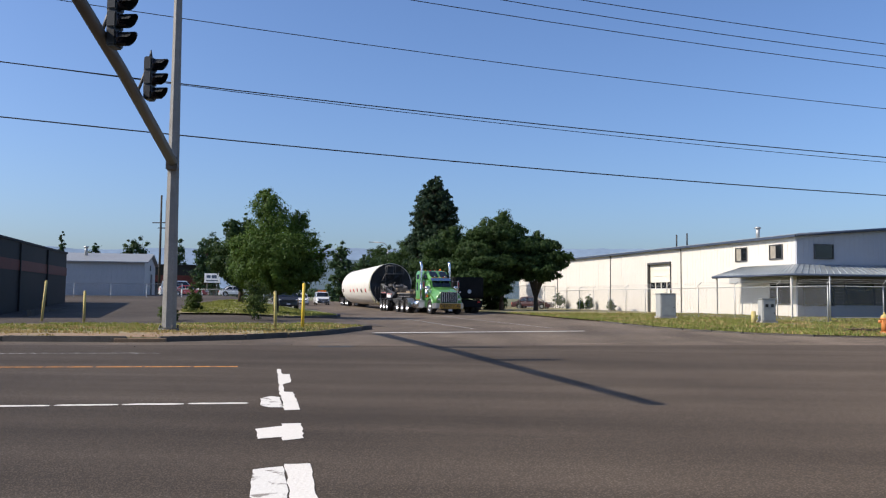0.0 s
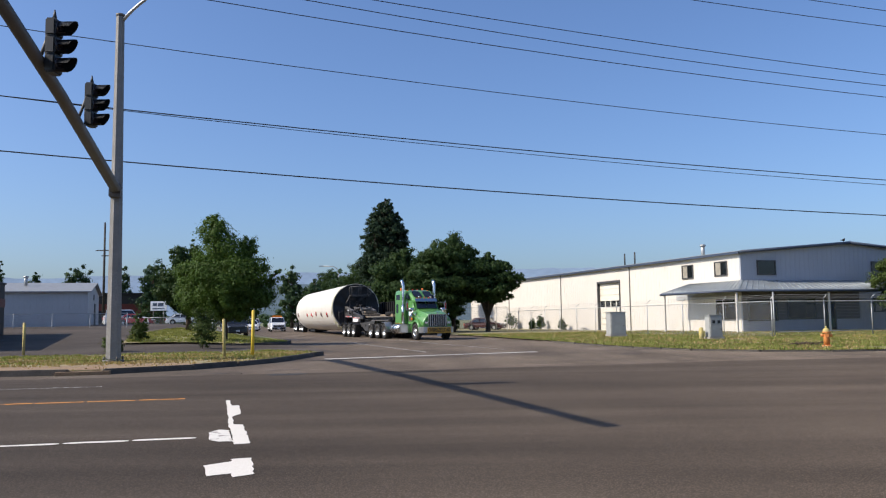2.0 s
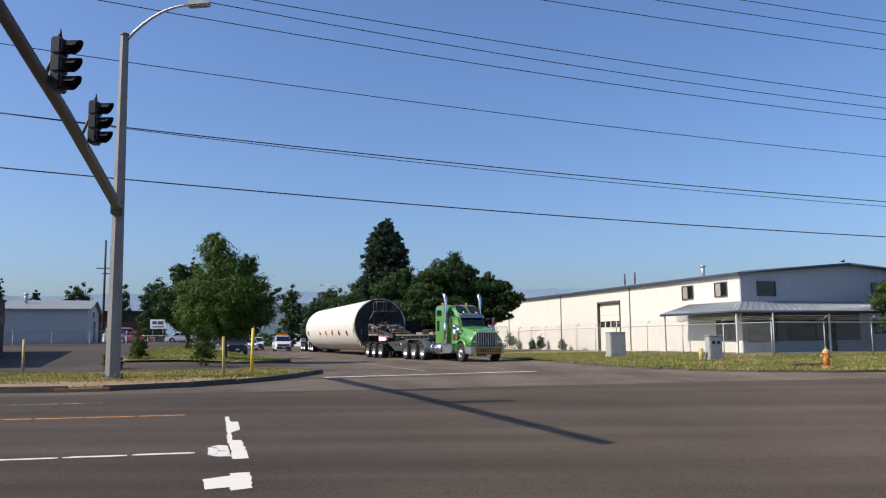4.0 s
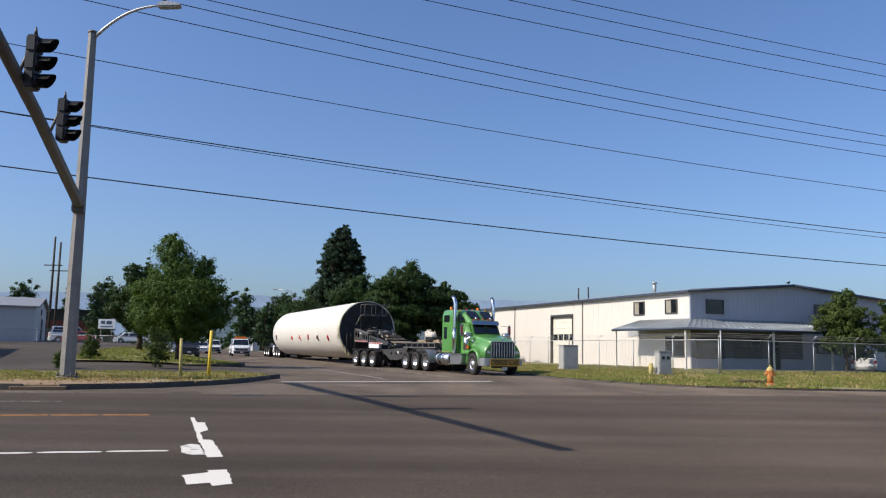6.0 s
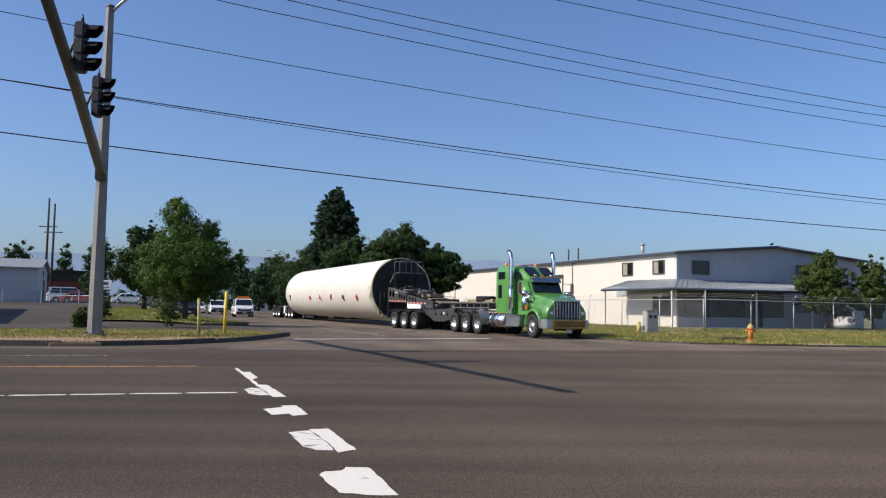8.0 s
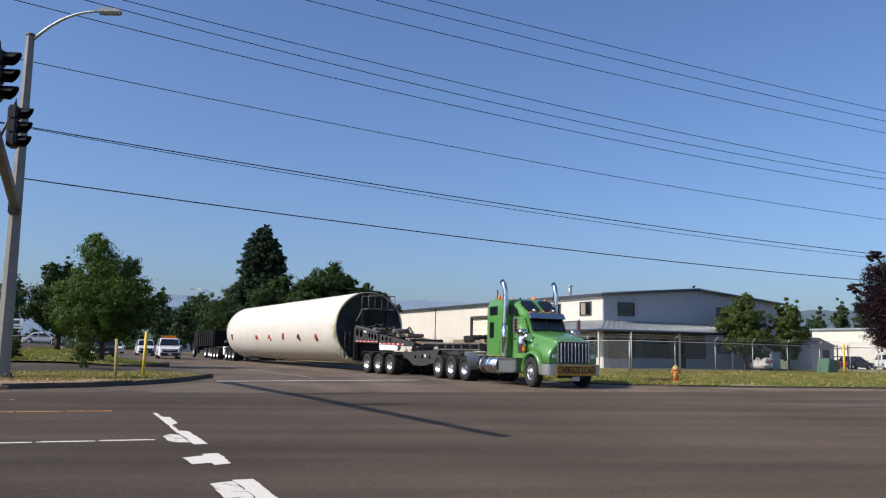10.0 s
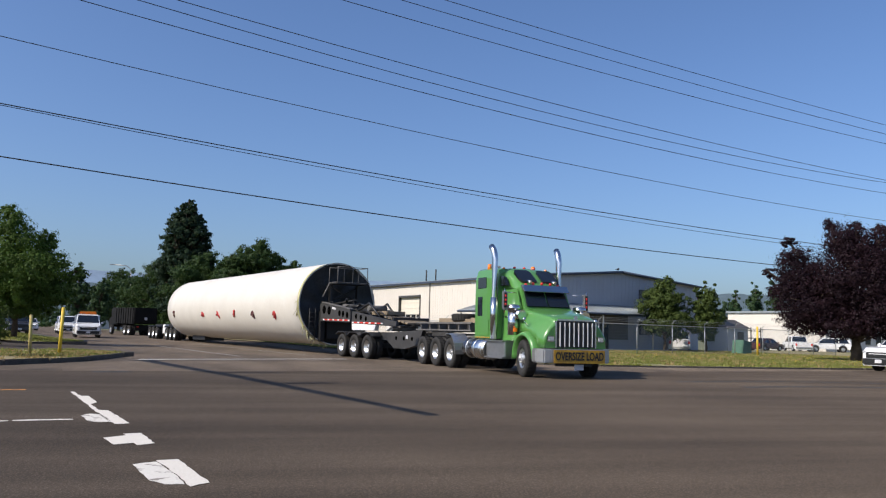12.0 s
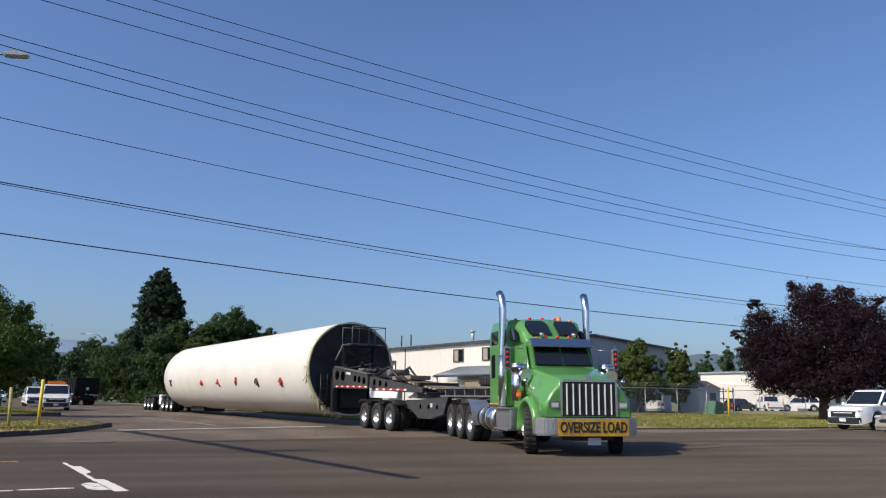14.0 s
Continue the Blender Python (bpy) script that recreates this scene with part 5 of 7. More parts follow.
def street_lamp(m, h, reach):
    t = thing("street_lamp", m, "slender grey street lamp with a curved arm", "street lamp")
    bm = B()
    cyl(bm, (0, 0, 0), (0, 0, h - 1.2), .12, .08, seg=8)
    part("pole", bm, M_GALV, t)
    bm = B()
    pipe(bm, [(0, 0, h - 1.2), (-.2, 0, h - .5), (-.8, 0, h - .1), (-reach, 0, h)], .07, 8)
    part("arm", bm, M_GALV, t)
    bm = B()
    box(bm, (-reach - .3, 0, h), (.8, .25, .14), bevel=.03)
    part("luminaire", bm, M_GALV, t)


street_lamp(pose(-20.0, 137, 0), 10.6, 2.6)
street_lamp(pose(76, 88, 0), 11.5, 2.6)
bm = B()
for i in range(5):
    cyl(bm, P(70 + 1.7 * i, 56, 0), P(70 + 1.7 * i, 56, 2.6), .06, seg=6)
pipe(bm, [P(70, 56, 1.4), P(76.8, 56, 1.4)], .05, 6)
pipe(bm, [P(70, 56, 2.2), P(76.8, 56, 2.2)], .05, 6)
solo("pipe_rack", bm, M_WOOD, Matrix(), "weathered post-and-rail rack in the far yard", "rack")


# ---- wheels ----
def tyre_mesh(r, w, rim, seg=28):
    """A tyre about the y axis."""
    bm = B()
    prof = [(rim, -w * .42), (r * .8, -w * .5), (r * .94, -w * .48), (r, -w * .36), (r, w * .36), (r * .94, w * .48), (r * .8, w * .5), (rim, w * .42)]
    rings = [[bm.verts.new((pr * math.cos(a), py, pr * math.sin(a))) for pr, py in prof] for a in [2 * math.pi * i / seg for i in range(seg)]]
    for i in range(seg):
        a, b = rings[i], rings[(i + 1) % seg]
        for k in range(len(prof)):
            f = bm.faces.new((a[k], a[(k + 1) % len(prof)], b[(k + 1) % len(prof)], b[k]))
            f.smooth = True
    bmesh.ops.recalc_face_normals(bm, faces=bm.faces[:])
    for i in range(seg):
        a = 2 * math.pi * i / seg
        for s in (-.22, .22):
            box(bm, V((r + .004) * math.cos(a), s * w, (r + .004) * math.sin(a)), (.02, w * .3, .05), ry=-math.degrees(a))
    return meshed("wheel", bm, M_TYRE)


def rim_mesh(r, face, side, deep, material):
    """A steel or alloy disc with hand holes and a hub; side: -1 or 1, the outer side in y."""
    bm = B()
    y0 = face * side
    seg = 24
    prof = [(r, y0), (r * .92, y0 - .01 * side), (r * .86, y0 - deep * side), (r * .5, y0 - deep * .9 * side), (r * .42, y0 - (deep - .06) * side), (.0, y0 - (deep - .08) * side)]
    rings = []
    for pr, py in prof[:-1]:
        rings.append([bm.verts.new((pr * math.cos(a), py, pr * math.sin(a))) for a in [2 * math.pi * i / seg for i in range(seg)]])
    c = bm.verts.new((0, prof[-1][1], 0))
    for a, b in zip(rings, rings[1:]):
        for k in range(seg):
            f = bm.faces.new((a[k], a[(k + 1) % seg], b[(k + 1) % seg], b[k]))
            f.smooth = True
    for k in range(seg):
        bm.faces.new((rings[-1][k], rings[-1][(k + 1) % seg], c))
    bmesh.ops.recalc_face_normals(bm, faces=bm.faces[:])
    cyl(bm, (0, y0 - deep * side, 0), (0, y0 - (deep - .12) * side, 0), r * .26, seg=12)
    for k in range(10):
        a = 2 * math.pi * k / 10
        cyl(bm, (r * .38 * math.cos(a), y0 - (deep - .04) * side, r * .38 * math.sin(a)), (r * .38 * math.cos(a), y0 - (deep - .1) * side, r * .38 * math.sin(a)), .016, seg=6)
    return meshed("rim", bm, material)


def hole_mesh(r, face, side, deep):
    bm = B()
    for k in range(8):
        a = 2 * math.pi * k / 8
        c = V(r * .68 * math.cos(a), (face - deep + .012) * side, r * .68 * math.sin(a))
        cyl(bm, c, c + V(0, .008 * side, 0), r * .1, seg=8)
    return meshed("hand_holes", bm, M_SIGNK)


WHEEL_DATA = {}


def wheel(parent, x, y, r=.53, w=.3, dual=False, rimmat=None):
    """A turning wheel under a vehicle, its outer side away from the vehicle's middle."""
    side = 1 if y > 0 else -1
    key = (r, w, dual, side, rimmat.name if rimmat else "")
    if key not in WHEEL_DATA:
        rim = r * .54
        deep = .16 if dual else .03
        WHEEL_DATA[key] = (tyre_mesh(r, w, rim), rim_mesh(rim, w * .43, side, deep, rimmat or M_ALU), hole_mesh(rim, w * .43, side, deep))
    a, b, c = WHEEL_DATA[key]
    o = new("wheel", a)
    o.parent = parent
    o.location = (x, y, r)
    for me, nm in ((b, "rim"), (c, "hand_holes")):
        q = new(nm, me)
        q.parent = o
    if dual:
        q = new("inner_tyre", a)
        q.parent = o
        q.location = (0, -side * w * 1.12, 0)
    return o


SPINNERS = []   # (wheel, vehicle path, radius, steered)


# ---- green heavy-haul tractor: x ahead, y to its left, origin under the front axle ----
def semi_truck():
    t = thing("semi_truck", Matrix(), "bright green conventional heavy-haul truck tractor with chrome stacks", "truck")
    A = 5.409
    for s in (-1, 1):
        SPINNERS.append((wheel(t, 0, s * 1.03, .53, .32), "tractor", .53, True))
        for k in range(3):
            SPINNERS.append((wheel(t, -A - 1.37 * k, s * 1.08, .52, .27, True), "tractor", .52, False))
    # frame
    for s in (-1, 1):
        bm = B()
        box(bm, (-3.9, s * .43, .92), (9.8, .1, .28), bevel=.01)
        part("frame_rail", bm, M_BLACKSTEEL, t)
    part("front_axle", box(B(), (0, 0, .55), (.16, 1.9, .16)), M_BLACKSTEEL, t)
    for k in range(3):
        bm = box(B(), (-A - 1.37 * k, 0, .55), (.2, 1.8, .2))
        sphere(bm, (-A - 1.37 * k, 0, .56), (.26, .28, .26))
        part("drive_axle", bm, M_BLACKSTEEL, t)
    bm = B()
    box(bm, (-.6, 0, .75), (2.2, .9, .5), bevel=.05)
    part("engine_sump", bm, M_BLACKSTEEL, t)
    # hood: sections from the grille back to the cowl, its flat sides leaning out to the fenders
    def sec(x, w, wt, z0, z1, crown):
        half = [V(x, -w, z0), V(x, -w * .95 - wt * .05, z0 + (z1 - z0) * .38), V(x, -w * .5 - wt * .5, z0 + (z1 - z0) * .7), V(x, -w * .08 - wt * .92, z1 - .12)]
        half += [V(x, -wt + .07 * (1 - math.cos(radians(a))), z1 - .07 + .07 * math.sin(radians(a))) for a in (0, 30, 60, 90)]
        half += [V(x, -wt * .45, z1 + crown * .8)]
        return half + [V(x, 0, z1 + crown)] + [V(p.x, -p.y, p.z) for p in reversed(half)]
    bm = B()
    loft(bm, [sec(1.0, .97, .63, .86, 1.85, .02), sec(.98, 1.01, .655, .86, 1.9, .03), sec(.9, 1.04, .685, .86, 1.955, .035), sec(.7, 1.07, .72, .9, 2.01, .045), sec(.6, 1.07, .74, 1.2, 2.035, .05),
              sec(.3, 1.08, .78, 1.3, 2.09, .055), sec(0, 1.06, .82, 1.33, 2.15, .06), sec(-.3, 1.03, .87, 1.33, 2.2, .06), sec(-.55, 1.0, .91, 1.3, 2.25, .06)])
    part("hood", bm, M_GREEN, t)
    for s in (-1, 1):
        n = 16
        rings = []
        for i in range(n + 1):
            a = radians(-6 + 196 * i / n)
            c, d = math.cos(a), math.sin(a)
            rings.append([V(r * c, s * y, .61 + r * d) for r, y in ((.57, .70), (.71, .70), (.715, .9), (.705, 1.06), (.69, 1.14), (.66, 1.185), (.61, 1.2), (.575, 1.195))])
        part("fender", loft(B(), rings), M_GREEN, t)
        bm = B()
        box(bm, (.985, s * .81, 1.2), (.09, .25, .24), bevel=.03)
        hl = part("headlamp", bm, M_CHROME, t, "rectangular headlamp in a chrome bezel")
        bm = B()
        box(bm, (1.02, s * .81, 1.2), (.04, .19, .15), bevel=.03)
        part("lens", bm, M_HEADLAMP, hl)
    # grille
    bm = B()
    prism(bm, [(-.64, .88), (.64, .88), (.64, 1.86), (.52, 1.93), (-.52, 1.93), (-.64, 1.86)], .985, 1.01, 'x')
    gr = part("grille", bm, M_BLACKSTEEL, t)
    for k in range(8):
        bm = B()
        box(bm, (1.03, -.525 + .15 * k, 1.37), (.04, .026, .92), bevel=.006)
        part("grille_bar", bm, M_BRIGHTBAR, gr)
    bm = B()
    for yy in (-.65, .65):
        box(bm, (1.0, yy, 1.38), (.06, .05, 1.02), bevel=.015)
    box(bm, (1.0, 0, 1.92), (.06, 1.2, .06), bevel=.015)
    part("grille_surround", bm, M_CHROME, gr)
    bm = B()
    prism(bm, [(-.07, 1.93), (.07, 1.93), (.05, 2.05), (-.05, 2.05)], .97, 1.0, 'x', bevel=.01)
    part("badge", bm, M_CHROME, t)
    for s in (-1, 1):
        bm = B()
        box(bm, (.35, s * .835, 1.78), (.24, .02, .07), bevel=.01)
        part("side_badge", bm, M_TRIM, t, "small blue-grey nameplate")
    # bumper
    bm = B()
    prism(bm, [(.6, -1.2), (.86, -1.2), (1.08, -1.06), (1.14, -.88), (1.14, .88), (1.08, 1.06), (.86, 1.2), (.6, 1.2)], .45, .84, 'z', bevel=.03)
    part("bumper", bm, M_BUMPER, t, "wide brushed steel bumper")
    bm = B()
    box(bm, (1.155, .04, .63), (.02, 1.66, .37), bevel=.005)
    sign = part("oversize_sign", bm, M_SIGNY, t, "yellow banner lettered OVERSIZE LOAD in black")
    cu = bpy.data.curves.new("lettering", 'FONT')
    cu.body, cu.size, cu.align_x, cu.align_y, cu.extrude = "OVERSIZE LOAD", .31, 'CENTER', 'CENTER', .003
    cu.offset = 0.008
    tmp = bpy.data.objects.new("lettering_curve", cu)
    scene.collection.objects.link(tmp)
    me = bpy.data.meshes.new_from_object(tmp.evaluated_get(bpy.context.evaluated_depsgraph_get()))
    bpy.data.objects.remove(tmp)
    me.name = "lettering"
    me.materials.append(M_SIGNK)
    xs = [v.co.x for v in me.vertices]
    k = 1.56 / (max(xs) - min(xs))
    me.transform(Matrix.Translation((1.17, .04, .63)) @ Euler((radians(90), 0, radians(90))).to_matrix().to_4x4() @ Matrix.Diagonal((k, 1.0, 1, 1)))
    lo = new("lettering", me)
    lo.parent = sign
    bm = B()
    box(bm, (1.02, .1, .33), (.02, .3, .16))
    part("plate", bm, M_PLATE, t)
    bm = B()
    box(bm, (.9, 0, .4), (.1, 1.2, .1), bevel=.02)
    part("lower_valance", bm, M_BLACKSTEEL, t)
    # cab
    bm = B()
    loft(bm, [[V(-.5, -.98, 1.05), V(-.5, .98, 1.05), V(-.5, .95, 2.24), V(-.5, -.95, 2.24)],
              [V(-.55, -.98, 1.05), V(-.55, .98, 1.05), V(-.6, .95, 2.3), V(-.6, -.95, 2.3)],
              [V(-.95, -1.0, 1.05), V(-.95, 1.0, 1.05), V(-.95, .9, 2.98), V(-.95, -.9, 2.98)],
              [V(-2.05, -1.02, 1.05), V(-2.05, 1.02, 1.05), V(-2.05, .95, 3.08), V(-2.05, -.95, 3.08)]], smooth=False)
    bmesh.ops.bevel(bm, geom=bm.edges[:], offset=.035, segments=2, affect='EDGES', clamp_overlap=True)
    cab = part("cab", bm, M_GREEN, t)
    bm = B()
    for s in (-1, 1):
        q = [V(-.592, s * .03, 2.33), V(-.592, s * .86, 2.33), V(-.925, s * .82, 2.88), V(-.925, s * .03, 2.88)]
        f = [bm.verts.new(p + V(-.02, 0, -.012)) for p in q]
        g = [bm.verts.new(p + V(.035, 0, .02)) for p in q]
        fs = [bm.faces.new(f), bm.faces.new(g)] + [bm.faces.new((f[i], g[i], g[(i + 1) % 4], f[(i + 1) % 4])) for i in range(4)]
        bmesh.ops.recalc_face_normals(bm, faces=fs)
    part("windshield", bm, M_GLASS, cab)
    bm = B()
    prism(bm, [(-.95, 3.06), (-.83, 3.07), (-.66, 2.84), (-.72, 2.82)], -.93, .93, bevel=.012)
    part("sun_visor", bm, M_CHROME, cab, "polished steel sun visor")
    for s in (-1, 1):
        bm = B()
        prism(bm, [(-.85, 2.2), (-1.75, 2.2), (-1.75, 2.84), (-1.05, 2.84)], s * .945, s * .985, bevel=.01)
        part("side_window", bm, M_GLASS, cab)
        bm = B()
        prism(bm, [(-.72, 1.15), (-1.85, 1.15), (-1.85, 2.92), (-1.02, 2.92), (-.72, 2.3)], s * 0.985, s * 1.012, bevel=.01)
        dr = part("door", bm, M_GREEN, cab)
        bm = B()
        box(bm, (-1.7, s * 1.03, 2.02), (.16, .03, .05), bevel=.01)
        part("handle", bm, M_CHROME, dr)
        # air cleaner
        bm = B()
        cyl(bm, (-.66, s * 1.14, 1.3), (-.66, s * 1.14, 2.2), .17, seg=24)
        cyl(bm, (-.66, s * 1.14, 2.2), (-.66, s * 1.14, 2.34), .2, .2, seg=24)
        cyl(bm, (-.66, s * 1.14, 2.34), (-.66, s * 1.14, 2.38), .2, .12, seg=24)
        part("air_cleaner", bm, M_CHROME, t, "polished round air cleaner")
        bm = B()
        cyl(bm, (-.6, s * 1.12, 2.08), (-.22, s * 1.08, 2.06), .11, .15, seg=16)
        part("intake_pipe", bm, M_CHROME, t)
        bm = B()
        box(bm, (-.42, s * 1.2, 1.5), (.12, .1, .16), bevel=.02)
        part("turn_signal", bm, M_AMBER, t)
        # mirrors
        bm = B()
        for z in (2.78, 2.2):
            pipe(bm, [(-.85, s * .96, z), (-.72, s * 1.42, z)], .015, 6)
        pipe(bm, [(-.72, s * 1.42, 2.1), (-.72, s * 1.42, 2.9)], .015, 6)
        part("mirror_bracket", bm, M_CHROME, t)
        bm = B()
        box(bm, (-.74, s * 1.4, 2.52), (.09, .17, .62), bevel=.03)
        part("mirror", bm, M_BUMPER, t)
        bm = B()
        box(bm, (-.69, s * 1.4, 2.52), (.03, .1, .5), bevel=.01)
        mk = part("marker_strip", bm, M_BLACKSTEEL, t)
        for z in (2.38, 2.52, 2.66):
            bm = B()
            sphere(bm, (-.67, s * 1.4, z), (.02, .035, .045), 8, 6)
            part("mirror_marker", bm, M_REDLENS, mk)
        bm = B()
        sphere(bm, (.15, s * 1.2, 1.92), (.05, .06, .07))
        pipe(bm, [(.1, s * 1.0, 1.55), (.15, s * 1.2, 1.86)], .012, 5)
        part("fender_mirror", bm, M_CHROME, t)
        # stack
        bm = B()
        pts = [(-1.98, s * 1.15, 1.05), (-1.98, s * 1.15, 2.0), (-1.98, s * 1.15, 3.55), (-2.0, s * 1.15, 3.7), (-2.07, s * 1.16, 3.86), (-2.2, s * 1.18, 3.98)]
        pipe(bm, pts, .1, 16)
        st = part("exhaust_pipe", bm, M_CHROME, t, "tall chrome exhaust stack curved back at its top")
        bm = B()
        cyl(bm, (-1.98, s * 1.15, 1.3), (-1.98, s * 1.15, 2.35), .12, seg=16)
        part("heat_shield", bm, M_CHROME, st)
        # grab handle, tank, step
        bm = B()
        pipe(bm, [(-1.95, s * 1.05, 1.2), (-1.95, s * 1.1, 1.25), (-1.95, s * 1.1, 2.3), (-1.95, s * 1.05, 2.35)], .018, 6)
        part("grab_rail", bm, M_CHROME, t)
        bm = B()
        cyl(bm, (-4.1, s * .98, .72), (-2.4, s * .98, .72), .32, seg=24)
        tk = part("fuel_tank", bm, M_CHROME, t, "polished round fuel tank")
        for x in (-3.8, -3.2, -2.65):
            bm = B()
            cyl(bm, (x - .03, s * .98, .72), (x + .03, s * .98, .72), .328, seg=24)
            part("strap", bm, M_ALU, tk)
        bm = B()
        box(bm, (-1.65, s * 1.0, .78), (1.3, .5, .5), bevel=.03)
        sb = part("step_box", bm, M_ALU, t, "tread-plate step box")
        for z in (.5, 1.04):
            bm = B()
            box(bm, (-1.65, s * 1.12, z), (1.25, .42, .05), bevel=.01)
            part("tread", bm, M_ALU, sb)
        # quarter fender over the first driven axle
        bm = B()
        n = 10
        o_, i_ = [], []
        for i in range(n + 1):
            a = radians(-5 + 118 * i / n)
            o_.append((-A + .66 * math.cos(a), .54 + .66 * math.sin(a)))
            i_.append((-A + .63 * math.cos(a), .54 + .63 * math.sin(a)))
        prism(bm, o_ + list(reversed(i_)), s * .72, s * 1.28)
        part("quarter_fender", bm, M_ALU, t)
    # sleeper with sloped roof front
    bm = B()
    def ss(x, w, zt, z0=1.12):
        return [V(x, -w, z0), V(x, w, z0), V(x, w, zt - .28), V(x, w * .93, zt - .05), V(x, w * .8, zt), V(x, -w * .8, zt), V(x, -w * .93, zt - .05), V(x, -w, zt - .28)]
    loft(bm, [ss(-2.0, 1.02, 3.44), ss(-2.12, 1.04, 3.54), ss(-2.7, 1.06, 3.58), ss(-3.55, 1.06, 3.58), ss(-3.63, 1.05, 3.54), ss(-3.67, 1.02, 3.46)], smooth=False)
    slp = part("sleeper", bm, M_GREEN, t)
    bm = B()
    def fs_(x, w, zt):
        half = [V(x, -w, 2.96), V(x, -w * .99, max(2.97, zt - .3)), V(x, -w * .95, max(2.98, zt - .14)), V(x, -w * .86, max(2.985, zt - .045)), V(x, -w * .7, zt)]
        return half + [V(x, 0, zt + .02)] + [V(p.x, -p.y, p.z) for p in reversed(half)]
    loft(bm, [fs_(-1.0, .86, 3.02), fs_(-1.12, .89, 3.1), fs_(-1.35, .93, 3.235), fs_(-1.6, .96, 3.38), fs_(-1.8, .98, 3.47), fs_(-2.0, 1.0, 3.53), fs_(-2.12, 1.01, 3.55)])
    part("roof_fairing", bm, M_GREEN, t)
    bm = B()
    for s in (-1, 1):
        q = [V(-1.17, s * .12, 3.12), V(-1.17, s * .7, 3.12), V(-1.3, s * .78, 3.2), V(-1.62, s * .8, 3.38), V(-1.74, s * .72, 3.44), V(-1.74, s * .2, 3.44), V(-1.62, s * .12, 3.38)]
        f = [bm.verts.new(p) for p in q]
        g = [bm.verts.new(p + V(.03, 0, .06)) for p in q]
        fs = [bm.faces.new(f), bm.faces.new(g)] + [bm.faces.new((f[i], g[i], g[(i + 1) % 7], f[(i + 1) % 7])) for i in range(7)]
        bmesh.ops.recalc_face_normals(bm, faces=fs)
    part("roof_window", bm, M_GLASS, t)
    for s in (-1, 1):
        bm = B()
        prism(bm, [(-1.5, 3.07), (-2.02, 3.07), (-2.02, 3.34), (-1.72, 3.3)], s * .86, s * .945, bevel=.01)
        part("fairing_window", bm, M_GLASS, t)
    for s in (-1, 1):
        bm = B()
        prism(bm, [(-2.75, 3.02), (-3.4, 3.02), (-3.4, 3.33), (-2.75, 3.33)], s * 1.05, s * 1.075, bevel=.03)
        part("upper_window", bm, M_GLASS, slp)
        bm = B()
        prism(bm, [(-3.05, 2.05), (-3.4, 2.05), (-3.4, 2.72), (-3.05, 2.72)], s * 1.05, s * 1.075, bevel=.03)
        part("sleeper_window", bm, M_GLASS, slp)
        bm = B()
        box(bm, (-3.0, s * 1.065, 1.6), (.9, .02, .7), bevel=.01)
        part("luggage_door", bm, M_GREEN, slp)
        for k in range(8):
            part("side_marker", sphere(B(), (-2.5 - .14 * k, s * 1.07, 1.16), (.025, .02, .025), 8, 5), M_AMBER, slp)
    for x, y, z in ((-1.02, -.55, 3.06), (-1.02, -.3, 3.09), (-1.02, 0, 3.1), (-1.02, .3, 3.09), (-1.02, .55, 3.06), (-2.15, -.75, 3.52), (-2.2, -.35, 3.56), (-2.2, 0, 3.56), (-2.2, .35, 3.56), (-2.15, .75, 3.52), (-2.6, -.9, 3.56)):
        bm = B()
        sphere(bm, (x, y, z + .02), (.06, .045, .04), 10, 6)
        part("marker_lamp", bm, M_REDLENS if abs(y) < .5 or x > -1.1 else M_AMBER, t)
    for y in (-.85, .75):
        bm = B()
        cyl(bm, (-3.0, y, 3.52), (-3.0, y, 3.72), .075, .06, seg=10)
        part("beacon", bm, M_AMBER, t, "amber warning beacon")
    for y in (-.42, .42):
        bm = B()
        cyl(bm, (-1.3, y, 3.2), (-.93, y, 3.15), .025, .045, seg=10)
        part("air_horn", bm, M_CHROME, t)
    # deck behind the sleeper
    bm = B()
    box(bm, (-4.6, 0, 1.12), (1.8, 1.0, .06))
    box(bm, (-6.9, 0, 1.14), (1.1, 1.0, .1), bevel=.02)
    part("deck_plate", bm, M_GREYSTEEL, t)
    bm = B()
    for yy in (-.25, 0, .25):
        pipe(bm, [(-3.7, yy, 1.9), (-4.2, yy, 1.4), (-4.9, yy, 1.6)], .02, 6)
    part("air_lines", bm, M_REDLENS, t)
    return t


TRUCK = semi_truck()
# the cab and hood sit low on the frame: heights of the body follow the truck's real outline
KNEE = ((-9, -9), (.9, .9), (1.93, 1.66), (2.3, 2.03), (3.06, 2.71), (3.6, 3.36), (9, 8.76))


def settle(z):
    for (a, b), (c, d) in zip(KNEE, KNEE[1:]):
        if z <= c:
            return b + (d - b) * (z - a) / (c - a)
    return z


for o in TRUCK.children_recursive:
    base = o.name.split(".")[0]
    if o.data and base not in ("wheel", "rim", "hand_holes", "inner_tyre", "exhaust_pipe", "heat_shield", "frame_rail", "front_axle", "drive_axle", "fuel_tank", "strap", "quarter_fender", "bumper", "fender", "deck_plate"):
        for v in o.data.vertices:
            v.co.z = settle(v.co.z)
            if base in ("cab", "windshield", "sun_visor", "side_window", "door", "handle", "roof_fairing", "roof_window"):
                v.co.y *= .84


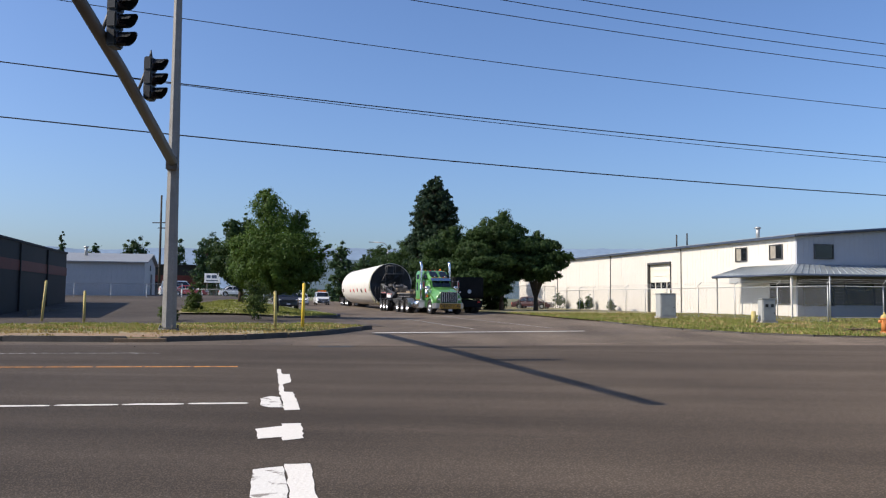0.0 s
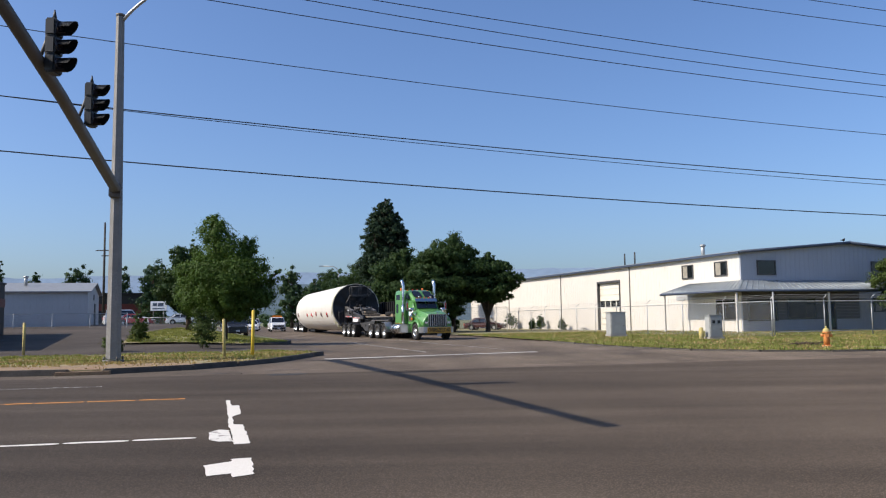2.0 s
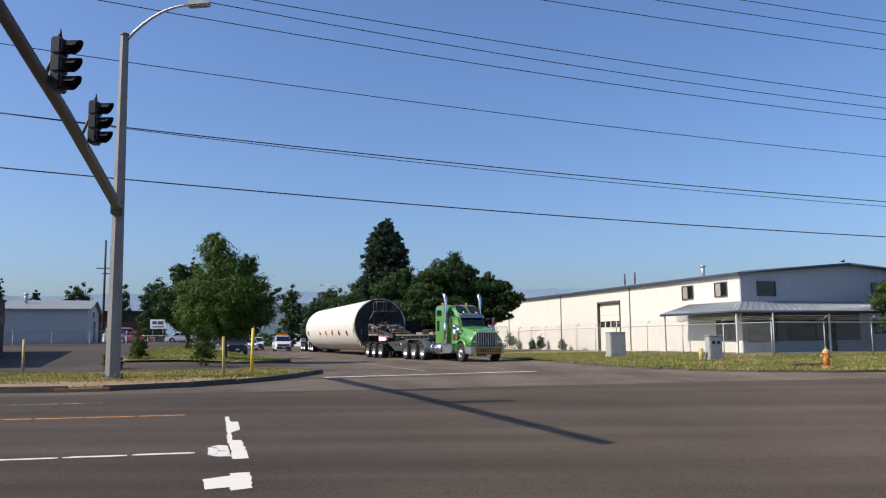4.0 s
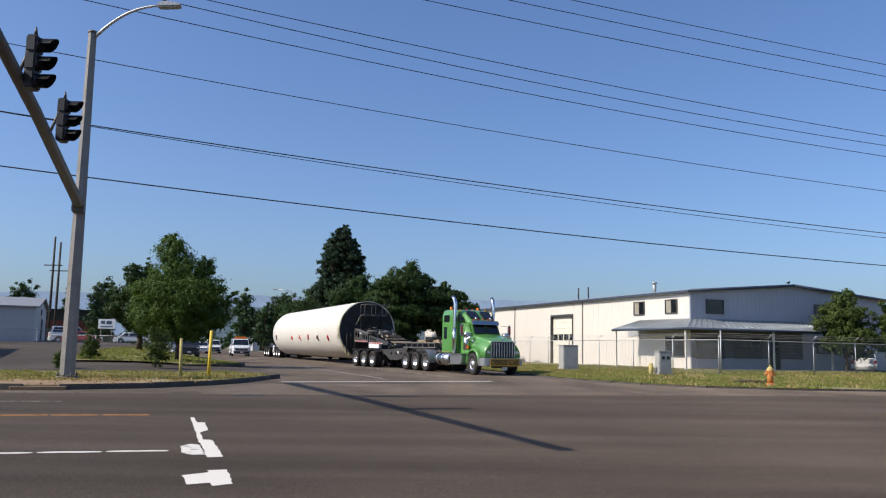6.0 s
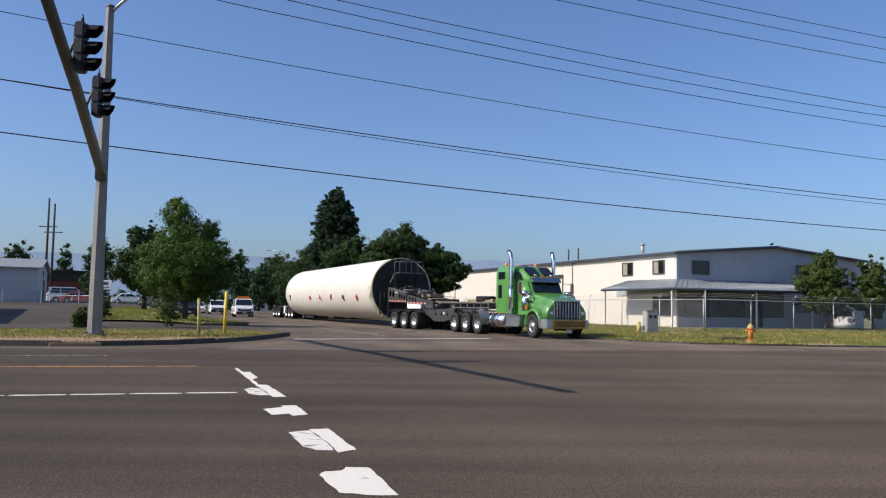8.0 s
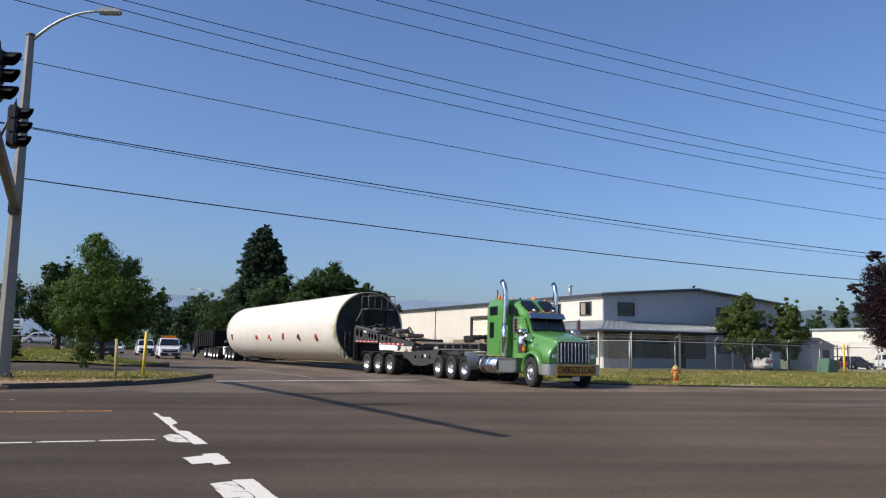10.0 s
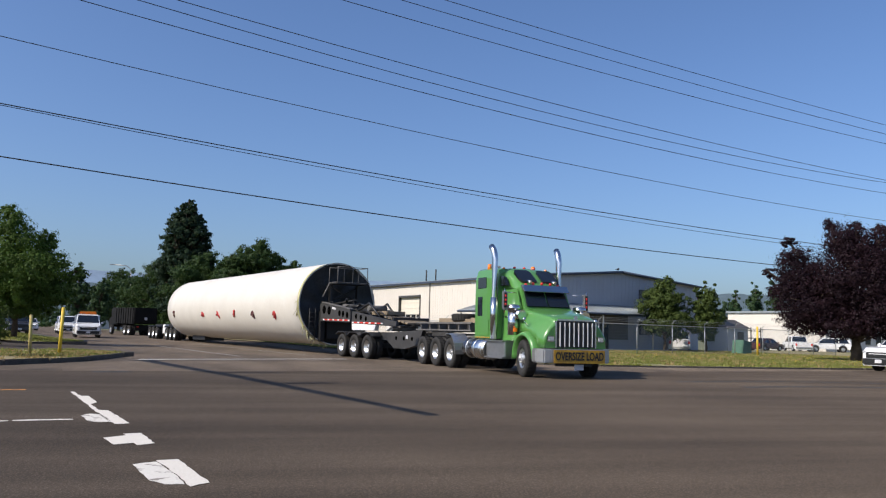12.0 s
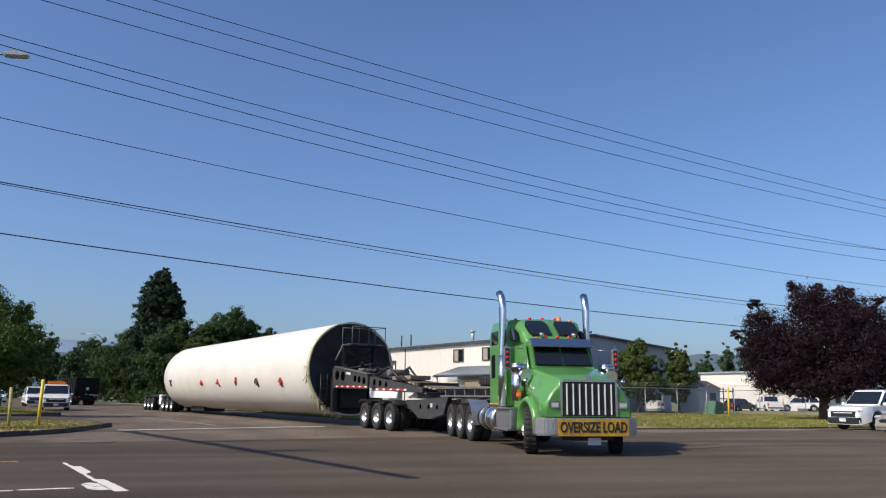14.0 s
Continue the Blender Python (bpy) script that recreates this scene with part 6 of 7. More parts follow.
# ---- three-axle jeep: origin at the truck's fifth wheel, x ahead ----
def jeep_dolly():
    t = thing("jeep_dolly", Matrix(), "black three-axle jeep dolly with a neck over the truck", "dolly")
    L = 7.57
    for s in (-1, 1):
        for k in (-1, 0, 1):
            SPINNERS.append((wheel(t, -L + 1.37 * k, s * 1.1, .51, .27, True), "jeep", .51, False))
        bm = B()
        prism(bm, [(1.9, 1.3), (1.9, 1.55), (-2.4, 1.55), (-2.4, 1.2)], s * .5, s * .62, bevel=.01)
        part("neck_beam", bm, M_BLACKSTEEL, t)
        bm = B()
        prism(bm, [(-2.1, 1.3), (-2.5, .68), (-3.6, .5), (-4.6, .5), (-5.3, .82), (-9.4, .82), (-9.4, 1.08), (-5.2, 1.14), (-2.6, 1.26)], s * .55, s * .72, bevel=.01)
        sb = part("side_beam", bm, M_BEAM, t)
        # Black discs stand for the shade inside openings; the beam is uncut.
        for x in (-3.0, -3.7, -4.4):
            bm = B()
            cyl(bm, (x, s * .71, .92), (x, s * .735, .92), .08, seg=12)
            part("lightening_hole", bm, M_HOLE, sb)
        bm = B()
        box(bm, (-3.4, s * .745, .98), (.16, .02, .14))
        part("placard", bm, M_PLATE, sb)
        bm = B()
        for k in range(6):
            box(bm, (1.6 - .7 * k, s * .78, 1.42), (.06, .3, .3), bevel=.005)
        box(bm, (-.2, s * .95, 1.56), (4.0, .06, .06))
        box(bm, (-.2, s * .95, 1.3), (4.0, .06, .05))
        part("outrigger", bm, M_GREYSTEEL, t)
        for k in (-1, 0, 1):
            bm = B()
            x = -L + 1.37 * k
            pts = [(x - .55, 1.02), (x - .35, 1.14), (x + .35, 1.14), (x + .62, .98), (x + .62, .93), (x + .33, 1.09), (x - .33, 1.09), (x - .55, .98)]
            prism(bm, pts, s * .8, s * 1.28)
            part("mudguard", bm, M_BLACKSTEEL, t)
    for k in (-1, 0, 1):
        part("axle", box(B(), (-L + 1.37 * k, 0, .55), (.18, 1.9, .18)), M_BLACKSTEEL, t)
    bm = B()
    for x in (1.6, .2, -1.2, -2.6, -4.2, -5.6, -7.6, -9.2):
        box(bm, (x, 0, 1.35 if x > -2 else .98), (.16, 1.2, .16))
    part("cross_members", bm, M_BLACKSTEEL, t)
    bm = B()
    box(bm, (-.2, 0, 1.58), (3.6, 1.1, .05))
    part("deck", bm, M_TIMBER, t, "weathered timber deck boards")
    bm = B()
    cyl(bm, (-4.98, 0, 1.2), (-4.98, 0, 1.42), .55, seg=24)
    part("turntable", bm, M_GREYSTEEL, t)
    sp = new("spare_tyre", tyre_mesh(.52, .28, .28))
    sp.parent = t
    sp.matrix_basis = pose(-.15, 0, 1.78, 90, 0, 0)
    bm = B()
    rr = random.Random(3)
    for i in range(9):
        box(bm, V(rr.uniform(-1.6, 1.5), rr.uniform(-.5, .5), 1.66), (rr.uniform(.3, .8), rr.uniform(.1, .3), rr.uniform(.08, .2)), rz=rr.uniform(-20, 20), bevel=.01)
    part("blocking", bm, M_TIMBER, t, "stacked timber blocking and chains")
    return t


JEEP = jeep_dolly()

# ---- tower section: origin at the jeep's turntable, x ahead ----
RING, TLEN, AXZ, RF, RB = -7.09, 26.9, 2.47, 2.05, 2.12


def tower_section():
    t = thing("wind_tower_section", Matrix(), "huge white steel wind tower tube lying on its transport frame", "tower section")
    bm = B()
    seg, n = 72, 14
    rings = []
    for i in range(n + 1):
        k = i / n
        r = RF + (RB - RF) * k
        rings.append([bm.verts.new((RING - TLEN * k, r * math.cos(a), AXZ + r * math.sin(a))) for a in [2 * math.pi * j / seg for j in range(seg)]])
    for a, b in zip(rings, rings[1:]):
        for j in range(seg):
            bm.faces.new((a[j], a[(j + 1) % seg], b[(j + 1) % seg], b[j])).smooth = True
    inner = [[bm.verts.new((RING - d, (RF - .05) * math.cos(a), AXZ + (RF - .05) * math.sin(a))) for a in [2 * math.pi * j / seg for j in range(seg)]] for d in (0, 3.0)]
    for j in range(seg):
        k = (j + 1) % seg
        bm.faces.new((rings[0][k], rings[0][j], inner[0][j], inner[0][k]))
        bm.faces.new((inner[0][k], inner[0][j], inner[1][j], inner[1][k])).smooth = True
    bm.faces.new(rings[-1])
    bmesh.ops.recalc_face_normals(bm, faces=bm.faces[:])
    part("shell", bm, M_TUBE, t)
    for k in range(1, 9):
        bm = B()
        x = RING - TLEN * k / 9
        r = RF + (RB - RF) * k / 9
        ring_band(bm, x - .02, x + .02, r + .003)
        part("weld_seam", bm, M_TUBE, t)
    bm = B()
    ring_band(bm, RING - .22, RING + .02, RF + .012)
    part("edge_tape", bm, M_TAPE, t, "tan tape wrapped round the open rim")
    # rough ragged tape ends and cords at the lower rim
    rr = random.Random(9)
    for i in range(26):
        bm = B()
        a = radians(rr.uniform(170, 265))
        p = V(RING - rr.uniform(-.05, .25), (RF + .02) * math.cos(a), AXZ + (RF + .02) * math.sin(a))
        pipe(bm, [p, p + V(rr.uniform(-.2, .2), -.03, rr.uniform(-.2, .05)), p + V(rr.uniform(-.25, .25), -.05, rr.uniform(-.38, .0))], .014, 5)
        part("tape_end", bm, M_TAPE, t)
    # wrinkled tarp closing the rim
    bm = B()
    nr, ns = 9, 64
    tv = {}
    for i in range(nr + 1):
        for j in range(ns):
            a = 2 * math.pi * j / ns
            r = (RF - .02) * i / nr
            x = RING - .35 + .16 * math.sin(a * 9 + i * .3) * (i / nr) * .5 + .1 * noise.noise(V(r * math.cos(a) * 1.6, r * math.sin(a) * 1.6, 2)) + .3 * (i / nr) ** 3
            tv[i, j] = bm.verts.new((x, r * math.cos(a), AXZ + r * math.sin(a))) if i or not j else tv[0, 0]
    for i in range(nr):
        for j in range(ns):
            q = [tv[i, j], tv[i, (j + 1) % ns], tv[i + 1, (j + 1) % ns], tv[i + 1, j]]
            q = [v for k, v in enumerate(q) if v not in q[:k]]
            bm.faces.new(q).smooth = True
    part("end_tarp", bm, M_TARP, t, "dark wrinkled tarpaulin stretched over the open end")
    # tied straps along the side
    rr = random.Random(4)
    for i, (x, a, red) in enumerate(((-10.5, 193, 1), (-14.0, 191, 0), (-17.3, 190, 1), (-20.8, 191, 1), (-24.2, 192, 1), (-31.9, 188, 0))):
        r = RF + (RB - RF) * (-x + RING) / TLEN
        bm = B()
        for k in range(5):
            a0 = radians(a) + rr.uniform(-.05, .05)
            x0 = x + rr.uniform(-.15, .15)
            a1 = a0 + rr.uniform(.04, .16)
            p = [V(x0, (r + .03) * math.cos(a0), AXZ + (r + .03) * math.sin(a0)), V(x0 + rr.uniform(-.22, .22), (r + .05) * math.cos(a1), AXZ + (r + .05) * math.sin(a1))]
            pipe(bm, p, .04, 6)
        part("strap_knot", bm, M_REDFLAG if red else M_DARKFLAG, t, "red strap knotted through a lug" if red else "dark strap knotted through a lug")
    return t


def ring_band(bm, x0, x1, r, seg=72):
    a_ = [bm.verts.new((x0, r * math.cos(2 * math.pi * j / seg), AXZ + r * math.sin(2 * math.pi * j / seg))) for j in range(seg)]
    b_ = [bm.verts.new((x1, r * math.cos(2 * math.pi * j / seg), AXZ + r * math.sin(2 * math.pi * j / seg))) for j in range(seg)]
    for j in range(seg):
        bm.faces.new((a_[j], a_[(j + 1) % seg], b_[(j + 1) % seg], b_[j])).smooth = True
    bmesh.ops.recalc_face_normals(bm, faces=bm.faces[:])


TOWER = tower_section()


def lift_adapter():
    t = thing("lift_adapter", Matrix(), "black steel lifting adapter joining the jeep to the tower", "adapter frame")
    for s in (-1, 1):
        bm = B()
        prism(bm, [(-6.9, 1.6), (-3.6, 1.55), (-3.4, 1.55), (-3.4, 2.12), (-6.6, 2.5), (-6.9, 2.45)], s * .85, s * 1.0, bevel=.015)
        b1 = part("rear_beam", bm, M_BEAM, t)
        bm = B()
        prism(bm, [(-3.35, 1.48), (.9, 1.4), (.9, 1.58), (-3.35, 2.05)], s * .8, s * .95, bevel=.015)
        b2 = part("front_beam", bm, M_BEAM, t)
        # Openings drawn as black discs, their inner shade put into the colour.
        for i, (x, z, r) in enumerate(((-6.4, 2.15, .17), (-5.8, 2.1, .17), (-4.6, 1.97, .12), (-4.2, 1.93, .12), (-3.75, 1.88, .12), (-2.9, 1.82, .1), (-2.4, 1.77, .1), (-1.9, 1.72, .09))):
            bm = B()
            cyl(bm, (x, s * (1.0 if x < -3.5 else .95), z), (x, s * (1.006 if x < -3.5 else .956), z), r * 1.2, seg=16)
            part("lightening_hole", bm, M_HOLE, b1 if x < -3.5 else b2)
        for k in range(16):
            bm = B()
            x = -6.4 + .19 * k if k < 15 else -3.55
            box(bm, (x, s * 1.008, 1.68 - (x + 6.9) * .012), (.18, .012, .06))
            part("reflector", bm, M_REDLENS if k % 3 else M_BILL_WHITE, b1)
        for k in range(16):
            bm = B()
            x = -3.2 + .19 * k
            box(bm, (x, s * .958, 1.55 - (x + 3.35) * .012), (.18, .012, .06))
            part("reflector", bm, M_REDLENS if k % 3 else M_BILL_WHITE, b2)
        bm = B()
        prism(bm, [(-3.25, 1.2), (-1.0, 1.2), (-.9, 1.44), (-3.3, 1.5)], s * .78, s * .97, bevel=.02)
        part("pad", bm, M_BILL_WHITE, t, "dusty white pad under the front beam")
        bm = B()
        pipe(bm, [(-3.6, s * .5, 2.1), (-2.6, s * .45, 2.42), (-1.6, s * .4, 1.8)], .05, 6)
        part("brace", bm, M_BLACKSTEEL, t)
    bm = B()
    box(bm, (-7.0, 0, 1.6), (.35, 1.3, 1.7), bevel=.04)
    for s in (-1, 1):
        prism(bm, [(-7.1, .6), (-6.8, .6), (-6.8, 2.1), (-7.1, 2.1)], s * .75, s * 1.0, bevel=.03)
    part("mast", bm, M_BLACKSTEEL, t)
    bm = B()
    for x in (-6.2, -5.0, -3.8, -2.4, -1.0, .4):
        box(bm, (x, 0, 1.9 if x < -3 else 1.65), (.2, 1.7, .25), bevel=.01)
    part("cross_members", bm, M_BLACKSTEEL, t)
    bm = B()
    box(bm, (-1.8, .1, 1.98), (1.5, .9, .16), bevel=.02)
    part("tool_box", bm, M_TIMBER, t, "tan timber load on the frame")
    bm = B()
    for k in range(7):
        box(bm, (-.6 + .3 * k, 0, 1.78 - .04 * k), (.22, 1.3, .06), ry=7)
    part("deck_boards", bm, M_TIMBER, t, "weathered timber planks")
    bm = B()
    for k in range(3):
        pipe(bm, [(-6.8 + 1.5 * k, -.3, 2.45 - .15 * k), (-5.6 + 1.5 * k, .3, 2.65 - .25 * k)], .05, 6)
        pipe(bm, [(-6.8 + 1.5 * k, .3, 2.45 - .15 * k), (-5.6 + 1.5 * k, -.2, 2.7 - .25 * k)], .05, 6)
    part("lattice", bm, M_BLACKSTEEL, t)
    for k, (xa, ya, za, xb, yb, zb) in enumerate(((-6.5, -.7, 2.5, -5.2, -.8, 2.32), (-5.9, .2, 2.5, -4.3, -.2, 2.3), (-5.0, -.5, 2.3, -3.5, -.6, 2.15), (-3.3, .6, 2.1, -2.0, .3, 1.95), (-3.0, -.7, 2.05, -.8, -.75, 1.75), (-2.2, -.4, 2.0, .2, -.5, 1.7))):
        pa, pb = V(xa, ya, za), V(xb, yb, zb)
        part("hose", pipe(B(), [pa, pa.lerp(pb, .3) + V(0, 0, .12), pa.lerp(pb, .65) - V(0, .05, .06), pb], .025, 6), M_BLACKSTEEL, t)
    for x in (-5.4, -2.7):
        part("winch", cyl(B(), (x, -.45, 2.2 + .1 * (x < -4)), (x, .45, 2.2 + .1 * (x < -4)), .13, seg=14), M_GREYSTEEL, t)
    for s in (-1, 1):
        part("top_flange", prism(B(), [(-6.65, 2.5), (-3.4, 2.12), (-3.4, 2.16), (-6.65, 2.54)], s * .8, s * 1.05), M_GREYSTEEL, t)
        part("name_bar", box(B(), V(-5.25, s * 1.004, 2.2), (.42, .01, .1), ry=6), M_PLATE, t)
    # railed platform high on the rim
    cage = B()
    x0, y0, y1, z0, z1 = -6.95, -.55, 1.05, 3.5, 4.25
    for y in (y0, (y0 + y1) / 2, y1):
        pipe(cage, [(x0, y, z0 - .1), (x0, y, z1)], .02, 6)
        pipe(cage, [(x0 + 1.0, y, z0 - .1), (x0 + 1.0, y, z1)], .02, 6)
        pipe(cage, [(x0, y, z0), (x0 + 1.0, y, z0)], .02, 6)
    for z in (z0, z1):
        for xx in (x0, x0 + 1.0):
            pipe(cage, [(xx, y0, z), (xx, y1, z)], .02, 6)
    pipe(cage, [(x0, y1, z1), (x0 + 1.0, y1, z1)], .02, 6)
    pipe(cage, [(x0 + .1, -.9, 2.8), (x0 + .1, y0, z0)], .04, 6)
    part("railing", cage, M_GREYSTEEL, t, "dusty grey tubular railing")
    bm = B()
    box(bm, (x0 + .5, .25, 3.44), (1.1, 1.7, .05))
    for yy in (-.5, .95):
        box(bm, (x0 + .1, yy, 2.9), (.2, .14, 1.1), bevel=.02)
    pipe(bm, [(x0 + .1, -.5, 2.6), (x0 + .1, .95, 3.3)], .04, 6)
    pipe(bm, [(x0 + .1, .95, 2.6), (x0 + .1, -.5, 3.3)], .04, 6)
    part("platform", bm, M_BLACKSTEEL, t)
    bm = B()
    for k in range(6):
        pipe(bm, [(x0 - .05, -1.5, .9 + .22 * k), (x0 - .05, -1.2, .9 + .22 * k)], .02, 5)
    for y in (-1.5, -1.2):
        pipe(bm, [(x0 - .05, y, .7), (x0 - .05, y, 2.2)], .025, 5)
    part("ladder", bm, M_BLACKSTEEL, t)
    return t


ADAPTER = lift_adapter()


def rear_dolly():
    t = thing("rear_dolly", Matrix(), "black six-axle rear dolly carrying the tower's back end", "dolly")
    xe = RING - TLEN
    for s in (-1, 1):
        for c in (xe - 2.6, xe - 9.0):
            for k in (-1, 0, 1):
                SPINNERS.append((wheel(t, c + 1.37 * k, s * 1.1, .5, .27, True), "tube", .5, False))
                bm = B()
                x = c + 1.37 * k
                prism(bm, [(x - .55, 1.0), (x - .35, 1.12), (x + .35, 1.12), (x + .55, 1.0), (x + .33, 1.07), (x - .33, 1.07)], s * .8, s * 1.28)
                part("mudguard", bm, M_BLACKSTEEL, t)
        bm = B()
        prism(bm, [(xe + .6, .7), (xe + .6, 1.2), (xe - 4.6, 1.3), (xe - 10.6, 1.2), (xe - 10.6, .85), (xe - 5.0, .6)], s * .5, s * .68, bevel=.01)
        part("side_beam", bm, M_BLACKSTEEL, t)
        bm = B()
        prism(bm, [(xe + .2, 2.2), (xe + .2, 1.7), (xe - 3.8, 1.35), (xe - 3.8, 1.65)], s * .8, s * .95, bevel=.01)
        bb = part("gooseneck_beam", bm, M_BLACKSTEEL, t)
        for k in range(14):
            bm = B()
            x = xe - .2 - .24 * k
            box(bm, (x, s * .957, 1.72 - (xe - x) * .09), (.22, .012, .09))
            part("reflector", bm, M_REDLENS if k % 3 else M_BILL_WHITE, bb)
        bm = B()
        box(bm, (xe - 5.8, s * .85, .85), (.9, .3, .75), bevel=.03)
        part("side_box", bm, M_BILL_WHITE, t, "pale steel side box")
    for c in (xe - 2.6, xe - 9.0):
        for k in (-1, 0, 1):
            part("axle", box(B(), (c + 1.37 * k, 0, .52), (.18, 1.9, .18)), M_BLACKSTEEL, t)
    bm = B()
    box(bm, (xe + 4.0, 0, .35), (3.4, 1.4, .36), bevel=.04)
    box(bm, (xe + .2, 0, .8), (5.0, .5, .4), bevel=.03)
    part("saddle", bm, M_BLACKSTEEL, t)
    bm = B()
    box(bm, (xe - 4.0, 0, 1.5), (1.4, .9, .5), bevel=.05)
    pipe(bm, [(xe - 2, -.4, 1.7), (xe - 3, 0, 2.2), (xe - 4, .4, 1.6)], .06, 6)
    part("engine_box", bm, M_GREYSTEEL, t)
    return t


REAR = rear_dolly()


# ---- cars: x ahead, origin on the ground under the middle ----
def car(name, label, kind_, paint, m, L=4.7, W=1.85, H=1.5, group="", bar=False, category="car"):
    t = thing(name, m, label, category, group)
    h = L / 2
    wb = L * .3
    r = .33 if kind_ == 'sedan' else .39
    z0 = r * .62
    if kind_ == 'pickup':
        belt = H * .58
        body = [(h, z0 + .12), (h + .01, belt * .62), (h - .02, belt * .8), (h - .1, belt * .92), (h - .26, belt * .985), (h - .7, belt * 1.03), (h - 1.25, belt * 1.055), (-h + .02, belt * 1.02), (-h, z0 + .15)]
        cabp = [(h - 1.2, belt * 1.0), (h - 1.85, H - .06), (h - 2.1, H), (-h + 2.1, H), (-h + 1.85, H - .06), (-h + 1.68, belt * 1.0)]
        glass = [(h - 1.3, belt * 1.06), (h - 1.86, H - .14), (-h + 2.1, H - .12), (-h + 1.85, belt * 1.06)]
    elif kind_ == 'suv':
        belt = H * .58
        body = [(h, z0 + .12), (h - .02, belt * .82), (h - .15, belt * .93), (h - 1.1, belt * 1.03), (-h + .05, belt * 1.05), (-h, z0 + .15)]
        cabp = [(h - 1.05, belt), (h - 1.75, H - .06), (h - 2.0, H), (-h + .5, H), (-h + .3, H - .06), (-h + .06, belt)]
        glass = [(h - 1.2, belt * 1.06), (h - 1.78, H - .14), (-h + .55, H - .14), (-h + .3, belt * 1.08)]
    else:
        belt = H * .6
        body = [(h, z0 + .1), (h - .04, belt * .72), (h - .25, belt * .88), (h - 1.15, belt * 1.0), (-h + .8, belt * 1.02), (-h + .05, belt * .95), (-h, z0 + .15)]
        cabp = [(h - 1.1, belt * .98), (h - 1.9, H - .05), (h - 2.2, H), (-h + 1.5, H), (-h + 1.2, H - .05), (-h + .6, belt)]
        glass = [(h - 1.25, belt * 1.05), (h - 1.92, H - .11), (-h + 1.45, H - .11), (-h + .85, belt * 1.05)]
    # lower body with wheel arches cut into its outline
    low = []
    for cx_ in (-wb, wb):
        low += [(cx_ + (r + .07) * math.cos(radians(180 - 180 * i / 8)), max(z0, r + (r + .07) * math.sin(radians(180 - 180 * i / 8)))) for i in range(9)]
    out = [(-h + .03, z0)] + low + [(h - .03, z0)] + body
    bm = B()
    prism(bm, out, -W / 2, W / 2)
    bmesh.ops.bevel(bm, geom=[e for e in bm.edges if abs(e.verts[0].co.y - e.verts[1].co.y) < .01 and min(e.verts[0].co.z, e.verts[1].co.z) > belt * .6], offset=.05, segments=2, affect='EDGES', clamp_overlap=True)
    for co, no in (((h - .7, 0, 0), (1, 0, 0)), ((h - .45, 0, 0), (1, 0, 0)), ((h - .28, 0, 0), (1, 0, 0)), ((h - .14, 0, 0), (1, 0, 0)), ((-h + .2, 0, 0), (1, 0, 0)), ((0, 0, belt * .72), (0, 0, 1))):
        bmesh.ops.bisect_plane(bm, geom=bm.verts[:] + bm.edges[:] + bm.faces[:], plane_co=co, plane_no=no)
    for v_ in bm.verts:
        k = 1.0
        if v_.co.x > h - .7:
            k = 1 - .17 * ((v_.co.x - h + .7) / .7) ** 2
        elif v_.co.x < -h + .15:
            k = .94
        if v_.co.z > belt * .8:
            k *= .965
        v_.co.y *= k
    part("body", bm, paint, t)
    bm = B()
    lo = [V(x, s * (W / 2 - .04 - (.16 * (z - belt * .95) / (H - belt))), z) for s in (-1, 1) for x, z in cabp]
    n = len(cabp)
    loft(bm, [lo[:n], lo[n:]], smooth=False)
    bmesh.ops.bevel(bm, geom=bm.edges[:], offset=.04, segments=2, affect='EDGES', clamp_overlap=True)
    cabin = part("cabin", bm, paint, t)
    for s in (-1, 1):
        bm = B()
        q = [V(x, s * (W / 2 - .03 - (.16 * (z - belt * .95) / (H - belt))), z) for x, z in glass]
        f = [bm.verts.new(p) for p in q]
        g = [bm.verts.new(p - V(0, s * .03, 0)) for p in q]
        fs = [bm.faces.new(f), bm.faces.new(g)] + [bm.faces.new((f[i], g[i], g[(i + 1) % len(q)], f[(i + 1) % len(q)])) for i in range(len(q))]
        bmesh.ops.recalc_face_normals(bm, faces=fs)
        part("side_glass", bm, M_GLASS, cabin)
        bm = B()
        box(bm, (glass[1][0] * .35 + glass[2][0] * .65, s * (W / 2 - .06), (belt + H) / 2 + .02), (.09, .06, H - belt - .16))
        part("door_pillar", bm, paint, cabin)
    (xa, za), (xb, zb) = cabp[0], cabp[1]
    for (xa, za), (xb, zb), sg, nm in ((cabp[0], cabp[1], 1, "windscreen"), (cabp[-1], cabp[-2], -1, "rear_window")):
        bm = B()
        q = []
        for k, ww in ((.14, W / 2 - .16), (.95, W / 2 - .26)):
            x, z = xa + (xb - xa) * k, za + (zb - za) * k
            q += [V(x + sg * .015, -ww, z + .01), V(x + sg * .015, ww, z + .01)]
        q = [q[0], q[1], q[3], q[2]]
        f = [bm.verts.new(p) for p in q]
        g = [bm.verts.new(p - V(sg * .04, 0, .02)) for p in q]
        fs = [bm.faces.new(f), bm.faces.new(g)] + [bm.faces.new((f[i], g[i], g[(i + 1) % 4], f[(i + 1) % 4])) for i in range(4)]
        bmesh.ops.recalc_face_normals(bm, faces=fs)
        part(nm, bm, M_GLASS, cabin)
    for cx_ in (-wb, wb):
        for s in (-1, 1):
            w_ = wheel(t, cx_, s * (W / 2 - .13), r, .23)
    zf = belt * .78
    bm = B()
    box(bm, (h - .02, 0, zf - .13), (.1, W * .68, .3 if kind_ != 'sedan' else .12), bevel=.04)
    g_ = part("grille", bm, M_BLACKP, t)
    bm = B()
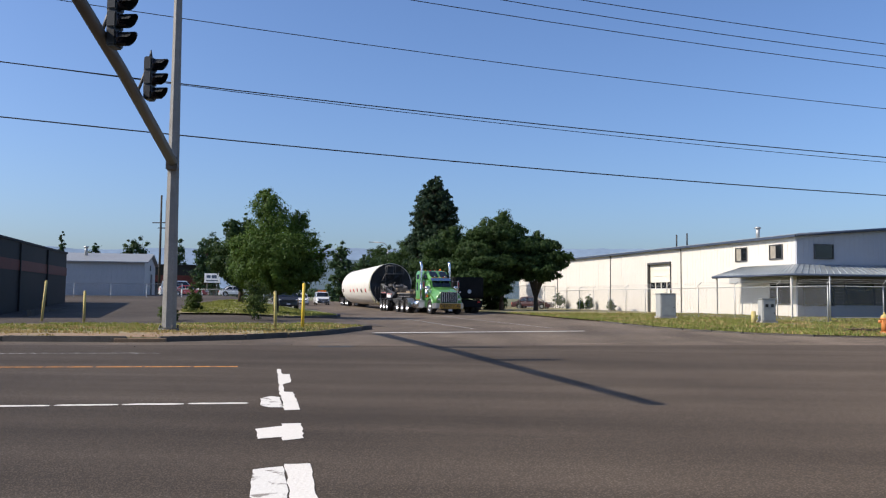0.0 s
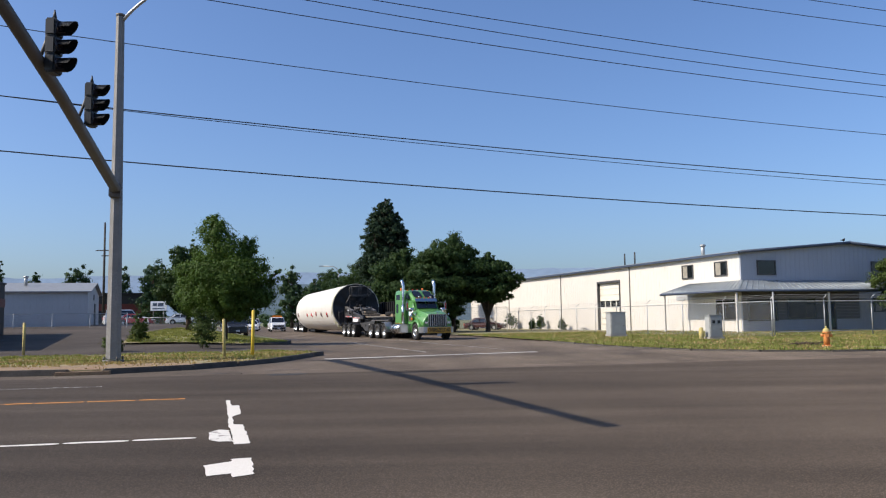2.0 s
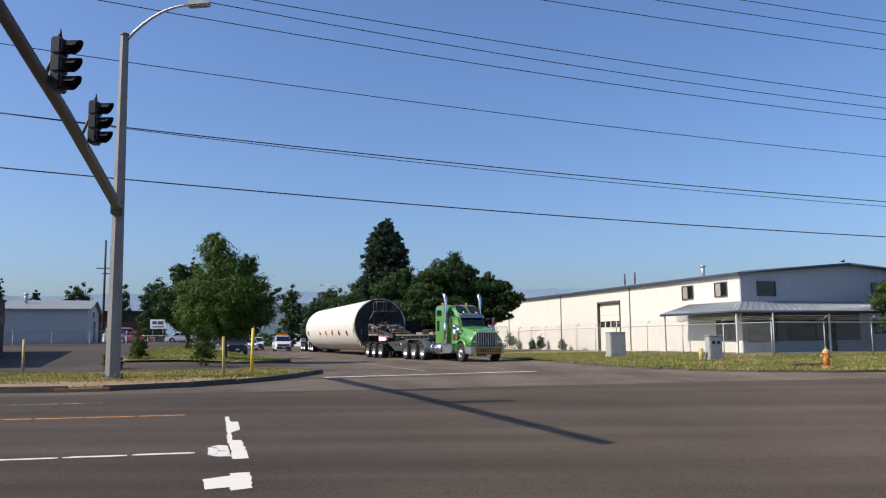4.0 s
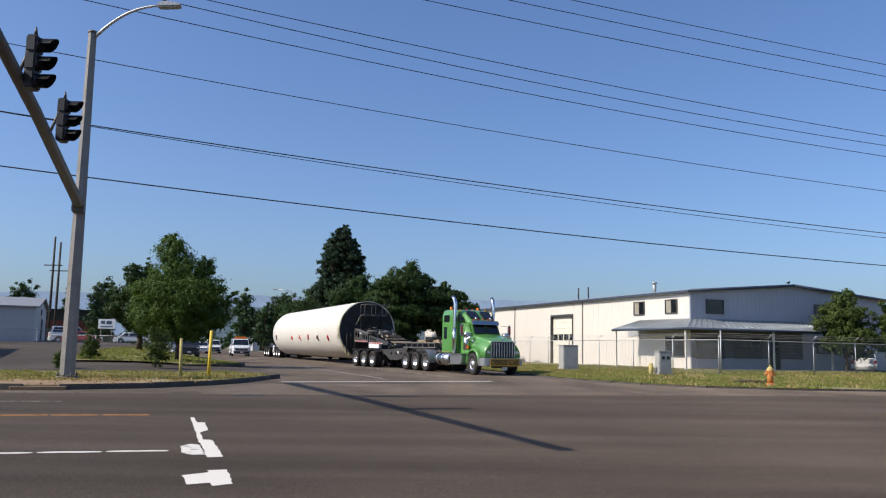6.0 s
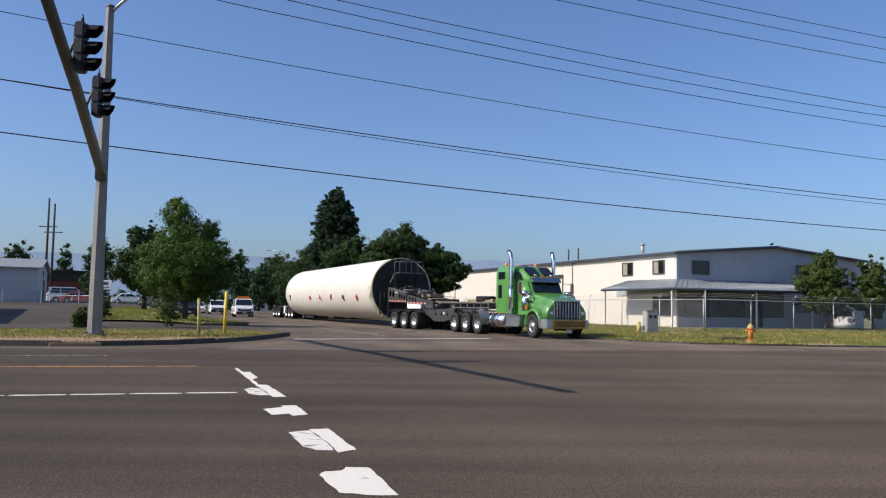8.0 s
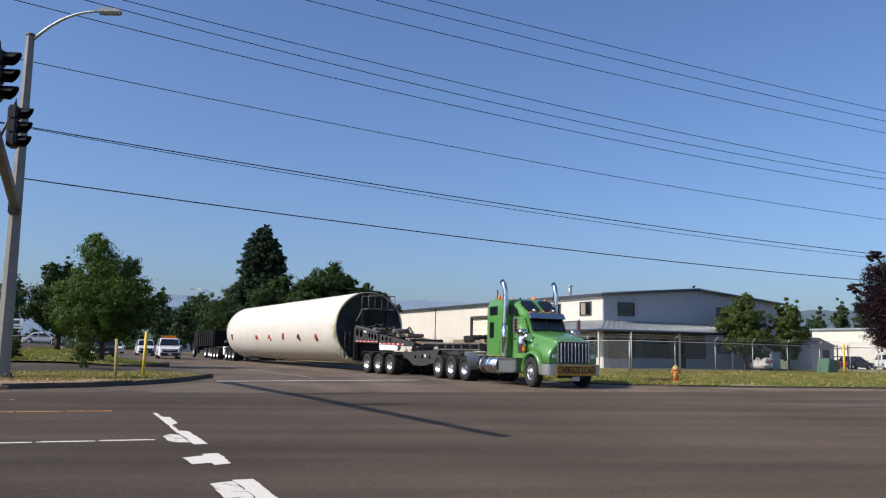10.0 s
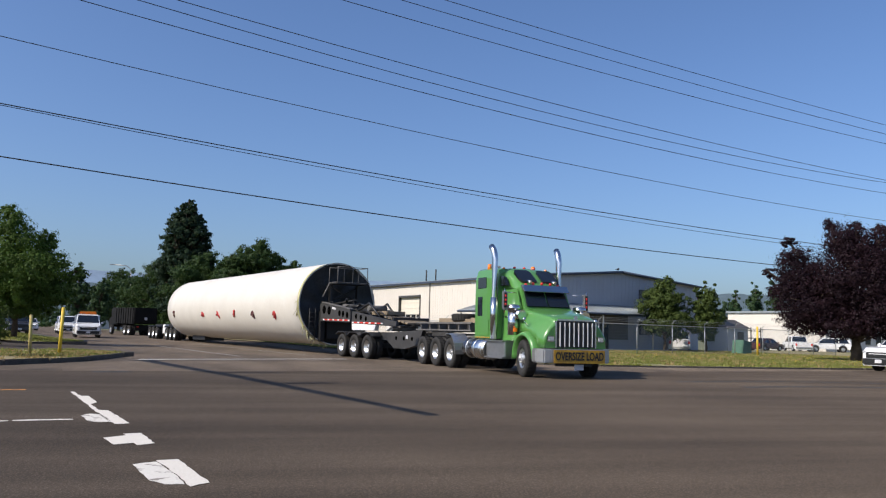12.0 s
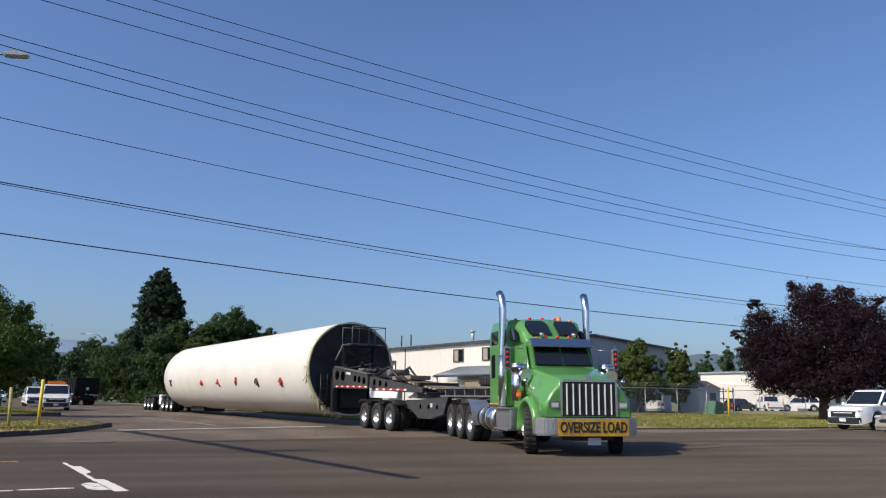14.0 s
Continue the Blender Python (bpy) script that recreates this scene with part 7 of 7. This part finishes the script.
    box(bm, (h + .02, 0, zf - .06), (.05, W * .5, .035), bevel=.01)
    part("grille_bar", bm, M_CHROME if kind_ == 'sedan' else paint, g_)
    bm = B()
    box(bm, (h - .04, 0, z0 + (.2 if kind_ == "pickup" else .16)), (.18, W * .87, .34 if kind_ == "pickup" else .2), bevel=.06)
    part("bumper", bm, M_BLACKP if kind_ != 'sedan' else paint, t)
    bm = B()
    box(bm, (-h + .02, 0, z0 + .2), (.14, W * .94, .2), bevel=.04)
    part("rear_bumper", bm, M_CHROME if kind_ == 'pickup' else paint, t)
    bm = B()
    box(bm, (h + .06, 0, z0 + .2), (.02, .32, .15))
    part("plate", bm, M_PLATE, t)
    for s in (-1, 1):
        bm = B()
        box(bm, V(h - .13, s * W * .365, zf + .02), (.26, W * .15, .12), rz=-s * 16, bevel=.04)
        part("headlight", bm, M_HEADLAMP, t)
        bm = B()
        box(bm, (-h + .03, s * W * .43, zf), (.1, W * .1, .26), bevel=.02)
        part("taillight", bm, M_REDLENS, t)
        bm = B()
        box(bm, (cabp[0][0] - .25, s * (W / 2 + .08), belt + .1), (.12, .2, .16), bevel=.04)
        part("mirror", bm, paint, t)
    if kind_ == 'pickup':
        bm = B()
        box(bm, (-h + .82, 0, belt * 1.025), (1.5, W - .2, .02))
        part("bed_floor", bm, M_BLACKP, t)
    if bar:
        bm = B()
        box(bm, (h - 2.3, 0, H + .1), (.3, 1.3, .14), bevel=.04)
        part("light_bar", bm, M_AMBER, t, "amber light bar")
        bm = B()
        box(bm, (h - 2.5, 0, H + .2), (.06, 1.2, .12), bevel=.01)
        part("roof_sign", bm, M_SIGNY, t, "yellow roof sign board")
    return t


car("pickup_truck", "white mid-size pickup truck waiting on the main road", 'pickup', M_WHITECAR, pose(28.4, 28.9, 0, 0, 0, 191), 5.3, 1.95, 1.8, category="pickup")
car("sedan_car", "champagne-silver sedan waiting beside the white pickup", 'sedan', M_SILVERCAR, pose(25.6, 23.4, 0, 0, 0, 191), 4.7, 1.8, 1.42)
PILOT = car("pickup_truck", "white pilot pickup with amber bar and yellow roof sign", 'pickup', M_WHITECAR, Matrix(), 5.8, 2.0, 1.9, bar=True, category="pickup")
CHASE = car("pickup_truck", "white pickup following in the street's queue", 'pickup', M_WHITECAR, Matrix(), 5.6, 2.0, 1.85, category="pickup")
car("sport_utility", "dark sport utility car waiting in the street", 'suv', M_DARKCAR, pose(-20.2, 74, .1, 0, 0, -72), 4.8, 1.9, 1.75)
car("sport_utility", "dark blue sport utility car in the street's queue", 'suv', M_BLUECAR, pose(-24.0, 86, .1, 0, 0, -72), 4.8, 1.9, 1.75)
car("sedan_car", "white sedan in the queue up the street", 'sedan', M_WHITECAR, pose(-27.5, 108, .1, 0, 0, -72), 4.6, 1.8, 1.45)
car("sedan_car", "white sedan far up the street", 'sedan', M_WHITECAR, pose(-31, 118, .1, 0, 0, -72), 4.6, 1.8, 1.45)
car("sedan_car", "dark maroon sedan parked beside the long wall", 'sedan', M_MAROONCAR, pose(P(33.7, 88).x, P(33.7, 88).y, 0, 0, 0, -22), 4.6, 1.8, 1.45)
car("sedan_car", "red sedan parked across the lot", 'sedan', M_REDCAR, pose(-41.4, 104, 1.1, 0, 0, 10), 4.6, 1.8, 1.45)
car("van", "white van parked across the lot", 'suv', M_WHITECAR, pose(-44.5, 108, 1.1, 0, 0, 30), 5.2, 1.95, 2.1, category="van")
car("sedan_car", "white sedan parked across the lot", 'sedan', M_WHITECAR, pose(-36.5, 108, 1.1, 0, 0, 15), 4.6, 1.8, 1.45)
car("sport_utility", "white sport utility car in the far yard", 'suv', M_WHITECAR, pose(63.8, 79.0, 0, 0, 0, 150), 4.8, 1.9, 1.7)
car("pickup_truck", "white pickup in the far yard", 'pickup', M_WHITECAR, pose(61.2, 81.0, 0, 0, 0, 70), 5.4, 1.95, 1.8, category="pickup")
car("sedan_car", "dark maroon car in the far yard", 'sedan', M_MAROONCAR, pose(56.2, 79.7, 0, 0, 0, 20), 4.6, 1.8, 1.45)
car("sport_utility", "white van behind the fence", 'suv', M_WHITECAR, pose(37.6, 66, 0, 0, 0, 60), 4.8, 1.9, 1.8)


def dump_truck():
    t = thing("dump_truck", Matrix(), "black dump truck seen from behind, driving up the street", "truck")
    for x in (-2.6, -1.3, 3.0):
        for s in (-1, 1):
            wheel(t, x, s * 1.05, .52, .3, x < 0)
    bm = B()
    box(bm, (0, 0, .95), (7.6, 1.0, .3), bevel=.02)
    part("frame", bm, M_DUMP, t)
    bm = B()
    prism(bm, [(-4.1, 1.2), (1.3, 1.2), (1.5, 2.9), (-4.2, 2.9)], -1.22, 1.22, bevel=.04)
    bed = part("bed", bm, M_DUMP, t)
    for k in range(8):
        for s in (-1, 1):
            bm = B()
            box(bm, (-3.9 + .72 * k, s * 1.25, 2.05), (.1, .08, 1.6), bevel=.01)
            part("rib", bm, M_DUMP, bed)
    bm = B()
    box(bm, (-4.22, 0, 2.1), (.08, 2.3, 1.5), bevel=.02)
    part("tailgate", bm, M_DUMP, bed)
    bm = B()
    box(bm, (2.5, 0, 2.0), (1.9, 2.1, 1.9), bevel=.12)
    part("cab", bm, M_DUMP, t)
    bm = B()
    box(bm, (4.0, 0, 1.4), (1.4, 1.7, 1.0), bevel=.12)
    part("hood", bm, M_DUMP, t)
    bm = B()
    box(bm, (-4.2, 0, .75), (.1, 2.2, .5), bevel=.02)
    part("rear_bar", bm, M_DUMP, t)
    for s in (-1, 1):
        bm = B()
        box(bm, (-4.27, s * .8, .9), (.04, .2, .12))
        part("taillight", bm, M_REDLENS, t)
    bm = B()
    cyl(bm, (-4.27, 0, 1.75), (-4.29, 0, 1.75), .16, seg=14)
    part("round_badge", bm, M_PLATE, t)
    return t


DUMP = dump_truck()

# ---- movement ----
TX, TY, TH = (5.1253, 7.8876, -4.0961, -2.2242, .0338), (37.3362, -23.0532, -1.5085, .2807, 2.1063), (-67.3462, -11.1071, -7.3981, -2.7064, -4.6757, -.276)
JH, UH = (-64.0223, -4.6903, -11.9574, -.2036, .9912), (-70.7864, 1.2355, -2.6419, -1.6529)


def poly(c, t):
    k = (t - 7) / 7
    return sum(a * k ** i for i, a in enumerate(c))


def place(p, h, x, y=0.0):
    c, s = math.cos(radians(h)), math.sin(radians(h))
    return p[0] + c * x - s * y, p[1] + s * x + c * y


def tractor_at(t):
    return (poly(TX, t), poly(TY, t)), poly(TH, t)


def jeep_at(t):
    p, h = tractor_at(t)
    return place(p, h, -6.609), poly(JH, t)


def tube_at(t):
    p, h = jeep_at(t)
    return place(p, h, -4.97), poly(UH, t)


def motions():
    coarse = [i * .5 for i in range(29)]
    for ob, path in ((TRUCK, tractor_at), (JEEP, jeep_at), (TOWER, tube_at), (ADAPTER, tube_at), (REAR, tube_at)):
        walk(ob, [(t, pose(*path(t)[0], 0, 0, 0, path(t)[1])) for t in coarse])
    fine = [i / 6 for i in range(85)]
    gone, last = {"tractor": [0.0], "jeep": [0.0], "tube": [0.0]}, {}
    paths = {"tractor": lambda t: place(*tractor_at(t), -6.0), "jeep": lambda t: place(*jeep_at(t), -7.5), "tube": lambda t: place(*tube_at(t), -38)}
    for k, f in paths.items():
        for a, b in zip(fine, fine[1:]):
            p, q = f(a), f(b)
            gone[k].append(gone[k][-1] + math.dist(p, q))
    for w_, k, r, steered in SPINNERS:
        x, y, z = w_.location
        rows = []
        for i, t in enumerate(fine):
            st = 0.0
            if steered:
                e = .2
                v = max(1.0, math.dist(tractor_at(t + e)[0], tractor_at(t - e)[0]) / (2 * e))
                st = math.degrees(math.atan(7.0 * radians(poly(TH, t + e) - poly(TH, t - e)) / (2 * e) / v))
            rows.append((t, pose(x, y, z, 0, math.degrees(gone[k][i] / r), st)))
        walk(w_, rows)
    walk(DUMP, [(0, pose(-4.3, 69.0, 0, 0, 0, 109)), (4, pose(-5.7, 75, 0, 0, 0, 109)), (8, pose(-8.4, 84, 0, 0, 0, 111)), (10.5, pose(-13.3, 90.3, 0, 0, 0, 116)), (11.5, pose(-13.3, 91.4, 0, 0, 0, 117)), (14, pose(-16.8, 96.0, 0, 0, 0, 114))])
    walk(PILOT, [(0, pose(-27.0, 118, 0, 0, 0, -72)), (7.5, pose(-17.7, 86.6, 0, 0, 0, -75)), (11.5, pose(-14.5, 73.0, 0, 0, 0, -77)), (14, pose(-13.4, 65.2, 0, 0, 0, -78))])
    walk(CHASE, [(0, pose(-36.0, 141, 0, 0, 0, -72)), (7.5, pose(-25.2, 107.5, 0, 0, 0, -74)), (11.5, pose(-20.3, 93.3, 0, 0, 0, -75)), (14, pose(-18.6, 84.5, 0, 0, 0, -75))])


motions()
